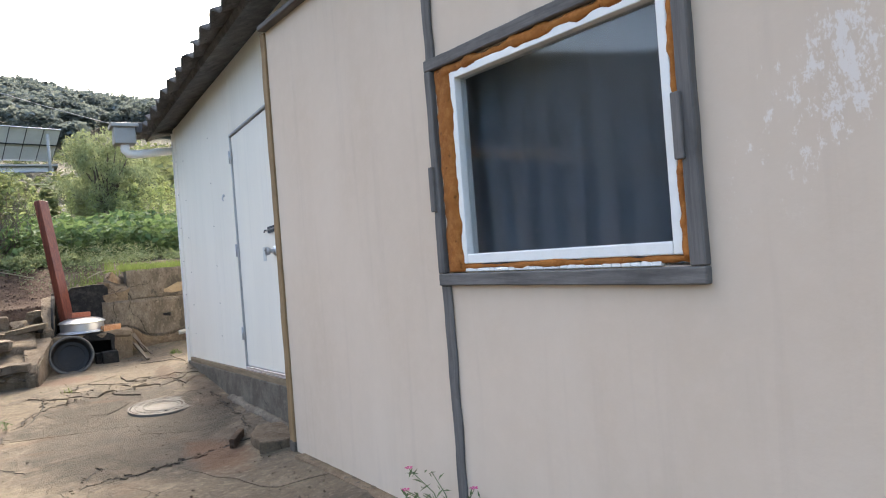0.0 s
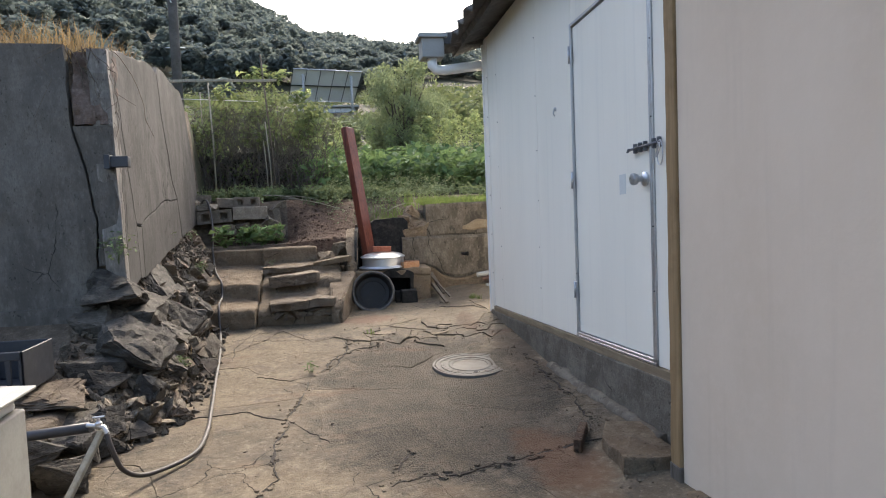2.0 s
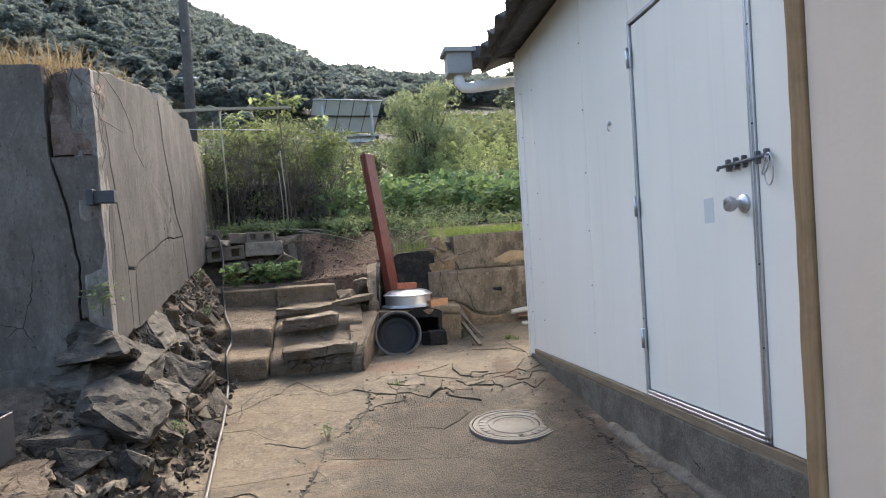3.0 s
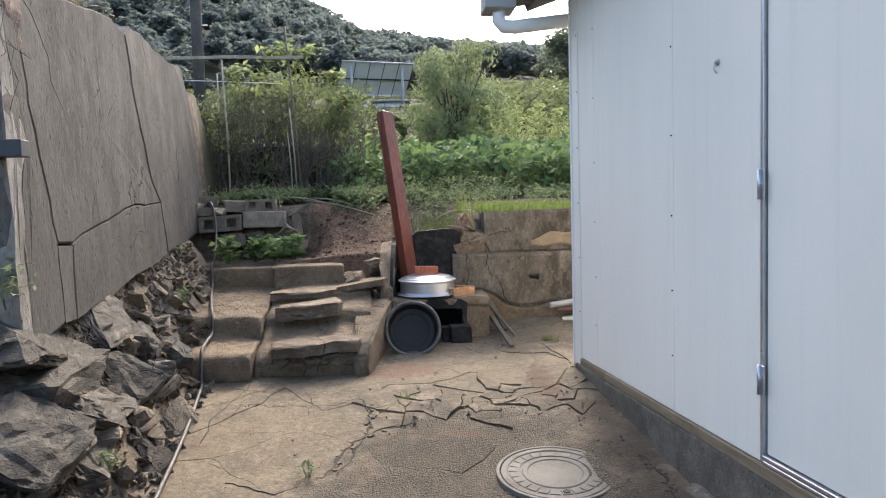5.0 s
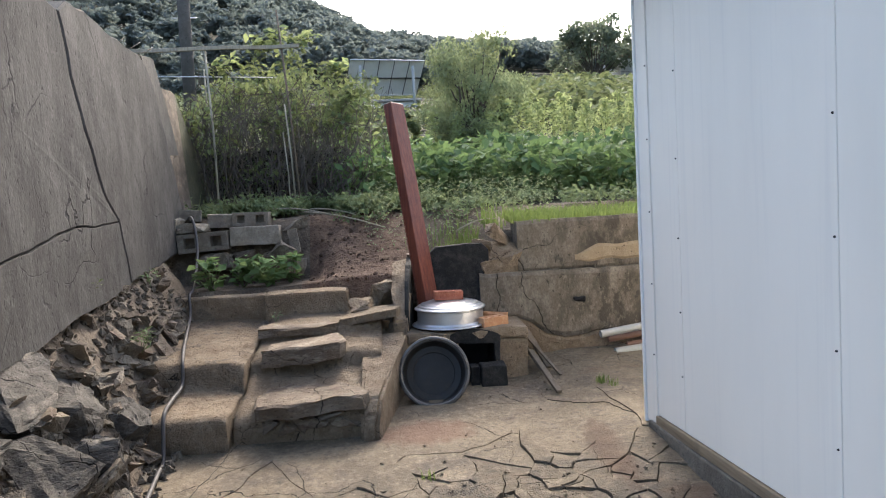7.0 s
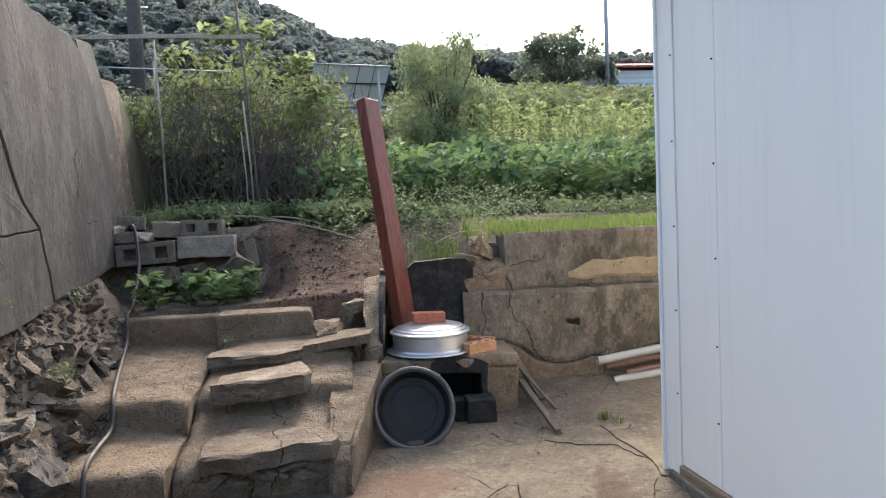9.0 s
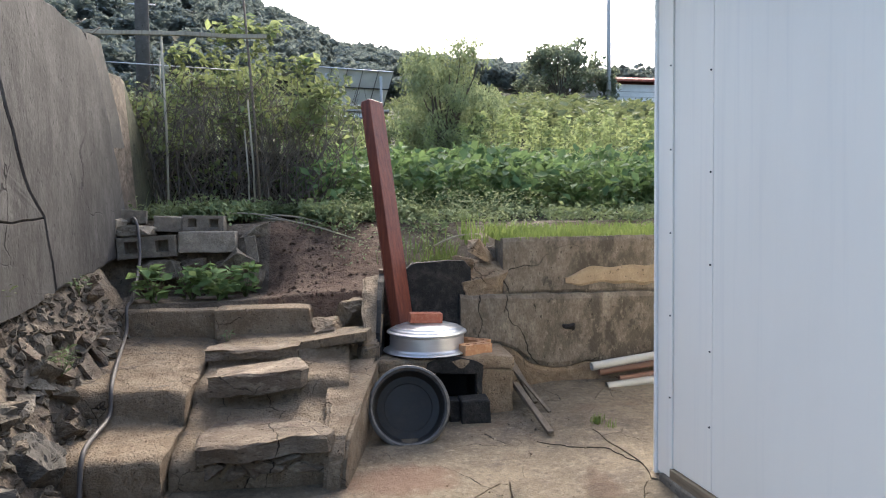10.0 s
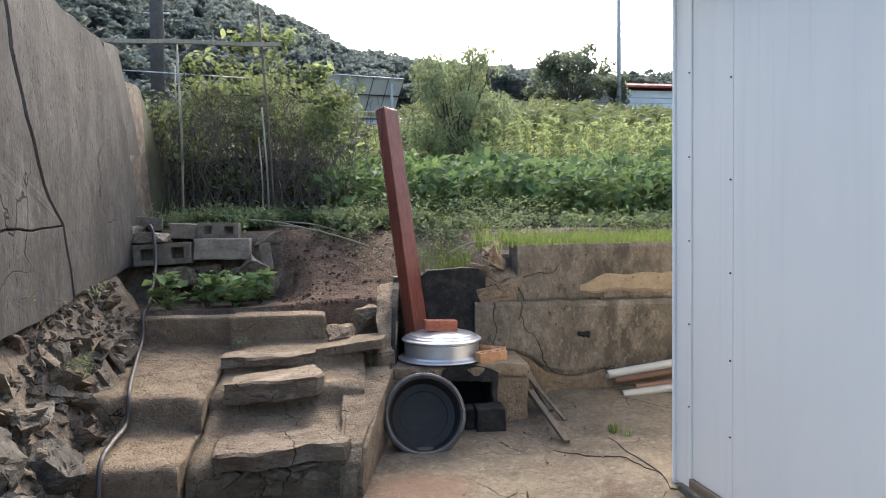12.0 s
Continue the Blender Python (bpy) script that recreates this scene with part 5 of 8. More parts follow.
    lathe(bm, [(0, 0.004), (0.2, 0.004), (0.255, 0.0), (0.262, 0.004), (0.258, 0.01), (0.232, 0.016), (0.224, 0.026), (0.224, 0.1), (0.219, 0.102), (0.219, 0.112)], None, 64)
    part("pot_body", bm, ALU, pot)
    bm = bmesh.new()
    lathe(bm, [(0.216, 0.11), (0.238, 0.11), (0.241, 0.114), (0.239, 0.12), (0.228, 0.126), (0.222, 0.126), (0.218, 0.134), (0.204, 0.139), (0.2, 0.139), (0.194, 0.147), (0.14, 0.16), (0.09, 0.168), (0.05, 0.171), (0, 0.172)], None, 64)
    part("pot_lid", bm, ALU, pot, "round stepped aluminium lid")
    # bricks
    brick = bmesh.new()
    brick_body(brick)
    me = mesh_of("brick", brick, BRICK_RED)
    ob = tagged(new("brick", me), "red brick lying on the pot lid", "brick", "loose bricks")
    ob.matrix_world = pose(1.155, 10.6, pz + 0.172 + 0.0285, 0, 2, 4)
    me2 = me.copy()
    me2.materials[0] = BRICK_ORANGE
    for c, turn in (((1.435, 10.505, 0.889 + 0.0285), (0, 0, 24)), ((1.46, 10.66, 0.889 + 0.0285), (0, 0, -38))):
        ob = tagged(new("brick", me2), "orange brick with three holes on the hearth", "brick", "loose bricks")
        ob.matrix_world = pose(*c, *turn)

    # basin leaning on the hearth
    b = tagged(thing("basin", (1.03, 10.0, 0.5), "blackened round metal basin leaning on the hearth", "basin"))
    m = Matrix.Translation((1.008, 10.1, 0.702)) @ Matrix.Rotation(radians(-3), 4, "Y") @ Matrix.Rotation(radians(68), 4, "X")
    bm = bmesh.new()
    lathe(bm, [(0, -0.075), (0.125, -0.073), (0.13, -0.068), (0.165, -0.062), (0.178, -0.035), (0.186, 0.0), (0.2, 0.002), (0.2, -0.004), (0.192, -0.01), (0.184, -0.045), (0.168, -0.07), (0.12, -0.083), (0, -0.085)], m, 64)
    bowl = wpart("bowl", bm, BASIN_BLACK, b)
    bm = bmesh.new()
    lathe(bm, [(0.19, 0.004), (0.2, 0.012), (0.212, 0.008), (0.216, -0.002), (0.21, -0.012), (0.2, -0.01), (0.192, 0.0), (0.19, 0.004)], m, 64)
    for v in bm.verts:
        v.co += noise.noise_vector(v.co * 9) * 0.003
    wpart("rim", bm, RIM, bowl, "scraped metal rim")

    # black cement block before the opening
    bm = bmesh.new()
    rough_box(bm, (1.315, 10.27, 0.5), (1.478, 10.41, 0.67), 2, 0.006, 9.0, 0.008)
    tagged(part("sooty_block", bm, SOOT_STONE), "soot-black cement block at the hearth mouth", "block")
    bm = bmesh.new()
    rough_box(bm, (1.255, 10.31, 0.5), (1.31, 10.42, 0.66), 1, 0.005, 9.0, 0.006)
    tagged(part("brick", bm, SOOT_STONE), "soot-black half brick at the hearth mouth", "brick", "loose bricks")

    # leaning red-brown cladding board used as a flue
    f = tagged(thing("flue_post", (1.06, 10.9, 0.9), "red-brown box section post leaning behind the pot", "post"))
    foot, head = Vector((1.046, 10.72, 0.895)), Vector((0.866, 10.98, 2.44))
    d = (head - foot)
    mm = Matrix.Translation(foot) @ d.to_track_quat("Z", "Y").to_matrix().to_4x4() @ Matrix.Rotation(radians(14), 4, "Z")
    L = d.length
    bm = bmesh.new()
    box(bm, (-0.07, -0.035, 0.0), (0.07, 0.035, L), 0.004, mm, 1)
    wpart("post_body", bm, RED_PROFILE, f)
    for x0_, x1_ in ((-0.07, -0.038), (0.0, 0.009), (0.034, 0.041), (0.058, 0.07)):
        bm = bmesh.new()
        box(bm, (x0_, -0.041, 0.0), (x1_, -0.0345, L - 0.01), 0.002, mm, 1)
        wpart("rib", bm, RED_PROFILE, f)
    bm = bmesh.new()
    for k in range(34):
        z = 0.15 + k * (L - 0.2) / 34
        w = 0.006 + 0.005 * noise.noise(Vector((k * 0.7, 0, 0)))
        box(bm, (-0.03, -0.0375, z), (-0.03 + max(0.002, w), -0.0345, z + 0.042), 0.0, mm)
    wpart("glue_line", bm, PVC_GREY, f, "pale line of old sealant down the post")


def brick_body(bm):
    """A brick with three round holes through it."""
    L, W, H, r = 0.19, 0.09, 0.057, 0.0165
    n = 12
    cents = (-0.055, 0.0, 0.055)
    for z, flip in ((H / 2, False), (-H / 2, True)):
        for i, cx in enumerate(cents):
            x0 = -L / 2 if i == 0 else cx - 0.0275
            x1 = L / 2 if i == 2 else cx + 0.0275
            outer, inner = [], []
            for k in range(n):
                a = 2 * math.pi * (k + 0.5) / n
                c, s = math.cos(a), math.sin(a)
                t = min((x1 - cx) / c if c > 0 else (x0 - cx) / c, (W / 2) / abs(s))
                outer.append(bm.verts.new((cx + c * t, s * t, z)))
                inner.append(bm.verts.new((cx + c * r, s * r, z)))
            for k in range(n):
                q = (outer[k], outer[(k + 1) % n], inner[(k + 1) % n], inner[k])
                bm.faces.new(q[::-1] if flip else q)
            if not flip:
                down = [bm.verts.new((v.co.x, v.co.y, -H / 2)) for v in inner]
                for k in range(n):
                    bm.faces.new((inner[k], inner[(k + 1) % n], down[(k + 1) % n], down[k]))
    c = [bm.verts.new((x, y, z)) for z in (-H / 2, H / 2) for x, y in ((-L / 2, -W / 2), (L / 2, -W / 2), (L / 2, W / 2), (-L / 2, W / 2))]
    for k in range(4):
        bm.faces.new((c[k], c[(k + 1) % 4], c[4 + (k + 1) % 4], c[4 + k]))


def build_corner_clutter():
    """Sticks beside the hearth, pipes behind the shed."""
    for k, (a, b, s) in enumerate((((1.735, 9.98, 0.56), (1.68, 10.5, 0.7), 0.017), ((1.83, 10.3, 0.575), (1.62, 10.74, 0.86), 0.011), ((1.78, 10.42, 0.6), (1.7, 10.72, 0.8), 0.018), ((1.72, 10.35, 0.6), (1.64, 10.7, 0.76), 0.012))):
        bm = bmesh.new()
        d = Vector(b) - Vector(a)
        mm = Matrix.Translation(a) @ d.to_track_quat("Z", "Y").to_matrix().to_4x4()
        box(bm, (-s, -s * 0.6, 0), (s, s * 0.6, d.length), 0.002, mm, 1)
        tagged(part("wood_scrap", bm, OLD_STICK), "old weathered wood scrap leaning beside the hearth", "stick", "wood scraps")
    for a, b, r, m, lab in (((2.2, 10.62, 0.755), (3.2, 10.72, 0.86), 0.026, PVC_GREY, "pale grey plastic pipe behind the shed"), ((2.3, 10.62, 0.625), (3.3, 10.7, 0.7), 0.026, PVC_GREY, "pale grey plastic pipe behind the shed"), ((2.28, 10.7, 0.70), (3.2, 10.74, 0.8), 0.024, PVC_RED, "rusty brown pipe behind the shed"), ((2.4, 10.66, 0.66), (3.3, 10.72, 0.74), 0.02, PVC_RED, "rusty brown pipe behind the shed")):
        bm = bmesh.new()
        A, B = Vector(a), Vector(b)
        tube(bm, [A, A.lerp(B, 0.5), B], r, 16, cap=False)
        tube(bm, [A, A.lerp(B, 0.5), B], r - 0.005, 16, cap=False)
        tagged(part("pipe", bm, m), lab, "pipe", "pipes behind the shed")


def build_manhole():
    cx, cy = 1.537, 8.062
    z = yard_z(cx, cy) + 0.012
    mh = tagged(thing("manhole_cover", (cx, cy, z), "round worn iron manhole cover set in concrete", "manhole cover"))
    R = 0.245
    bm = bmesh.new()
    lathe(bm, [(0, 0.0), (R * 0.5, 0.0), (R * 0.52, 0.004), (R * 0.6, 0.004), (R * 0.62, 0.0), (R * 0.88, 0.0), (R * 0.9, 0.005), (R, 0.005), (R, -0.05), (0, -0.05)], Matrix.Rotation(radians(4), 4, "X"), 64)
    part("cover_plate", bm, CAST, mh)
    bm = bmesh.new()
    lathe(bm, [(R * 1.03, -0.05), (R * 1.03, 0.006), (R * 1.09, 0.006), (R * 1.1, -0.05)], Matrix.Rotation(radians(4), 4, "X"), 64)
    part("cover_ring", bm, CAST, mh, "iron ring round the cover")
    for k in range(24):
        a = 2 * math.pi * k / 24
        bm = bmesh.new()
        box(bm, (R * 0.66, -0.022, 0.0), (R * 0.85, 0.022, 0.004), 0.001, Matrix.Rotation(radians(4), 4, "X") @ Matrix.Rotation(a, 4, "Z"), 1)
        part("tread_lug", bm, CAST, mh)
    # key hole as a black disc, its inner shade put into the colour
    bm = bmesh.new()
    bmesh.ops.create_cone(bm, segments=12, radius1=0.016, radius2=0.016, depth=0.004, cap_ends=True, matrix=Matrix.Translation((0.0, -R * 0.75, -0.009)))
    part("key_hole", bm, SOOT_AND_HOLE, mh)


build_steps()
build_hearth()
build_corner_clutter()
build_manhole()

# ---- the stone bank and the block pile ----
def build_bank():
    bank = tagged(thing("stone_bank", (-0.6, 9.0, 0.5), "steep bank of broken grey-brown stones and earth", "bank", kind="structure"))
    rnd = random.Random(11)
    # solid mortared rock shoulder under the wall
    for c, s, turn, seed in (((-0.74, 8.32, 1.09), (0.4, 1.0, 0.26), (0, 22, 2), 1), ((-0.66, 8.3, 0.93), (0.36, 0.7, 0.3), (0, 30, -4), 2), ((-0.72, 8.95, 1.02), (0.4, 0.5, 0.28), (4, 36, -8), 3), ((-0.62, 7.86, 0.74), (0.5, 0.62, 0.4), (8, 34, 14), 4),
                             ((-0.6, 8.36, 0.74), (0.42, 0.52, 0.32), (-4, 42, 4), 5), ((-0.47, 8.1, 0.56), (0.3, 0.34, 0.26), (0, 30, 12), 6), ((-0.55, 8.78, 0.78), (0.4, 0.44, 0.28), (6, 40, -8), 7), ((-0.42, 8.55, 0.54), (0.24, 0.34, 0.2), (0, 40, 6), 8),
                             ((-0.62, 9.2, 0.92), (0.36, 0.4, 0.22), (0, 38, 12), 9), ((-0.46, 9.1, 0.66), (0.22, 0.22, 0.36), (4, 8, 4), 10), ((-0.8, 8.0, 0.86), (0.42, 0.4, 0.4), (0, 22, 0), 12), ((-0.52, 9.5, 0.74), (0.26, 0.3, 0.26), (0, 30, -16), 13), ((-0.46, 7.62, 0.5), (0.26, 0.4, 0.3), (0, 24, 24), 14), ((-0.78, 7.6, 0.68), (0.4, 0.4, 0.26), (6, 20, 8), 15)):
        ob = new("stone", rock_mesh("stone", s, 100 + seed, STONE_DARK, points=18, detail=3))
        ob.matrix_world = Matrix.Translation((-0.05, 0, -0.055)) @ pose(*c, *turn)
        under(ob, bank)
    shapes = []
    for k in range(26):
        a = rnd.uniform(0.8, 1.3)
        shapes.append(rock_mesh("stone", (a, rnd.uniform(0.6, 1.0), rnd.uniform(0.3, 0.7)), 200 + k, STONE if k % 3 else SLATE, points=9, detail=2))
    placed = 0
    while placed < 295:
        y = rnd.uniform(7.0, 11.0)
        foot = bank_foot(y)
        x = rnd.uniform(-0.97, foot + 0.04)
        if y < 8.6 and x < -0.9:
            continue
        z = bank_z(x, y)
        low = clamp((foot - x) / 0.5)
        size = rnd.choice((0.06, 0.08, 0.11, 0.14, 0.18, 0.22)) * (1.15 - 0.5 * low)
        ob = new("stone", rnd.choice(shapes))
        ob.matrix_world = Matrix.Translation((x, y, z + size * 0.14)) @ Euler((rnd.uniform(-0.5, 0.5), 0.65 + rnd.uniform(-0.5, 0.5), rnd.uniform(0, 6.3))).to_matrix().to_4x4() @ Matrix.Scale(size, 4)
        under(ob, bank)
        placed += 1
    # pebbles and clods, past counting
    bm = bmesh.new()
    for _ in range(1700):
        y = rnd.uniform(6.9, 11.0)
        foot = bank_foot(y)
        x = rnd.uniform(-0.97, foot + 0.12)
        r = rnd.uniform(0.008, 0.04)
        m = Matrix.Translation((x, y, max(bank_z(x, y), yard_z(x, y)) + r * 0.2)) @ Euler((rnd.uniform(0, 6), rnd.uniform(0, 6), 0)).to_matrix().to_4x4() @ Matrix.Diagonal((r, r * rnd.uniform(0.6, 1), r * rnd.uniform(0.4, 0.8), 1))
        q = [bm.verts.new(m @ Vector(p)) for p in ((1, 0, 0), (-1, 0, 0), (0, 1, 0), (0, -1, 0), (0.2, 0.1, 1), (0.1, -0.1, -1))]
        for a, b, c in ((0, 2, 4), (2, 1, 4), (1, 3, 4), (3, 0, 4), (2, 0, 5), (1, 2, 5), (3, 1, 5), (0, 3, 5)):
            bm.faces.new((q[a], q[b], q[c]))
    tagged(part("pebbles", bm, STONE), "small broken stones and clods on the bank", "pebbles", kind="stuff")
    # earth skin of the bank, lumpy
    bm = bmesh.new()
    rows = []
    for j in range(90):
        y = 6.75 + j * 0.05
        foot = bank_foot(y) + 0.02
        row = []
        for i in range(26):
            x = -1.0 + (foot + 1.0) * i / 25
            z = bank_z(x, y) - 0.008 + 0.035 * noise.noise(Vector((x * 7, y * 7, 0))) + 0.02 * noise.noise(Vector((x * 22, y * 22, 3)))
            row.append(bm.verts.new((x, y, z if i < 25 else z - 0.06)))
        rows.append(row)
    for a, b in zip(rows, rows[1:]):
        for i in range(25):
            bm.faces.new((a[i], a[i + 1], b[i + 1], b[i])).smooth = True
    wpart("earth_skin", bm, SOIL, bank)
    # lower left terrace: flat slabs, dirt
    for c, s, turn, seed in (((-0.95, 7.1, 0.62), (0.62, 0.42, 0.12), (3, 4, 12), 21), ((-0.8, 6.9, 0.45), (0.5, 0.5, 0.22), (0, 2, 6), 22), ((-0.62, 7.15, 0.46), (0.3, 0.3, 0.2), (0, 6, 30), 23), ((-0.5, 7.3, 0.42), (0.22, 0.24, 0.16), (0, 0, 10), 24), ((-1.2, 7.55, 0.66), (0.36, 0.26, 0.1), (4, 0, 30), 25), ((-0.55, 6.95, 0.4), (0.2, 0.22, 0.14), (0, 5, 50), 26), ((-1.05, 8.2, 0.72), (0.22, 0.16, 0.08), (0, 0, 20), 27), ((-1.45, 8.25, 0.72), (0.26, 0.18, 0.12), (0, 8, 4), 28), ((-1.75, 8.2, 0.7), (0.22, 0.2, 0.16), (5, 0, 60), 29)):
        ob = new("stone", rock_mesh("stone", s, 300 + seed, SLATE if seed < 22 else STONE_DARK, points=14, detail=3))
        ob.matrix_world = pose(*c, *turn)
        under(ob, bank)
    for k in range(46):
        size = rnd.choice((0.05, 0.07, 0.1, 0.14, 0.2))
        ob = new("stone", rnd.choice(shapes))
        y = rnd.choice((rnd.uniform(6.6, 8.4), rnd.uniform(8.1, 8.42)))
        ob.matrix_world = Matrix.Translation((rnd.uniform(-2.3, -0.72), y, 0.575 + size * 0.12)) @ Euler((rnd.uniform(-0.4, 0.4), rnd.uniform(-0.4, 0.4), rnd.uniform(0, 6.3))).to_matrix().to_4x4() @ Matrix.Scale(size, 4)
        under(ob, bank)
    for c, s, turn, seed in (((-0.62, 6.75, 0.5), (0.22, 0.3, 0.2), (0, 0, 20), 31), ((-0.6, 6.5, 0.44), (0.26, 0.26, 0.2), (0, 0, 60), 32), ((-0.75, 6.6, 0.52), (0.34, 0.3, 0.18), (0, 4, 10), 33), ((-0.56, 7.0, 0.5), (0.24, 0.22, 0.24), (0, 8, 34), 34), ((-0.66, 7.4, 0.58), (0.3, 0.26, 0.26), (0, 10, 4), 35), ((-0.42, 7.1, 0.41), (0.16, 0.16, 0.12), (0, 0, 4), 36)):
        ob = new("stone", rock_mesh("stone", s, 300 + seed, STONE_DARK, points=12, detail=3))
        ob.matrix_world = pose(*c, *turn)
        under(ob, bank)
    bm = bmesh.new()
    rough_box(bm, (-4.5, 6.3, 0.1), (-0.72, 8.5, 0.58), 7, 0.04, 3.0, 0.06)
    wpart("terrace_earth", bm, SOIL, bank)


def block_mesh(name, mat, holes=True):
    """A hollow cement block, 0.39 by 0.15 by 0.19, with two cells open at one face."""
    bm = bmesh.new()
    L, D, H = 0.39, 0.15, 0.15
    if not holes:
        rough_box(bm, (-L / 2, -D / 2, -H / 2), (L / 2, D / 2, H / 2), 2, 0.006, 9.0, 0.008)
    else:
        for lo, hi in (((-L / 2, -D / 2, -H / 2), (L / 2, D / 2, -H / 2 + 0.035)), ((-L / 2, -D / 2, H / 2 - 0.035), (L / 2, D / 2, H / 2)), ((-L / 2, -D / 2, -H / 2 + 0.03), (-L / 2 + 0.05, D / 2, H / 2 - 0.03)), ((L / 2 - 0.05, -D / 2, -H / 2 + 0.03), (L / 2, D / 2, H / 2 - 0.03)), ((-0.06, -D / 2, -H / 2 + 0.03), (0.06, D / 2, H / 2 - 0.03)), ((-L / 2 + 0.03, 0.02, -H / 2 + 0.03), (L / 2 - 0.03, D / 2 - 0.002, H / 2 - 0.03))):
            box(bm, lo, hi, 0.003, None, 1)
        for v in bm.verts:
            v.co += noise.noise_vector(v.co * 12) * 0.004
    return mesh_of(name, bm, mat)


def build_block_pile():
    hollow, solid = block_mesh("cement_block", BLOCK), block_mesh("cement_block", BLOCK, False)
    for me, c, turn, s, lab in ((hollow, (-0.56, 11.62, 1.5), (0, -3, 2), 1, "grey hollow cement block in a dry-stacked pile"), (solid, (-0.16, 11.66, 1.53), (0, 0, 1), 1, "grey solid cement block in a dry-stacked pile"), (hollow, (-0.2, 11.74, 1.665), (0, 1, -3), 0.75, "broken hollow cement block on top of the pile"),
                              (solid, (-0.42, 11.76, 1.66), (4, 3, 14), 0.72, "grey solid cement block in a dry-stacked pile"), (solid, (-0.74, 11.78, 1.72), (0, 4, 10), 0.62, "grey solid cement block in a dry-stacked pile"), (solid, (0.15, 11.6, 1.47), (0, 82, 6), 0.5, "upright broken cement block beside the pile")):
        ob = tagged(new("cement_block", me), lab, "block", "stacked blocks")
        ob.matrix_world = Matrix.Translation((-0.14, 0, 0.012)) @ pose(*c, *turn) @ Matrix.Scale(s, 4)
    rnd = random.Random(8)
    k = 0
    for z, x0, x1 in ((1.2, -0.6, 0.1), (1.29, -0.62, 0.12), (1.38, -0.6, 0.1)):
        x = x0
        while x < x1:
            w = rnd.uniform(0.2, 0.36)
            ob = tagged(new("flat_stone", rock_mesh("flat_stone", (w, 0.24, rnd.uniform(0.07, 0.11)), 400 + k, SLATE, points=16, detail=2)), "flat grey stone in the dry-stacked pile", "stone", "pile stones")
            ob.matrix_world = pose(x + w / 2 - 0.16, 11.64, z, rnd.uniform(-5, 5), rnd.uniform(-5, 5), rnd.uniform(-8, 8))
            x += w * 0.97
            k += 1
    for c, s, turn in (((-0.66, 11.6, 1.62), (0.34, 0.22, 0.12), (0, 6, 8)), ((-0.82, 11.66, 1.66), (0.2, 0.2, 0.18), (0, 20, 0)), ((0.06, 11.52, 1.4), (0.24, 0.1, 0.2), (20, 30, 10)), ((0.13, 11.78, 1.62), (0.2, 0.2, 0.12), (0, 0, 30)), ((-0.44, 11.5, 1.36), (0.3, 0.14, 0.14), (20, -12, 4)), ((0.14, 11.62, 1.28), (0.24, 0.22, 0.2), (0, 0, 6))):
        ob = tagged(new("flat_stone", rock_mesh("flat_stone", s, 450 + k, STONE, points=12, detail=2)), "broken grey stone leaning in the pile", "stone", "pile stones")
        ob.matrix_world = Matrix.Translation((-0.14, 0, 0)) @ pose(*c, *turn)
        k += 1
    # clods and twigs on the reddish earth beside the pile
    bm = bmesh.new()
    for _ in range(300):
        x, y = rnd.gauss(0.5, 0.22), rnd.uniform(10.98, 12.2)
        if x < 0.08:
            continue
        r = rnd.choice((0.006, 0.008, 0.01, 0.014, 0.02))
        m = Matrix.Translation((x, y, garden_z(x, y) + r * 0.05)) @ Euler((rnd.uniform(0, 6), rnd.uniform(0, 6), 0)).to_matrix().to_4x4() @ Matrix.Diagonal((r, r * rnd.uniform(0.5, 1), r * rnd.uniform(0.4, 0.8), 1))
        q = [bm.verts.new(m @ Vector(p)) for p in ((1, 0, 0), (-1, 0, 0), (0, 1, 0), (0, -1, 0), (0.2, 0.1, 1), (0.1, -0.1, -1))]
        for a, b, c in ((0, 2, 4), (2, 1, 4), (1, 3, 4), (3, 0, 4), (2, 0, 5), (1, 2, 5), (3, 1, 5), (0, 3, 5)):
            bm.faces.new((q[a], q[b], q[c]))
    tagged(part("clods", bm, RED_SOIL), "reddish clods of earth above the steps", "clods", kind="stuff")
    for a, b in (((0.0, 12.0, 1.72), (0.75, 11.6, 1.55)), ((0.1, 12.1, 1.74), (0.62, 11.8, 1.62)), ((-0.3, 12.0, 1.75), (0.3, 11.75, 1.68)), ((1.3, 11.3, 1.5), (1.62, 11.25, 1.58))):
        bm = bmesh.new()
        A, B = Vector(a), Vector(b)
        tube(bm, [A.lerp(B, t) + Vector((0, 0, 0.03 * math.sin(t * 3.1))) for t in np.linspace(0, 1, 7)], 0.008, 6, 0.005)
        tagged(part("dry_branch", bm, BAMBOO), "dry bare branch lying on the earth", "branch", "dry branches")


build_bank()
build_block_pile()

# ---- plants ----
def clump_points(n, centre, radii, rs, shell=0.55):
    """Points in an uneven ellipsoid, denser towards its skin."""
    d = rs.normal(0, 1, (n, 3))
    d /= np.linalg.norm(d, axis=1, keepdims=True)
    r = rs.uniform(shell, 1.0, (n, 1)) ** 0.7
    return np.asarray(centre) + d * r * np.asarray(radii)


def bean_plant_points(x, y, z, h, rs, n):
    """Leaves of one bushy plant: on a few stems that fan out."""
    out = []
    for _ in range(n):
        t = rs.uniform(0.12, 1.0)
        a = rs.uniform(0, 6.283)
        r = rs.uniform(0.1, 0.38) * (0.5 + 0.8 * math.sin(t * 2.6))
        out.append((x + math.cos(a) * r, y + math.sin(a) * r, z + h * t + rs.normal(0, 0.02)))
    return out


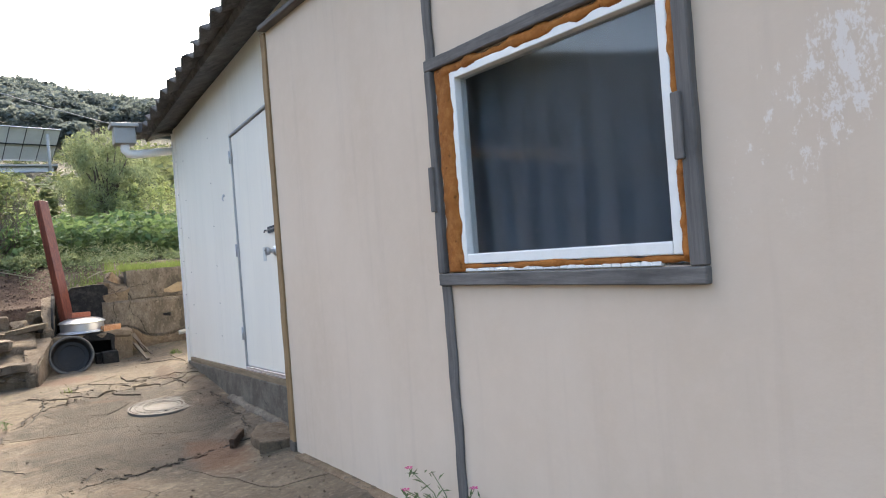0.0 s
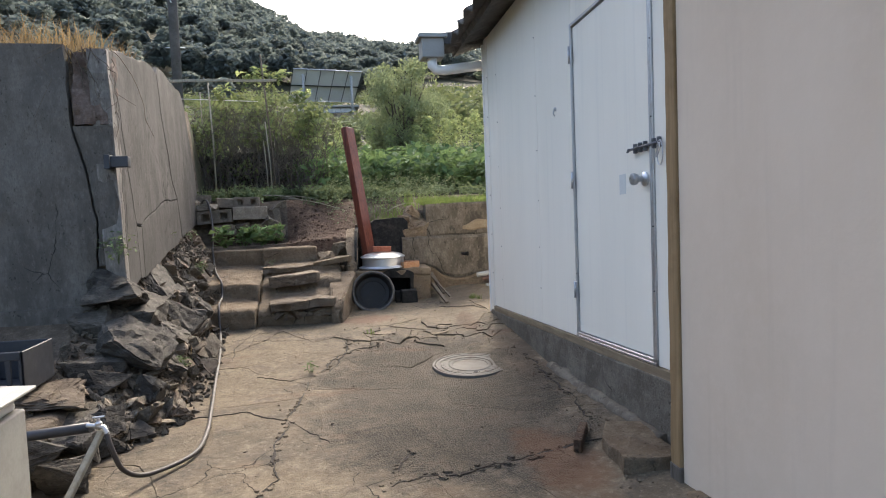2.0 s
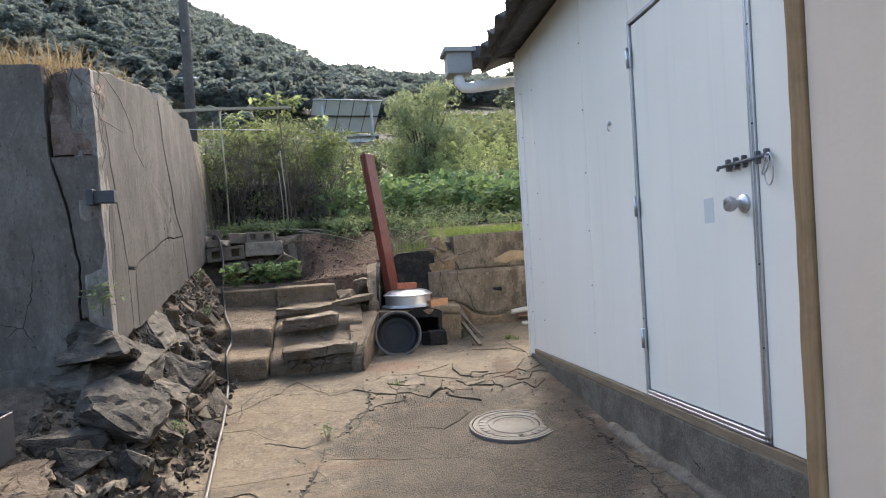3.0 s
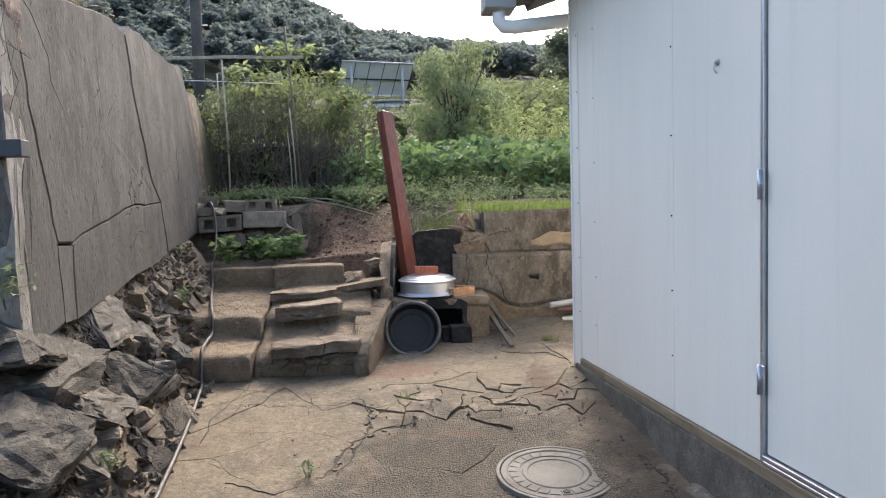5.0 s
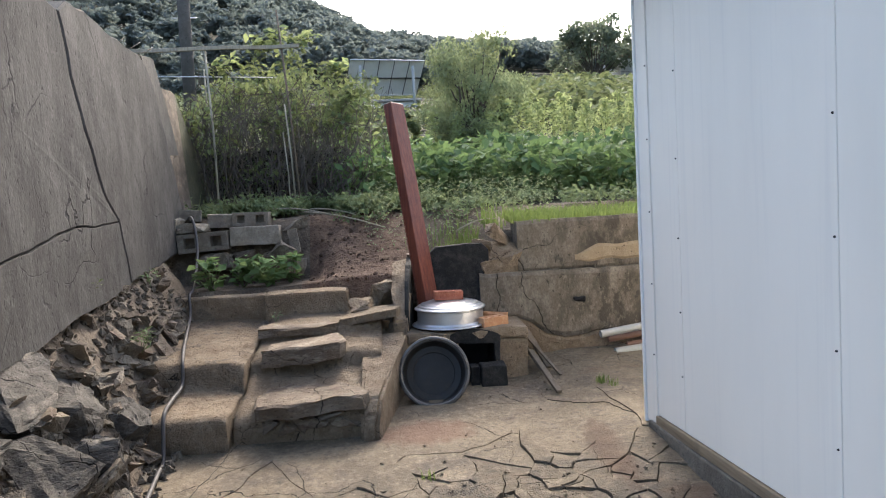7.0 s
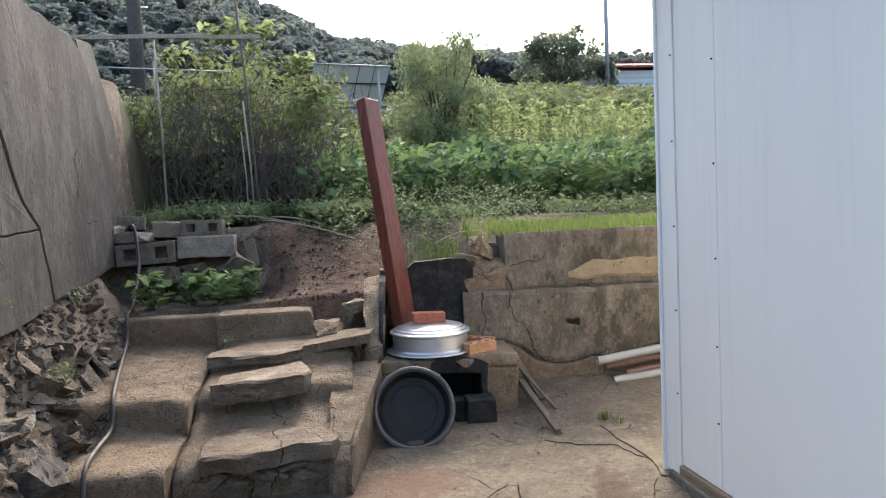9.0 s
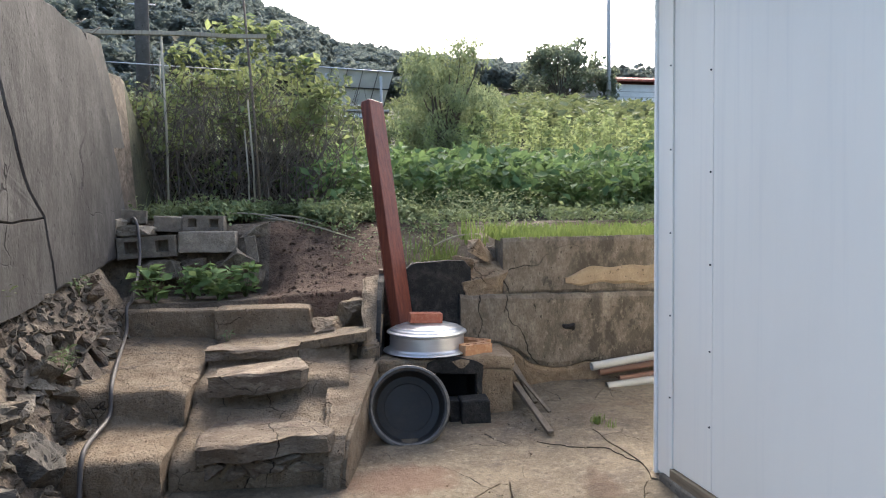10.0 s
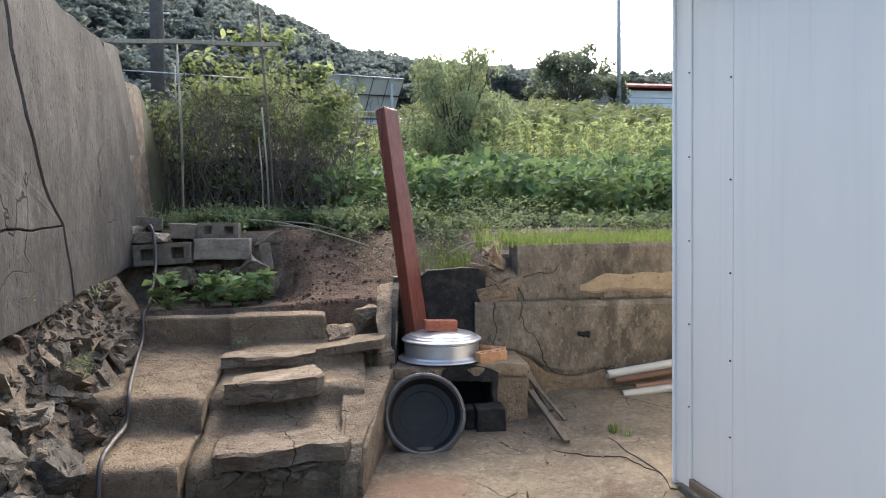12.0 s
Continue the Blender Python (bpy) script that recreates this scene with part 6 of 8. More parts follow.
def build_bean_rows():
    rs = np.random.RandomState(7)
    mesh_kinds = []
    for k in range(7):
        pts = bean_plant_points(0, 0, 0, 0.78, rs, 150)
        mesh_kinds.append(leaves_mesh("leaves", pts, rs.uniform(0.09, 0.21, len(pts)), LEAF_BEAN, droop=0.35, slim=0.62, seed=20 + k))
    stem = bmesh.new()
    for k in range(4):
        a = k * 1.6
        tube(stem, [(0, 0, 0), (0.05 * math.cos(a), 0.05 * math.sin(a), 0.3), (0.16 * math.cos(a), 0.16 * math.sin(a), 0.7)], 0.008, 5, 0.003)
    stem_me = mesh_of("stems", stem, LEAF_WEED)
    for j, y in enumerate(np.arange(12.95, 15.4, 0.42)):
        for x in np.arange(0.5 - 0.1 * j, 5.6, 0.34):
            px, py = x + rs.uniform(-0.12, 0.12), y + rs.uniform(-0.12, 0.12)
            s = rs.uniform(0.62, 0.86) * (0.85 if px < 1.4 and j < 2 else 1.0)
            e = thing("bean_plant", (px, py, garden_z(px, py) - 0.02), "leafy green bean plant in the garden row", "plant", "bean rows")
            for name, me in (("leaves", mesh_kinds[rs.randint(7)]), ("stem", stem_me)):
                o = new(name, me)
                o.parent = e
                o.rotation_euler = (0, 0, rs.uniform(0, 6.28))
                o.scale = (s, s, s * rs.uniform(0.9, 1.15))
    # taller pale plants behind
    kinds = []
    for k in range(4):
        pts = []
        for _ in range(230):
            t = rs.uniform(0.1, 1.0) ** 0.8
            a, r = rs.uniform(0, 6.283), rs.uniform(0.04, 0.34) * (1.15 - 0.85 * t)
            pts.append((math.cos(a) * r, math.sin(a) * r, 1.25 * t))
        kinds.append(leaves_mesh("leaves", pts, rs.uniform(0.05, 0.13, len(pts)), LEAF_TALL, droop=0.15, slim=0.5, seed=40 + k, upright=0.5))
    st = bmesh.new()
    tube(st, [(0, 0, 0), (0.02, 0, 0.6), (0, 0.02, 1.2)], 0.01, 5, 0.003)
    st_me = mesh_of("stems", st, LEAF_WEED)
    for y in np.arange(15.5, 18.2, 0.5):
        for x in np.arange(2.3 if y < 16.5 else 1.0, 7.2, 0.42):
            px, py = x + rs.uniform(-0.15, 0.15), y + rs.uniform(-0.15, 0.15)
            e = thing("tall_herb", (px, py, garden_z(px, py) - 0.02), "tall yellow-green herb behind the bean rows", "plant", "tall herbs")
            s = rs.uniform(0.55, 0.85) * (0.85 if px < 2.6 else 1)
            for name, me in (("leaves", kinds[rs.randint(4)]), ("stem", st_me)):
                o = new(name, me)
                o.parent = e
                o.rotation_euler = (0, 0, rs.uniform(0, 6.28))
                o.scale = (s, s, s)


def limb(bm, a, b, r0, r1, rs, bends=4):
    a, b = Vector(a), Vector(b)
    pts = [a.lerp(b, t) + Vector(rs.normal(0, 0.03, 3)) * (a - b).length * (0 if t in (0, 1) else 1) for t in np.linspace(0, 1, bends + 2)]
    tube(bm, pts, r0, 7, r1)
    return pts


def build_tree(name, at, height, spread, mat, label, leaves, size, rs, droop=0.9, slim=0.28, clumps=26, low=0.25, category="tree", bark=None):
    e = thing(name, at, label, category)
    trunk = bmesh.new()
    fork = Vector((0.05 * height * rs.uniform(-1, 1), 0, height * 0.22))
    limb(trunk, (0, 0, -0.1), fork, height * 0.028, height * 0.02, rs, 2)
    pts, sizes = [], []
    for k in range(clumps):
        a = 6.283 * k / clumps * 2.4 + rs.uniform(-0.4, 0.4)
        t = rs.uniform(low, 1.0)
        r = spread * math.sqrt(max(0.05, 1 - ((t - 0.5) / 0.56) ** 2)) * rs.uniform(0.35, 1.0)
        tip = Vector((math.cos(a) * r, math.sin(a) * r, height * t))
        if k % 2 == 0:
            limb(trunk, fork, tip, height * 0.011, height * 0.003, rs, 3)
        cr = height * 0.13 * rs.uniform(0.6, 1.35)
        p = clump_points(leaves // clumps, tip, (cr, cr, cr * 0.85), rs, 0.25)
        pts.append(p)
    pts = np.concatenate(pts)
    part("trunk", trunk, bark or BARK, e)
    o = new("crown", leaves_mesh("crown", pts, rs.uniform(size * 0.6, size * 1.3, len(pts)), mat, droop=droop, slim=slim, seed=rs.randint(9999)))
    o.parent = e
    return e


def build_thicket():
    """Vine thicket on a frame of poles beside the wall."""
    rs = np.random.RandomState(12)
    frame_ = thing("trellis", (-0.5, 12.65, 1.7), "thin pole frame with a wooden crossbar for vines", "frame")
    poles = [((-0.815, 12.6, 1.66), (-0.845, 12.6, 3.31), 0.015), ((-0.045, 12.6, 1.64), (-0.165, 12.6, 3.62), 0.016), ((-0.1, 12.64, 1.66), (-0.15, 12.64, 2.75), 0.012), ((-0.16, 12.7, 1.68), (-0.19, 12.7, 2.5), 0.01), ((-1.1, 13.5, 1.7), (-1.1, 13.5, 3.3), 0.013)]
    for a, b, r in poles:
        bm = bmesh.new()
        tube(bm, [a, Vector(a).lerp(Vector(b), 0.5) + Vector((0.012, 0, 0)), b], r * 0.75, 8, r * 0.6)
        wpart("pole", bm, BAMBOO if r != 0.016 else OLD_STICK, frame_)
    bm = bmesh.new()
    box(bm, (-1.55, 12.57, 3.265), (0.03, 12.595, 3.3), 0.004)
    bmesh.ops.subdivide_edges(bm, edges=[x for x in bm.edges if x.calc_length() > 0.5], cuts=12)
    for v in bm.verts:
        v.co.z += 0.012 * noise.noise(Vector((v.co.x * 2, 0, 0)))
    wpart("crossbar", bm, BAMBOO, frame_, "pale wooden crossbar")
    bm = bmesh.new()
    tube(bm, [(-1.5, 12.9, 3.115), (-0.8, 12.9, 3.085), (-0.25, 12.9, 3.06)], 0.005, 6)
    wpart("wire", bm, STEEL, frame_)
    # stems
    e = thing("vine_thicket", (-0.4, 13.3, 1.7), "dark tangled vine thicket with green leafy top", "shrub")
    bm = bmesh.new()
    for k in range(420):
        x, y = rs.uniform(-1.5, 0.5), rs.uniform(12.75, 14.2)
        z = garden_z(x, y)
        p, pts = Vector((x, y, z)), []
        for _ in range(6):
            pts.append(p.copy())
            p = p + Vector((rs.normal(0, 0.11), rs.normal(0, 0.11), rs.uniform(0.12, 0.34)))
        tube(bm, pts, rs.uniform(0.003, 0.009), 4, 0.002, False)
    for k in range(210):
        p, pts = Vector((rs.uniform(-1.4, 0.5), rs.uniform(12.75, 13.6), rs.uniform(1.9, 3.0))), []
        for _ in range(5):
            pts.append(p.copy())
            p = p + Vector((rs.normal(0, 0.13), rs.normal(0, 0.1), rs.normal(-0.06, 0.1)))
        tube(bm, pts, 0.004, 4, 0.002, False)
    wpart("tangle", bm, BARK, e)
    pts = []
    for k in range(85):
        x, y = rs.uniform(-1.5, 0.6), rs.uniform(12.75, 14.6)
        z = garden_z(x, y) + rs.uniform(0.22, 1.0) ** 0.45 * (1.5 - 0.3 * abs(x + 0.2))
        pts.append(clump_points(75, (x, y, z), (0.22, 0.22, 0.16), rs, 0.2))
    for x, y, z in ((-0.35, 12.7, 3.3), (-0.2, 12.75, 3.38), (0.05, 12.7, 3.36), (-0.75, 12.8, 3.15), (0.3, 12.9, 3.1), (-0.05, 12.8, 3.2), (0.45, 13.0, 2.9), (-0.45, 12.75, 3.12)):
        pts.append(clump_points(46, (x, y, z), (0.17, 0.15, 0.12), rs, 0.1))
    for k in range(14):
        x, y = rs.uniform(-1.5, 0.6), rs.uniform(12.9, 14.4)
        pts.append(clump_points(60, (x, y, garden_z(x, y) + rs.uniform(0.08, 0.6)), (0.24, 0.2, 0.16), rs, 0.2))
    pts = np.concatenate(pts)
    o = under(new("leaves", leaves_mesh("leaves", pts, rs.uniform(0.035, 0.1, len(pts)), LEAF_VINE, droop=0.5, slim=0.55, seed=3)), e)
    tops = np.concatenate([clump_points(24, c, (0.16, 0.14, 0.1), rs, 0.1) for c in ((-0.35, 12.66, 3.34), (-0.2, 12.7, 3.42), (0.1, 12.66, 3.36), (0.35, 12.85, 3.14), (-0.7, 12.75, 3.18), (0.5, 12.9, 2.8), (0.55, 12.95, 2.5))])
    under(new("young_leaves", leaves_mesh("young_leaves", tops, rs.uniform(0.06, 0.12, len(tops)), LEAF_TALL, droop=0.3, slim=0.6, seed=5)), e)
    # added dark block behind it, so the gaps between the vines stay dark
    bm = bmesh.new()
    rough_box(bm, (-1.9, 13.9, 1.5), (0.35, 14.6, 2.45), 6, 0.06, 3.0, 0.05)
    tagged(part("mud_wall", bm, FIELD), "dark rough block added behind the vines", "wall", kind="structure")


def build_ground_cover():
    rs = np.random.RandomState(15)

    def scatter(n, x0, x1, y0, y1, lift=0.02, keep=None):
        out = []
        while len(out) < n:
            x, y = rs.uniform(x0, x1), rs.uniform(y0, y1)
            if keep and not keep(x, y):
                continue
            out.append((x, y, garden_z(x, y) + lift + abs(rs.normal(0, 0.05))))
        return out

    band_ = lambda x, y: noise.noise(Vector((x * 2.6, y * 2.6, 9))) > -0.05 and not (0.1 < x < 0.7 and y < 11.7)
    pts = scatter(9000, -1.1, 4.8, 11.75, 13.2, 0.03, band_) + scatter(6000, -0.6, 1.3, 11.95, 12.9, 0.05, band_)
    tagged(new("weeds", leaves_mesh("weeds", pts, rs.uniform(0.025, 0.075, len(pts)), LEAF_WEED, droop=0.0, slim=0.5, seed=8, upright=0.6)), "low green weeds covering the garden edge", "weeds", kind="stuff")
    pts = scatter(800, -0.9, 1.6, 11.9, 12.9, 0.0, band_)
    tagged(new("weed_grass", blades_mesh("weed_grass", pts, rs.uniform(0.06, 0.17, len(pts)), LEAF_WEED, 0.003, 0.8, 4)), "thin weed grass at the garden edge", "grass", kind="stuff")
    pts = [p for p in scatter(2600, 0.6, 2.2, 11.3, 12.7)]
    tagged(new("grey_herb", leaves_mesh("grey_herb", [(x, y, z + rs.uniform(0, 0.22)) for x, y, z in pts], rs.uniform(0.015, 0.04, len(pts)), LEAF_PEACH, droop=0.2, slim=0.4, seed=9)), "low grey-green herbs with tiny flowers", "weeds", kind="stuff")
    # bright lawn strip on the retaining wall
    roots = [(x, y, 1.545 + 0.08 * (y - 10.9)) for x, y in zip(rs.uniform(1.66, 3.6, 4200), rs.uniform(10.86, 11.5, 4200))]
    tagged(new("lawn_strip", blades_mesh("lawn_strip", roots, rs.uniform(0.03, 0.1, len(roots)), LEAF_GRASS, 0.0035, 0.6, 6)), "bright green grass strip on the retaining wall", "grass", kind="stuff")
    roots = [(x, y, garden_z(x, y)) for x, y in zip(rs.normal(1.38, 0.14, 500), rs.normal(11.35, 0.14, 500))]
    tagged(new("grass_tuft", blades_mesh("grass_tuft", roots, rs.uniform(0.06, 0.2, len(roots)), LEAF_GRASS, 0.004, 0.7, 7)), "bright grass tuft above the hearth", "grass", kind="stuff")
    # dry grass on top of the left wall
    roots = [(x, y, 2.56 + 0.09 * (y - 8.5)) for x, y in zip(rs.uniform(-4.4, -0.9, 6500), rs.uniform(8.15, 9.5, 6500))]
    tagged(new("dry_grass", blades_mesh("dry_grass", roots, rs.uniform(0.08, 0.34, len(roots)), LEAF_DRY, 0.004, 0.8, 8)), "dry straw-coloured grass on top of the wall", "grass", kind="stuff")
    bm = bmesh.new()
    for k in range(60):
        x, y = rs.uniform(-3.5, -1.0), rs.uniform(8.7, 10.5)
        p, pts = Vector((x, y, 2.55)), []
        for _ in range(5):
            pts.append(p.copy())
            p = p + Vector((rs.normal(0, 0.05), rs.normal(0, 0.05), rs.uniform(0.06, 0.16)))
        tube(bm, pts, 0.003, 4, 0.0012, False)
    for k in range(26):
        p, pts = Vector((rs.uniform(-1.06, -0.71), 8.12 + rs.uniform(-0.05, 0.2), 2.62)), []
        for _ in range(7):
            pts.append(p.copy())
            p = p + Vector((rs.normal(0.01, 0.04), rs.normal(-0.01, 0.02), rs.uniform(-0.13, -0.03)))
        tube(bm, pts, 0.003, 4, 0.0012, False)
    for k in range(5):
        p, pts = Vector((-1.16 - 0.03 * k, 9.7 + 0.5 * k, 2.86 + 0.05 * k)), []
        for s in range(8):
            pts.append(p + Vector((0.12 * math.sin(s * 0.9 + k), 0.1 * s, 0.1 * math.sin(s * 0.75 + k) + 0.05)))
        tube(bm, pts, 0.004, 4, 0.002, False)
    tagged(part("dry_vines", bm, OLD_STICK), "dry bare vine stems over the wall top", "vines", kind="stuff")
    # straw on the terrace
    roots = [(x, y, 0.585) for x, y in zip(rs.normal(-1.25, 0.25, 700), rs.normal(7.95, 0.18, 700))]
    tagged(new("straw", blades_mesh("straw", roots, rs.uniform(0.03, 0.09, len(roots)), LEAF_DRY, 0.002, 3.0, 19)), "scattered dry straw on the terrace", "straw", kind="stuff")
    # nettle patch behind the kerb
    for k, (x, y, r, n) in enumerate(((-0.15, 11.2, 0.19, 150), (-0.55, 11.13, 0.14, 80), (-0.34, 11.28, 0.12, 50), (0.0, 11.32, 0.12, 50))):
        p = clump_points(n, (0, 0, 0.12), (r, r * 0.8, 0.13), rs, 0.3)
        e = thing("leafy_weed", (x, y, 1.17), "bushy green broad-leaved weed behind the kerb", "plant", "kerb weeds")
        o = new("leaves", leaves_mesh("leaves", p, rs.uniform(0.05, 0.11, n), LEAF_KERB, droop=0.2, slim=0.6, seed=60 + k))
        o.parent = e
        st = bmesh.new()
        for q in range(5):
            tube(st, [(0, 0, -0.02), (rs.uniform(-0.1, 0.1), rs.uniform(-0.1, 0.1), 0.2)], 0.004, 4, 0.002)
        part("stem", st, LEAF_WEED, e)
    # small sprouts in the bank and the yard
    for k, (x, y, z, r, n, lab) in enumerate(((-0.74, 8.02, 1.26, 0.13, 90, "pale green weed rooted in the wall corner"), (-0.42, 8.1, 0.5, 0.07, 60, "small green weed at the foot of the bank"), (-0.84, 9.9, 1.32, 0.07, 24, "small yellow-green sprout under the wall"), (-0.78, 10.6, 1.3, 0.07, 30, "small green sprout on the bank"), (-0.6, 9.9, 1.0, 0.08, 50, "small green weed among the stones"), (0.42, 8.2, 0.38, 0.06, 26, "small weed growing from a crack"), (-0.02, 10.75, 0.97, 0.05, 14, "small weed beside the steps"))):
        e = thing("weed", (x, y, z), lab, "plant", "small weeds")
        p = clump_points(n, (0, 0, r * 0.7), (r, r, r * 0.8), rs, 0.2)
        o = new("leaves", leaves_mesh("leaves", p, rs.uniform(0.02, 0.05, n), LEAF_WEED, droop=-0.1, slim=0.4, seed=80 + k))
        o.parent = e
        st = bmesh.new()
        for q in range(4):
            tube(st, [(0, 0, -0.03), (rs.uniform(-r, r) * 0.6, rs.uniform(-r, r) * 0.6, r)], 0.002, 4, 0.001)
        part("stem", st, LEAF_WEED, e)
    for k, (x, y, n) in enumerate(((2.02, 10.05, 60), (2.06, 9.98, 20), (0.9, 9.1, 16))):
        roots = [(rs.normal(0, 0.018), rs.normal(0, 0.018), 0) for _ in range(n)]
        ob = tagged(new("grass_sprig", blades_mesh("grass_sprig", roots, rs.uniform(0.02, 0.065, n), LEAF_GRASS, 0.002, 0.5, 30 + k)), "tiny grass sprig in a crack of the concrete", "grass", "grass sprigs")
        ob.location = (x, y, yard_z(x, y) - 0.003)


def build_flower():
    """Flowering plant against the pink wall."""
    rs = np.random.RandomState(31)
    base = PINK.at(1.66, 0.12, 0)
    e = thing("pink_flowering_plant", (base.x, base.y, yard_z(base.x, base.y)), "slender green plant with small pink flowers by the wall", "plant")
    bm = bmesh.new()
    pts, tips = [], []
    for k in range(16):
        a = rs.uniform(0, 6.28)
        tip = Vector((math.cos(a) * 0.12 - 0.04, math.sin(a) * 0.26, rs.uniform(0.12, 0.27)))
        tube(bm, [(0, 0, -0.02), tip * 0.5 + Vector((0, 0, 0.06)), tip], 0.003, 5, 0.0015)
        tips.append(tip)
        for t in np.linspace(0.25, 1, 13):
            pts.append(tip * t + Vector((0, 0, 0.05 * (1 - t))) + Vector(rs.normal(0, 0.012, 3)))
    part("stem", bm, LEAF_WEED, e)
    o = new("leaves", leaves_mesh("leaves", pts, rs.uniform(0.03, 0.06, len(pts)), LEAF_WEED, droop=-0.5, slim=0.22, seed=33))
    o.parent = e
    for tip in tips[:5]:
        f = bmesh.new()
        for k in range(5):
            a = k * 1.2566
            c = [f.verts.new(tip + Vector(p)) for p in ((0, 0, 0), (0.014 * math.cos(a - 0.5), 0.014 * math.sin(a - 0.5), 0.006), (0.02 * math.cos(a), 0.02 * math.sin(a), 0.004), (0.014 * math.cos(a + 0.5), 0.014 * math.sin(a + 0.5), 0.006))]
            f.faces.new(c)
        part("flower", f, PETAL, e, "small pink flower")


def build_far_woods():
    rs = np.random.RandomState(44)
    pts, sizes = [], []
    n = 0
    while n < 3400:
        az = rs.uniform(-46, 40)
        d = 39 + 116 * rs.uniform(0, 1) ** 0.9
        if az > 6 and d < 62 or -8 < az < 6 and d < 48:
            continue
        x, y = 0.7 + d * math.sin(radians(az)), 5 + d * math.cos(radians(az))
        z = land_z(x, y)
        h = rs.uniform(0.6, 1.0) * (1.6 + d * 0.021)
        r = h * rs.uniform(0.35, 0.5)
        for q in range(5):
            c = (x + rs.normal(0, r * 0.4), y + rs.normal(0, r * 0.4), z + h * rs.uniform(0.35, 0.9))
            pts.append(clump_points(52, c, (r * 0.6, r * 0.6, h * 0.22), rs, 0.6))
            sizes.append(np.full(52, 0.22 + d * 0.0030))
        n += 1
    pts, sizes = np.concatenate(pts), np.concatenate(sizes)
    tagged(new("far_woods", leaves_mesh("far_woods", pts, sizes * rs.uniform(0.7, 1.5, len(sizes)), LEAF_HAZED_WOODS, droop=0.3, slim=0.8, seed=71)), "green wooded hillside behind the garden, distance haze in its leaf colour", "woods", kind="stuff")
    # scrub between the garden and the wood
    pts = []
    for k in range(420):
        x, y = rs.uniform(-14, 24), rs.uniform(19, 48)
        if -3 < x < 6 and y < 33:
            continue
        z = land_z(x, y)
        pts.append(clump_points(60, (x, y, z + 0.2), (rs.uniform(0.5, 1.2), rs.uniform(0.5, 1.2), rs.uniform(0.3, 0.6)), rs, 0.5))
    for k in range(230):
        x, y = rs.uniform(3.5, 10.5), rs.uniform(20, 40)
        pts.append(clump_points(60, (x, y, land_z(x, y) + 0.35), (rs.uniform(0.6, 1.2), 0.7, rs.uniform(0.4, 0.75)), rs, 0.5))
    for k in range(46):
        x, y = rs.uniform(-2.2, 3.6), rs.uniform(18.5, 27.5)
        pts.append(clump_points(60, (x, y, garden_z(x, y) + 0.1), (0.6, 0.5, 0.3), rs, 0.5))
    pts = np.concatenate(pts)
    tagged(new("scrub", leaves_mesh("scrub", pts, rs.uniform(0.14, 0.34, len(pts)), LEAF_DARK, droop=0.2, slim=0.6, seed=72)), "green scrub on the slope above the garden", "scrub", kind="stuff")


build_bean_rows()
rs_tree = np.random.RandomState(51)
build_tree("peach_tree", (2.3, 17.4, garden_z(2.3, 17.4)), 1.95, 0.95, LEAF_PEACH, "leafy fruit tree with long drooping leaves", 15000, 0.085, rs_tree, 0.8, 0.34, 95, 0.03)
build_tree("fruit_bush", (0.85, 16.6, garden_z(0.85, 16.6)), 0.75, 0.7, LEAF_DARK, "dark green fruit bush in the garden", 1800, 0.1, rs_tree, 0.4, 0.5, 20, 0.15, "bush")
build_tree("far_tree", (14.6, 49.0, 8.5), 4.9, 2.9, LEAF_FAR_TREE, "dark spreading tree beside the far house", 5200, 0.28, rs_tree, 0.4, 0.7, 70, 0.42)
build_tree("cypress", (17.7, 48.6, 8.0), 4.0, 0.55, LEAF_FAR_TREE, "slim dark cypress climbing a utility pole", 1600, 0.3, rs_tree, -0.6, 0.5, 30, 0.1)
build_thicket()
build_ground_cover()
build_flower()
build_far_woods()

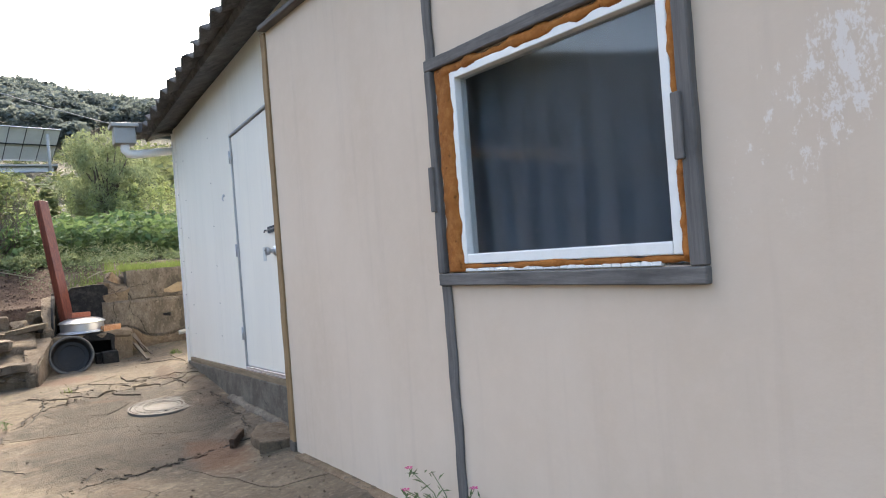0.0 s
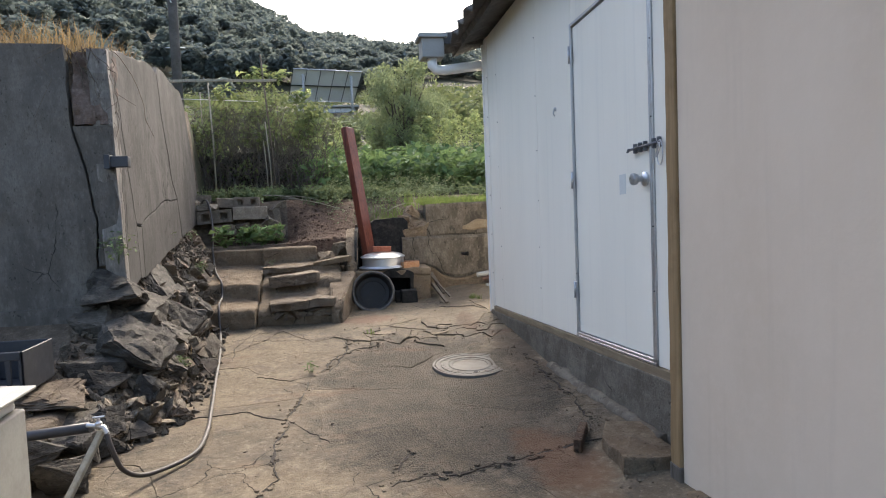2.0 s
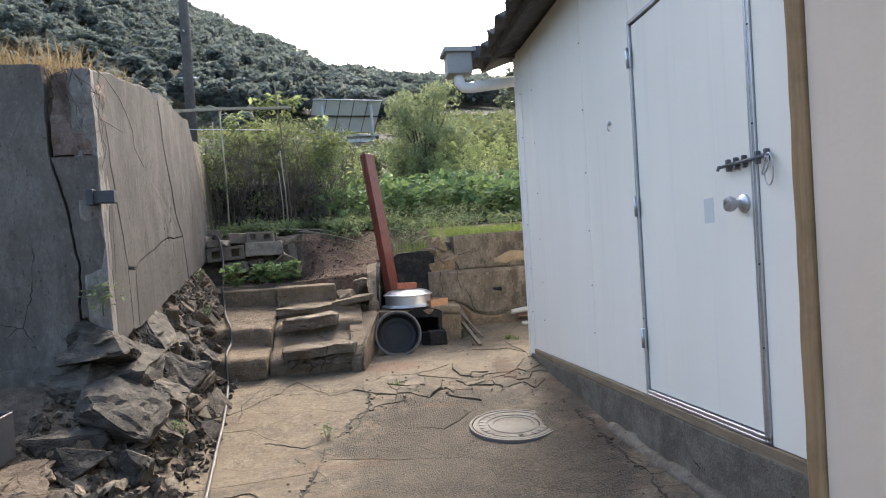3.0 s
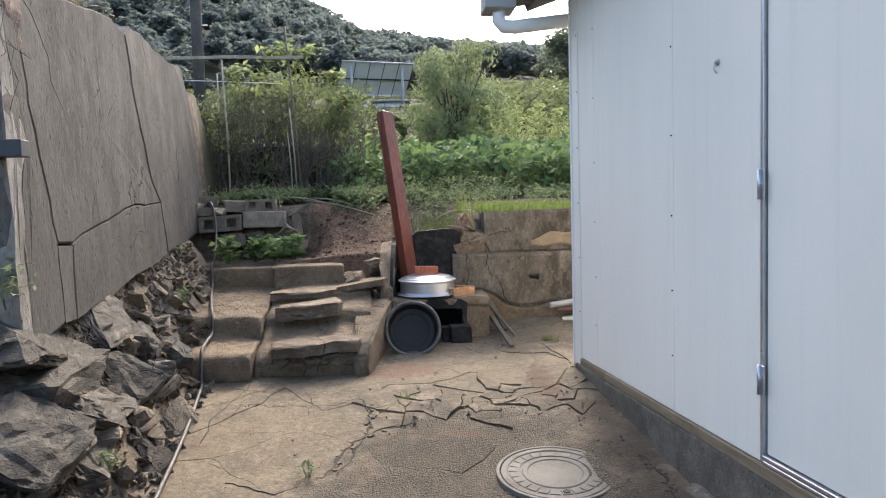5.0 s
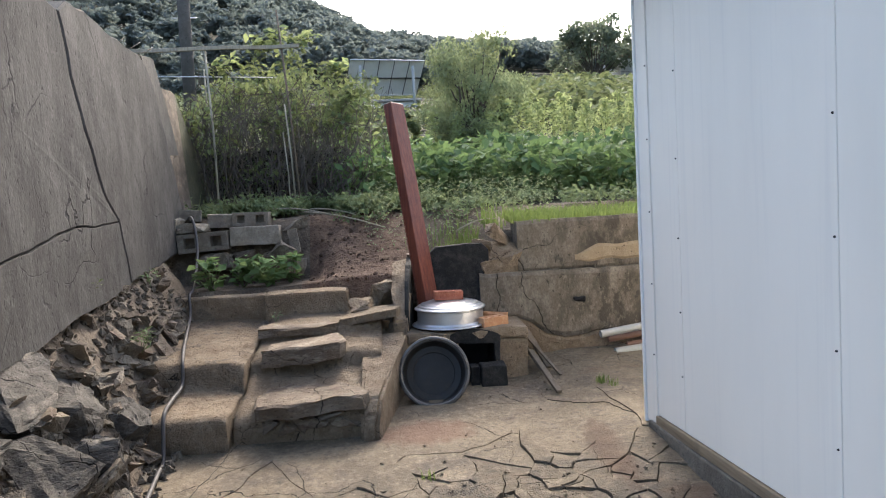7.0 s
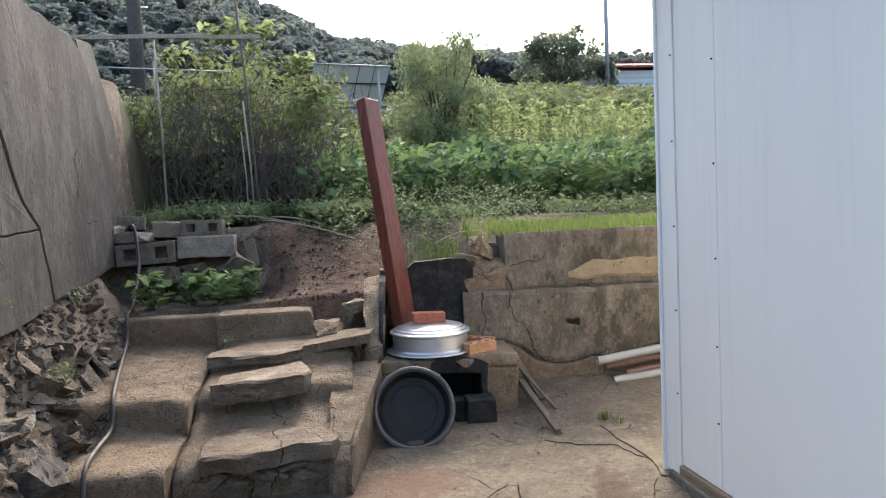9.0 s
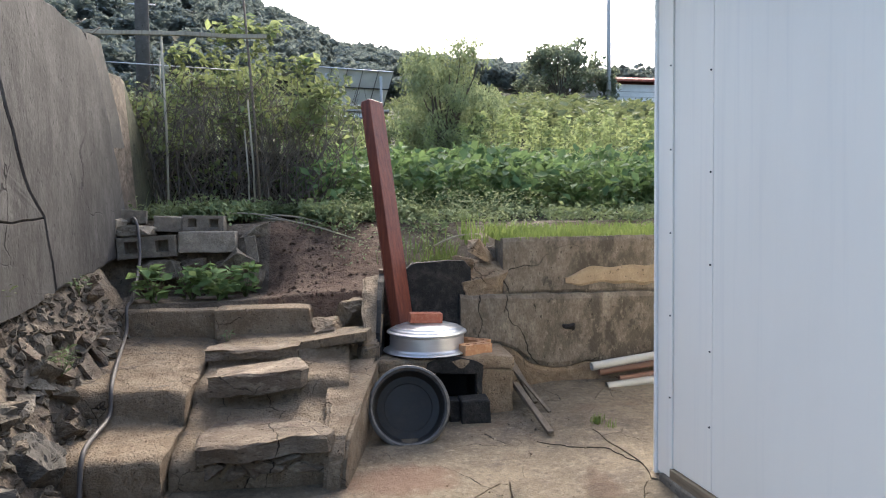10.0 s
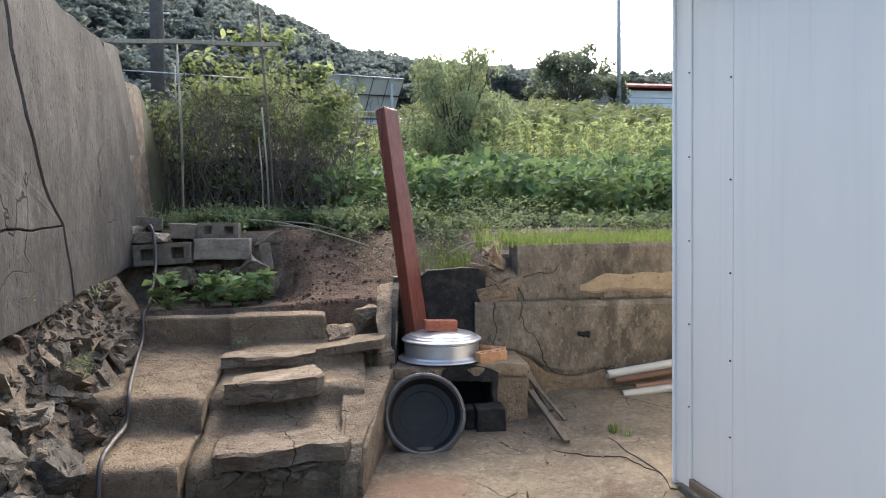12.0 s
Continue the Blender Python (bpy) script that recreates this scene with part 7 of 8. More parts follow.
# ---- beyond the garden ----
def build_solar():
    e = tagged(thing("solar_array", (1.0, 29.6, 5.0), "solar panel array seen from behind on steel posts", "solar panels"))
    A, B, C, D = Vector((-0.33, 29.5, 7.05)), Vector((2.27, 29.4, 6.9)), Vector((-0.62, 30.4, 5.98)), Vector((1.95, 30.3, 5.9))
    cols, rows = 5, 2
    g = 0.012
    pt = lambda s, t: A.lerp(B, s).lerp(C.lerp(D, s), t)
    n = (B - A).cross(C - A).normalized()
    for i in range(cols):
        for j in range(rows):
            bm = bmesh.new()
            q = [pt((i + g) / cols, (j + g) / rows), pt((i + 1 - g) / cols, (j + g) / rows), pt((i + 1 - g) / cols, (j + 1 - g) / rows), pt((i + g) / cols, (j + 1 - g) / rows)]
            vs = [bm.verts.new(p) for p in q] + [bm.verts.new(p + n * 0.03) for p in q]
            for f in ((0, 1, 2, 3), (7, 6, 5, 4), (0, 4, 5, 1), (1, 5, 6, 2), (2, 6, 7, 3), (3, 7, 4, 0)):
                bm.faces.new([vs[k] for k in f])
            wpart("solar_panel", bm, SOLAR_BACK, e)
    for t in (0.0, 0.5, 1.0):
        bm = bmesh.new()
        tube(bm, [pt(0, t) - n * 0.03, pt(1, t) - n * 0.03], 0.024, 6)
        wpart("rail", bm, DARK_IRON if t == 0.5 else STEEL, e)
    for s in (0.0, 0.2, 0.4, 0.6, 0.8, 1.0):
        bm = bmesh.new()
        tube(bm, [pt(s, 0) - n * 0.05, pt(s, 1) - n * 0.05], 0.014, 6)
        wpart("rafter", bm, DARK_IRON, e)
    for s in (0.16, 0.86):
        bm = bmesh.new()
        p = pt(s, 0.25)
        tube(bm, [(p.x, p.y - 0.25, 4.9), (p.x, p.y - 0.25, p.z + 0.05)], 0.05, 8)
        wpart("post", bm, PVC_GREY, e)
    hut = tagged(thing("garden_hut", (0.6, 30.8, 5.0), "small white hut beneath the solar panels", "hut"))
    for name, lo, hi, m in (("wall", (-0.3, 30.6, 4.6), (2.0, 32.0, 5.72), HOUSE_WHITE), ("roof", (-0.45, 30.45, 5.72), (2.15, 32.2, 5.8), PVC_GREY), ("window", (0.9, 30.58, 5.2), (1.4, 30.62, 5.55), PANE_GREY)):
        bm = bmesh.new()
        box(bm, lo, hi, 0.01, None, 1)
        wpart(name, bm, m, hut)


def build_house():
    e = tagged(thing("far_house", (19, 50, 8.5), "white house with a red tiled gable roof", "house"))
    x0, x1, y0, y1, z0, z1 = 16.7, 24.8, 50.0, 56.0, 7.5, 11.2
    bm = bmesh.new()
    box(bm, (x0, y0, z0), (x1, y1, z1))
    wpart("wall", bm, HOUSE_WHITE, e)
    # gable on the left end, ridge along x
    bm = bmesh.new()
    ridge = 11.95
    vs = [bm.verts.new(p) for p in ((x0, y0, z1), (x0, y1, z1), (x0, (y0 + y1) / 2 - 1.2, ridge - 0.12), (x0 + 0.15, y0, z1), (x0 + 0.15, y1, z1), (x0 + 0.15, (y0 + y1) / 2 - 1.2, ridge - 0.12))]
    for f in ((0, 1, 2), (5, 4, 3), (0, 3, 4, 1), (1, 4, 5, 2), (2, 5, 3, 0)):
        bm.faces.new([vs[k] for k in f])
    wpart("gable", bm, HOUSE_WHITE, e)
    for ya, yb in ((y0 - 0.5, y0 + 1.8), (y1 + 0.5, y0 + 1.8)):
        za = z1 + 0.1
        bm = bmesh.new()
        q = [(x0 + 0.9, ya, za), (x1 + 0.4, ya, za), (x1 + 0.4, yb, ridge), (x0 + 0.9, yb, ridge)]
        vs = [bm.verts.new(p) for p in q] + [bm.verts.new((p[0], p[1], p[2] + 0.14)) for p in q]
        for f in ((3, 2, 1, 0), (4, 5, 6, 7), (0, 1, 5, 4), (1, 2, 6, 5), (2, 3, 7, 6), (3, 0, 4, 7)):
            bm.faces.new([vs[k] for k in f])
        wpart("roof", bm, ROOF_RED, e)
    for k in range(9):
        bm = bmesh.new()
        box(bm, (x0 - 0.02, y0 - 0.035, z0 + 0.3 + k * 0.36), (x1, y0 - 0.002, z0 + 0.33 + k * 0.36))
        wpart("cladding_joint", bm, PVC_GREY, e)
    for x in (20.1, 22.2):
        w = bmesh.new()
        box(w, (x, y0 - 0.06, 8.9), (x + 1.1, y0 - 0.01, 9.9), 0.02, None, 1)
        wp = wpart("window", w, PVC_WHITE, e)
        for s in (0.06, 0.57):
            p = bmesh.new()
            box(p, (x + s, y0 - 0.07, 8.97), (x + s + 0.46, y0 - 0.062, 9.83))
            q = part("pane", p, PANE_GREY)
            q.parent = wp
            q.matrix_parent_inverse = wp.matrix_world.inverted()
    # low annex and garden wall
    a = tagged(thing("low_annex", (14.4, 51, 8.5), "low white annex with a grey roof", "house"))
    for name, lo, hi, m in (("wall", (12.6, 51, 7.5), (15.8, 54, 9.95), HOUSE_WHITE), ("roof", (12.3, 50.7, 9.95), (15.85, 54.3, 10.15), ROOF_TILE)):
        bm = bmesh.new()
        box(bm, lo, hi, 0.02, None, 1)
        wpart(name, bm, m, a)


def build_poles():
    for c, h, r, lab in (((-1.69, 15.0), 7.5, 0.085, "concrete utility pole behind the wall, backlit shade in its colour"), ((17.62, 48.2), 9.5, 0.17, "utility pole beside the far house, haze in its pale colour")):
        z = garden_z(*c) - 0.3 if c[1] < 20 else 7.5
        e = tagged(thing("utility_pole", (*c, z), lab, "pole"))
        bm = bmesh.new()
        tube(bm, [(0, 0, 0), (0, 0, h * 0.5), (0, 0, h)], r, 16, r * 0.75)
        # shaft colour holds the light: dark for backlit near pole, pale for far haze
        part("shaft", bm, BACKLIT_POLE if c[1] < 20 else PVC_GREY, e)
        for k in range(5):
            b = bmesh.new()
            a = 1.57 * (k % 2)
            tube(b, [(-r * 1.8 * math.cos(a), -r * 1.8 * math.sin(a), 2.6 + k * 0.7), (r * 1.8 * math.cos(a), r * 1.8 * math.sin(a), 2.6 + k * 0.7)], 0.01, 6)
            part("step_bolt", b, STEEL, e)
    bm = bmesh.new()
    a, b = Vector((-5.6, 15.0, 8.0)), Vector((1.7, 9.5, 3.02))
    tube(bm, [a.lerp(b, t) - Vector((0, 0, 0.5 * 4 * t * (1 - t))) for t in np.linspace(0, 1, 40)], 0.004, 5)
    tagged(part("cable", bm, PVC_GREY), "thin pale cable strung from pole to shed", "cable")
    bm = bmesh.new()
    tube(bm, [(-2.1, 13.2, 1.5), (-2.12, 13.2, 3.2), (-2.1, 13.2, 3.75)], 0.035, 8, 0.03)
    tagged(part("fence_post", bm, BAMBOO), "thin pale post behind the concrete wall", "post")


build_solar()
build_house()
build_poles()

# ---- tap corner in the foreground ----
def build_tap_corner():
    # white meter cabinet with a loose lid
    c = tagged(thing("white_cabinet", (-0.75, 5.75, 0.35), "scuffed white sheet-metal cabinet beside the tap", "cabinet"))
    bm = bmesh.new()
    box(bm, (-1.15, 5.42, 0.3), (-0.36, 5.98, 0.945), 0.008)
    wpart("body", bm, WHITE_PAINT, c)
    bm = bmesh.new()
    rough_box(bm, (-1.14, 5.46, 0.946), (-0.38, 5.96, 1.02), 2, 0.006, 7.0, 0.01)
    wpart("insulation_slab", bm, PVC_WHITE, c, "weathered foam slab on top")
    bm = bmesh.new()
    box(bm, (-1.2, 5.4, 1.022), (-0.335, 6.02, 1.034), 0.004, Matrix.Translation((-0.75, 5.7, 1.03)) @ Matrix.Rotation(radians(3), 4, "Y") @ Matrix.Translation((0.75, -5.7, -1.03)))
    wpart("lid", bm, WHITE_PAINT, c, "loose white sheet lid")
    bm = bmesh.new()
    box(bm, (-0.42, 5.412, 0.84), (-0.352, 5.43, 0.94), 0.003)
    wpart("corner_plate", bm, WHITE_PAINT, c)
    for x, z in ((-0.41, 0.86), (-0.37, 0.86), (-0.37, 0.74), (-0.37, 0.6), (-0.37, 0.46)):
        s = new("screw", SCREW)
        s.matrix_world = Matrix.Translation((x, 5.412, z)) @ Matrix.Rotation(radians(90), 4, "Z")
        under(s, c)
    c.location = Vector(c.location) + Vector((-0.12, 0.0, -0.07))

    # tap on a wooden stake
    t = tagged(thing("garden_tap", (-0.4, 6.35, 0.35), "chrome garden tap on a grey wooden stake", "tap"))
    bm = bmesh.new()
    a, b = Vector((-0.5, 6.1, 0.33)), Vector((-0.385, 6.42, 0.64))
    d = b - a
    mm = Matrix.Translation(a) @ d.to_track_quat("Z", "Y").to_matrix().to_4x4()
    box(bm, (-0.014, -0.01, 0), (0.014, 0.01, d.length), 0.003, mm, 1)
    wpart("stake", bm, BAMBOO, t, "weathered wooden stake")
    bm = bmesh.new()
    p = Vector((-0.39, 6.4, 0.665))
    tube(bm, [p + Vector(q) for q in ((-0.07, 0.03, 0.0), (0, 0, 0.0), (0.03, -0.01, -0.005), (0.045, -0.015, -0.04))], 0.014, 12)
    lathe(bm, [(0.0, 0.0), (0.02, 0.0), (0.02, 0.02), (0.01, 0.03), (0.01, 0.045), (0, 0.045)], Matrix.Translation(p), 14)
    tube(bm, [p + Vector((-0.03, 0, 0.05)), p + Vector((0.03, 0.01, 0.05))], 0.007, 8)
    bmesh.ops.transform(bm, matrix=Matrix.Translation(p) @ Matrix.Scale(0.72, 4) @ Matrix.Translation(-p), verts=bm.verts[:])
    wpart("tap_body", bm, STEEL, t)
    bm = bmesh.new()
    tube(bm, [(-0.43, 6.43, 0.655), (-0.7, 6.5, 0.62), (-1.1, 6.55, 0.58)], 0.022, 12)
    wpart("supply_pipe", bm, PLASTIC_BLACK, t, "dark lagged supply pipe")

    # hose from the tap to the block pile
    pts = [(-0.357, 6.388, 0.635), (-0.34, 6.38, 0.57), (-0.31, 6.42, 0.46), (-0.24, 6.53, 0.395)]
    ground = [(-0.10, 6.75), (-0.09, 7.05), (-0.14, 7.5), (-0.21, 8.1), (-0.27, 8.7), (-0.35, 9.3), (-0.38, 9.48)]
    pts += [(x, y, yard_z(x, y) + 0.022) for x, y in ground]
    pts += [(-0.395, 9.57, 0.7), (-0.41, 9.75, 0.735), (-0.42, 9.96, 0.76), (-0.43, 10.03, 0.885), (-0.5, 10.3, 0.92), (-0.57, 10.6, 0.96), (-0.62, 10.86, 1.04), (-0.64, 10.93, 1.16), (-0.66, 11.1, 1.2), (-0.7, 11.4, 1.42), (-0.74, 11.52, 1.62), (-0.78, 11.58, 1.71), (-0.84, 11.7, 1.7), (-0.86, 11.9, 1.66)]
    fine = []
    P = [Vector(p) for p in pts]
    for i in range(len(P) - 1):
        p0, p1, p2, p3 = P[max(0, i - 1)], P[i], P[i + 1], P[min(len(P) - 1, i + 2)]
        for k in range(6):
            s = k / 6
            fine.append(0.5 * ((2 * p1) + (p2 - p0) * s + (2 * p0 - 5 * p1 + 4 * p2 - p3) * s * s + (3 * p1 - p0 - 3 * p2 + p3) * s ** 3))
    bm = bmesh.new()
    tube(bm, fine, 0.0105, 10)
    tagged(part("garden_hose", bm, HOSE), "grey garden hose lying across yard and steps", "hose")

    # black crate on the terrace
    e = tagged(thing("plastic_crate", (-1.1, 6.9, 0.62), "dark slatted plastic crate on the terrace", "crate"))
    x0, x1, y0, y1, z0, z1 = -1.36, -0.9, 6.95, 7.3, 0.7, 0.9
    for k in range(9):
        x = x0 + (x1 - x0) * k / 8
        bm = bmesh.new()
        box(bm, (x - 0.012, y0, z0), (x + 0.012, y0 + 0.012, z1), 0.002, None, 1)
        wpart("slat", bm, PLASTIC_BLACK, e)
    for lo, hi in (((x0, y0 - 0.006, z1 - 0.04), (x1, y0 + 0.016, z1)), ((x0, y0 - 0.006, z0), (x1, y0 + 0.016, z0 + 0.03)), ((x0, y1 - 0.012, z0), (x1, y1, z1)), ((x0 - 0.012, y0, z0), (x0, y1, z1)), ((x1, y0, z0), (x1 + 0.012, y1, z1)), ((x0, y0, z0 - 0.012), (x1, y1, z0))):
        bm = bmesh.new()
        box(bm, lo, hi, 0.003, None, 1)
        wpart("crate_side", bm, PLASTIC_BLACK, e)
    # raised broken slab by the shed corner, with its rusty brick
    bm = slab_piece([(1.74, 6.0), (2.0, 5.97), (2.02, 6.42), (1.86, 6.5), (1.76, 6.3)], lambda a, b, d: Vector((a, b, 0.445 + d + 0.02 * noise.noise(Vector((a * 6, b * 6, 0))))), 0.16, 0.03)
    tagged(part("door_slab", bm, CONCRETE_TAN), "broken raised concrete slab before the shed door", "slab")
    bm = bmesh.new()
    rough_box(bm, (-0.13, -0.02, -0.03), (0.13, 0.02, 0.03), 1, 0.006, 12.0, 0.006)
    ob = tagged(part("rusty_brick", bm, RED_SOIL), "rust-brown brick edge by the door slab", "brick")
    ob.matrix_world = pose(1.71, 6.42, 0.40, 0, 0, 62)


build_tap_corner()

# ---- the cracked concrete yard, slab by slab ----
def clip_cell(poly, mx, my, nx, ny):
    """Keeps the part of a convex polygon on the side of a line away from (nx, ny)."""
    out = []
    for (ax, ay), (bx, by) in zip(poly, poly[1:] + poly[:1]):
        da, db = (ax - mx) * nx + (ay - my) * ny, (bx - mx) * nx + (by - my) * ny
        if da <= 0:
            out.append((ax, ay))
        if (da < 0 < db) or (db < 0 < da):
            t = da / (da - db)
            out.append((ax + (bx - ax) * t, ay + (by - ay) * t))
    return out


def build_yard():
    yard = tagged(thing("pavement_yard", (0.8, 6.0, 0.36), "cracked worn tan concrete yard slabs", "pavement", kind="structure"))
    rnd = random.Random(21)
    seeds = [(0.1, 9.0), (0.45, 8.3), (0.0, 7.9), (-0.2, 9.2), (0.55, 9.3), (0.12, 7.3), (-0.3, 7.2), (0.74, 7.45), (1.75, 7.4), (1.5, 8.1), (0.88, 6.48), (1.12, 5.92), (1.38, 6.7), (1.62, 6.14), (0.1, 6.5), (-0.5, 6.3), (0.45, 5.9), (1.85, 8.5), (1.3, 9.9), (1.0, 9.6), (1.8, 9.7), (2.3, 10.2), (2.9, 9.9), (2.2, 9.7), (1.9, 10.4), (2.6, 10.6), (3.4, 10.4), (0.5, 9.75), (1.6, 9.3), (1.95, 9.05), (0.85, 8.0)]
    for _ in range(36):      # the shattered patch
        seeds.append((1.2 + rnd.gauss(0, 0.3), 8.95 + rnd.gauss(0, 0.16)))
    for _ in range(14):
        seeds.append((1.75 + rnd.gauss(0, 0.12), 8.9 + rnd.gauss(0, 0.2)))
    y = 5.1
    while y > -1.5:
        for x in np.arange(-2.6, 2.2, 1.0):
            seeds.append((x + rnd.uniform(-0.35, 0.35), y + rnd.uniform(-0.35, 0.35)))
        y -= 0.95
    lim = [(-3.0, -2.0), (4.2, -2.0), (4.2, 10.85), (-3.0, 10.85)]
    for i, (sx, sy) in enumerate(seeds):
        poly = lim
        for j, (tx, ty) in enumerate(seeds):
            if i != j and abs(tx - sx) + abs(ty - sy) < 5:
                poly = clip_cell(poly, (sx + tx) / 2, (sy + ty) / 2, tx - sx, ty - sy)
                if len(poly) < 3:
                    break
        if len(poly) < 3:
            continue
        area = 0.5 * abs(sum(a[0] * b[1] - b[0] * a[1] for a, b in zip(poly, poly[1:] + poly[:1])))
        if area < 0.0012:
            continue
        small = area < 0.06
        lift = rnd.uniform(-0.012, 0.01) if small else rnd.uniform(-0.003, 0.003)
        tx, ty = rnd.uniform(-0.02, 0.02) * (2 if small else 0.3), rnd.uniform(-0.02, 0.02) * (2 if small else 0.3)
        place = lambda a, b, d: Vector((a, b, yard_z(a, b) + d + lift + tx * (a - sx) + ty * (b - sy)))
        bm = slab_piece(poly, place, 0.05, 0.004, rnd.uniform(0.0015, 0.004) if small else rnd.choice((0.0002, 0.0003, 0.0005)), 0.06 if not small else 0.03, 0.004 if small else 0.001, 0.075)
        wpart("slab", bm, YARD, yard)


def build_grit():
    """Loose grit and chips over the shattered patch and along the footing."""
    rnd = random.Random(77)
    bm = bmesh.new()
    spots = [(rnd.gauss(1.3, 0.4), rnd.gauss(8.95, 0.25)) for _ in range(200)] + [(rnd.uniform(1.8, 1.97), rnd.uniform(6.2, 9.3)) for _ in range(160)] + [(rnd.uniform(1.55, 1.85), rnd.uniform(4.0, 6.0)) for _ in range(220)] + [(rnd.gauss(1.75, 0.1), rnd.gauss(10.2, 0.25)) for _ in range(60)] + [(rnd.uniform(-0.3, 1.9), rnd.uniform(5.5, 10.2)) for _ in range(160)]
    for x, y in spots:
        r = rnd.choice((0.003, 0.005, 0.006, 0.008, 0.013))
        m = Matrix.Translation((x, y, yard_z(x, y) + r * 0.3)) @ Euler((rnd.uniform(-0.4, 0.4), rnd.uniform(-0.4, 0.4), rnd.uniform(0, 6))).to_matrix().to_4x4() @ Matrix.Diagonal((r, r * rnd.uniform(0.5, 1), r * rnd.uniform(0.35, 0.7), 1))
        q = [bm.verts.new(m @ Vector(p)) for p in ((1, 0, 0), (-1, 0, 0), (0, 1, 0), (0, -1, 0), (0.2, 0.1, 1), (0.1, -0.1, -1))]
        for a, b, c in ((0, 2, 4), (2, 1, 4), (1, 3, 4), (3, 0, 4), (2, 0, 5), (1, 2, 5), (3, 1, 5), (0, 3, 5)):
            bm.faces.new((q[a], q[b], q[c]))
    tagged(part("grit", bm, YARD), "loose grit and concrete chips on the yard", "grit", kind="stuff")


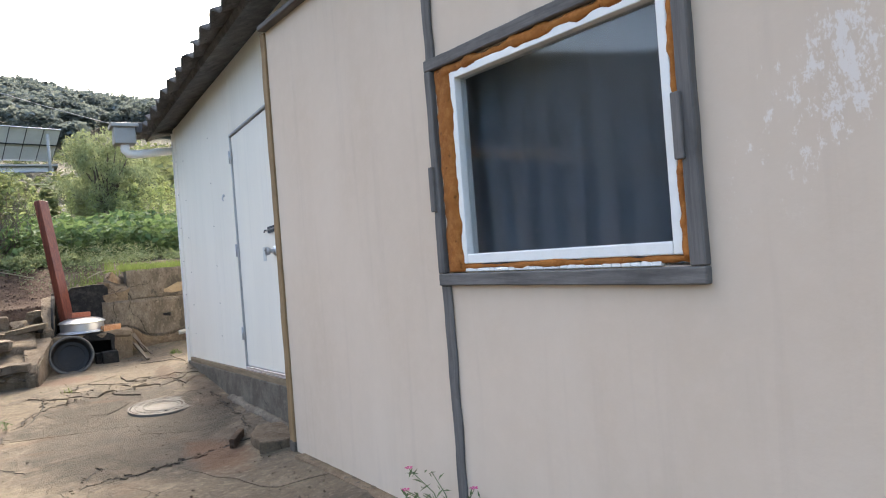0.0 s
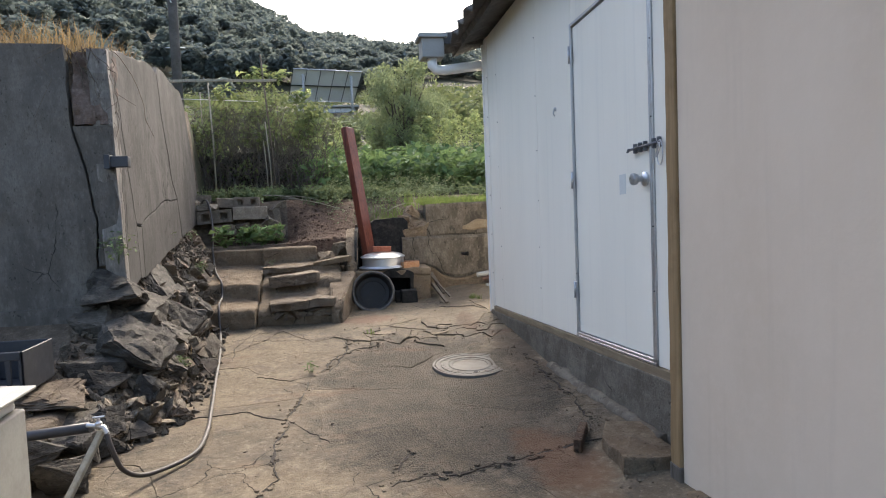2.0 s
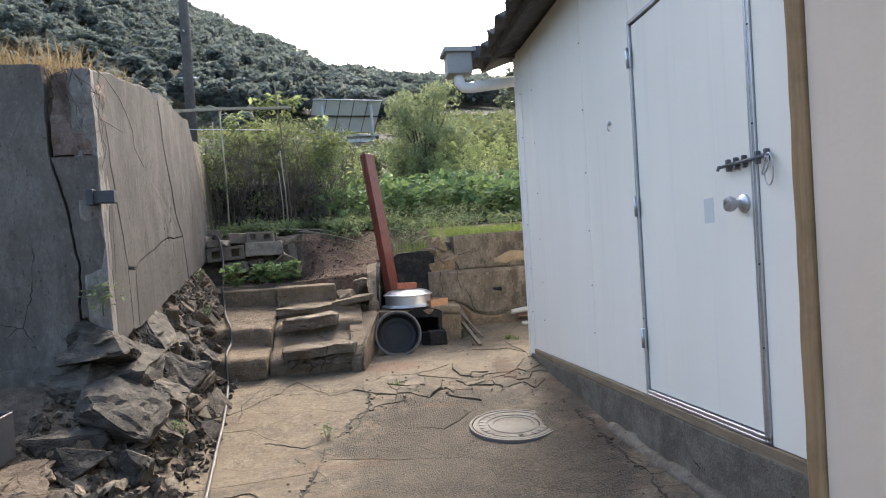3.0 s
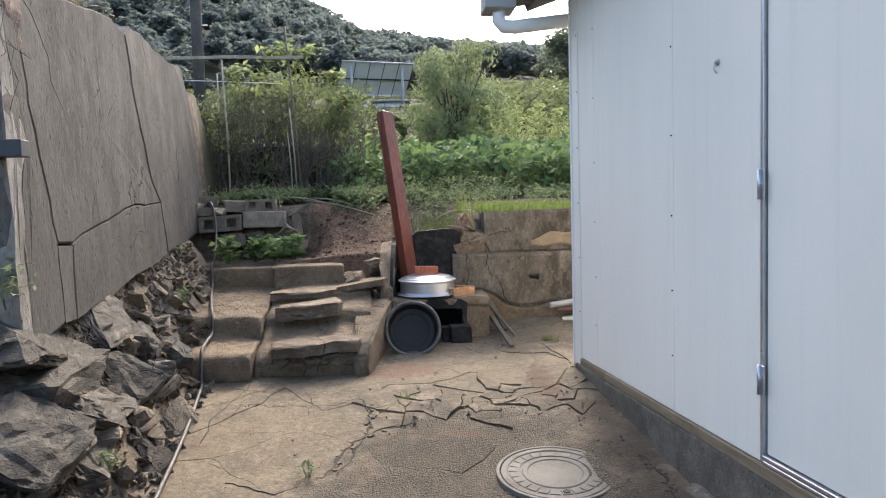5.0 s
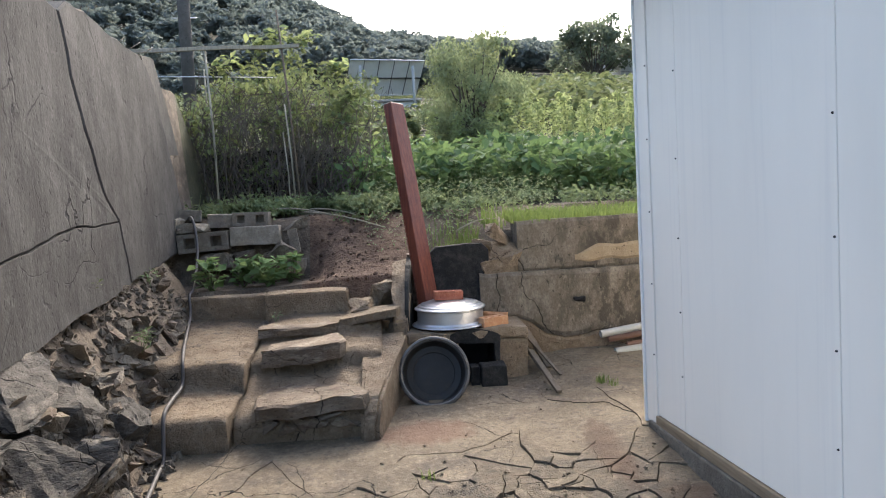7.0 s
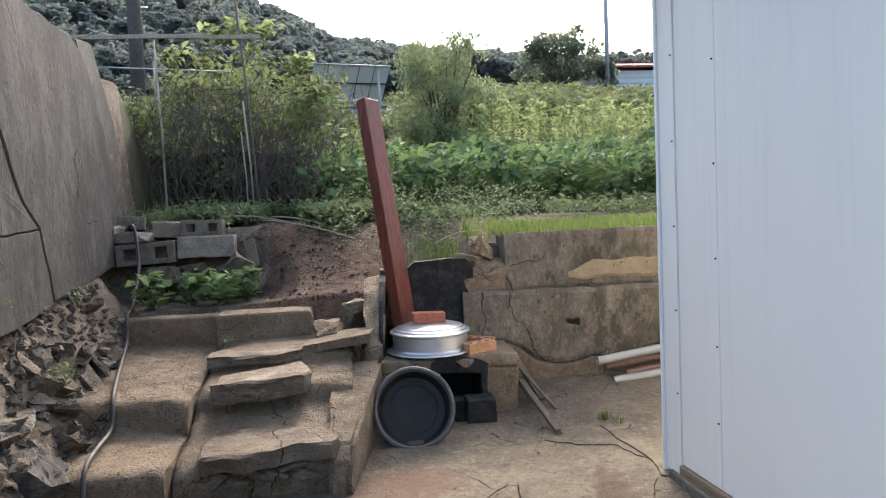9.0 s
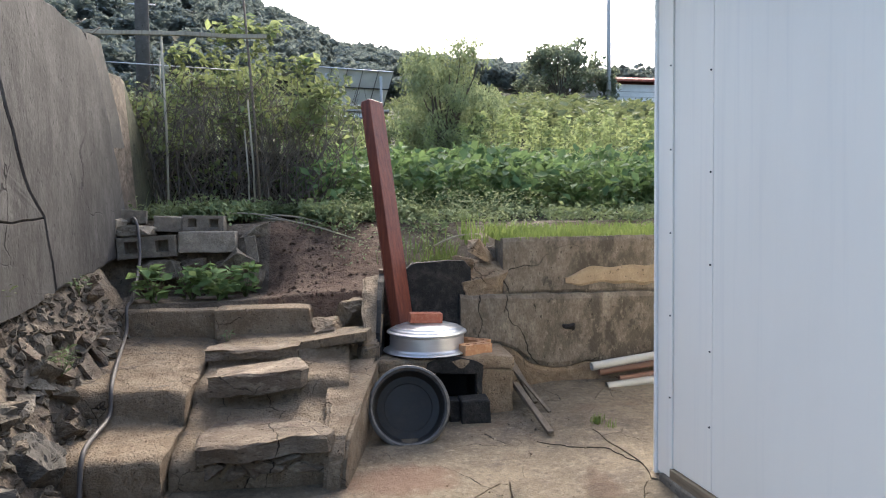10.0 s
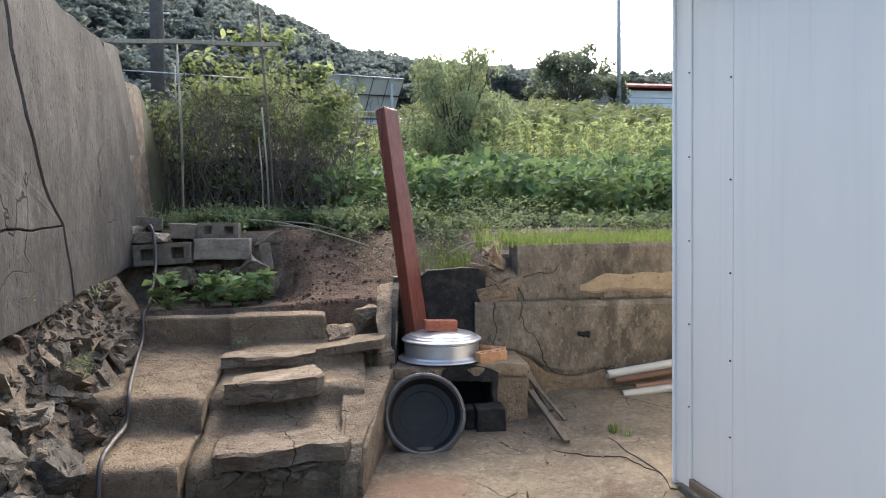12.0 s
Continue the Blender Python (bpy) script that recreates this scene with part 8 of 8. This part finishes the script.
def build_cracks():
    """The long open cracks: earth-filled, ragged, with broken chips along their lips."""
    rnd = random.Random(5)
    e = tagged(thing("yard_cracks", (0.8, 7.5, 0.36), "long open cracks filled with dark earth", "crack", kind="structure"))
    lines = (([(0.72, 6.16), (0.82, 6.2), (1.13, 6.26), (1.5, 6.39), (1.72, 6.41), (1.86, 6.43)], 0.012),
             ([(0.84, 6.3), (0.86, 6.42), (0.92, 6.55)], 0.008), ([(0.0, 6.18), (0.14, 6.2), (0.24, 6.21), (0.33, 6.39), (0.28, 6.6), (0.28, 6.78), (0.31, 7.18)], 0.007),
             ([(-0.42, 7.24), (-0.19, 7.42), (0.08, 7.46), (0.31, 7.18), (0.43, 7.0), (0.56, 6.74)], 0.0045),
             ([(0.31, 7.18), (0.36, 7.6), (0.42, 7.95), (0.46, 8.19), (0.56, 8.4), (0.67, 8.6), (0.78, 8.68), (0.9, 8.74), (0.97, 8.83)], 0.0075), ([(0.67, 8.62), (0.69, 8.85), (0.68, 9.08)], 0.007),
             ([(0.42, 7.95), (0.56, 8.2), (0.67, 8.6)], 0.006), ([(0.74, 8.86), (0.8, 9.02), (0.86, 9.1), (1.0, 9.18)], 0.005),
             ([(-0.05, 9.72), (-0.1, 9.3), (-0.19, 8.95), (-0.17, 8.6)], 0.003), 
             ([(1.65, 9.95), (1.78, 9.83), (1.95, 9.72), (2.04, 9.5)], 0.0009), ([(1.98, 8.1), (1.93, 7.5), (1.9, 6.9), (1.84, 6.62)], 0.008), ([(0.05, 8.2), (0.3, 8.05), (0.45, 8.15)], 0.0015), ([(1.56, 7.82), (1.5, 7.5), (1.6, 7.2), (1.52, 6.9)], 0.004))
    for k, (line, w) in enumerate(lines):
        pts = []
        for a, b in zip(line, line[1:]):
            n = max(2, int(math.dist(a, b) / 0.018))
            pts += [(a[0] + (b[0] - a[0]) * t / n, a[1] + (b[1] - a[1]) * t / n) for t in range(n)]
        bm = bmesh.new()
        rows, n = [], len(pts)
        for i, (x, y) in enumerate(pts):
            j = noise.noise_vector(Vector((x * 5, y * 5, k))) * 0.035 + noise.noise_vector(Vector((x * 19, y * 19, k))) * 0.016
            ax, ay = pts[min(i + 1, n - 1)][0] - pts[max(i - 1, 0)][0], pts[min(i + 1, n - 1)][1] - pts[max(i - 1, 0)][1]
            L = math.hypot(ax, ay) or 1
            half = max(0.0008, w * (0.55 + 0.9 * noise.noise(Vector((x * 7, y * 7, k + 20))))) * min(1.0, 0.15 + 6 * min(i, n - 1 - i) / n)
            px, py, qx, qy = x + j.x, y + j.y, -ay / L * half, ax / L * half
            z = yard_z(px, py)
            rows.append([bm.verts.new((px - qx * 1.5, py - qy * 1.5, z - 0.001)), bm.verts.new((px - qx, py - qy, z + 0.0032)), bm.verts.new((px + qx, py + qy, z + 0.0032)), bm.verts.new((px + qx * 1.5, py + qy * 1.5, z - 0.001))])
        for a, b in zip(rows, rows[1:]):
            for c in range(3):
                bm.faces.new((a[c], a[c + 1], b[c + 1], b[c]))
        wpart("crack", bm, CRACK_EARTH, e)
        if w < 0.007:
            continue
        chips = bmesh.new()
        for x, y in pts[::2]:
            j = noise.noise_vector(Vector((x * 5, y * 5, k))) * 0.035
            r = rnd.choice((0.006, 0.01, 0.014, 0.022)) * (w / 0.011)
            px, py = x + j.x + rnd.choice((-1, 1)) * (w + r * 0.7), y + j.y + rnd.choice((-1, 1)) * (w + r * 0.7)
            m = Matrix.Translation((px, py, yard_z(px, py) + 0.003)) @ Euler((rnd.uniform(-0.2, 0.2), rnd.uniform(-0.2, 0.2), rnd.uniform(0, 6))).to_matrix().to_4x4() @ Matrix.Diagonal((r, r * rnd.uniform(0.6, 1), r * 0.45, 1))
            q = [chips.verts.new(m @ Vector(p)) for p in ((1, 0.2, 0.6), (0.2, 1, 0.7), (-0.9, 0.4, 0.6), (-0.5, -0.9, 0.7), (0.7, -0.8, 0.5), (1.1, 0.2, -1), (0.2, 1.1, -1), (-1, 0.4, -1), (-0.5, -1, -1), (0.8, -0.9, -1))]
            chips.faces.new(q[:5])
            for c in range(5):
                chips.faces.new((q[c], q[5 + c], q[5 + (c + 1) % 5], q[(c + 1) % 5]))
        wpart("chips", chips, YARD, e)


build_grit()
build_cracks()
build_yard()
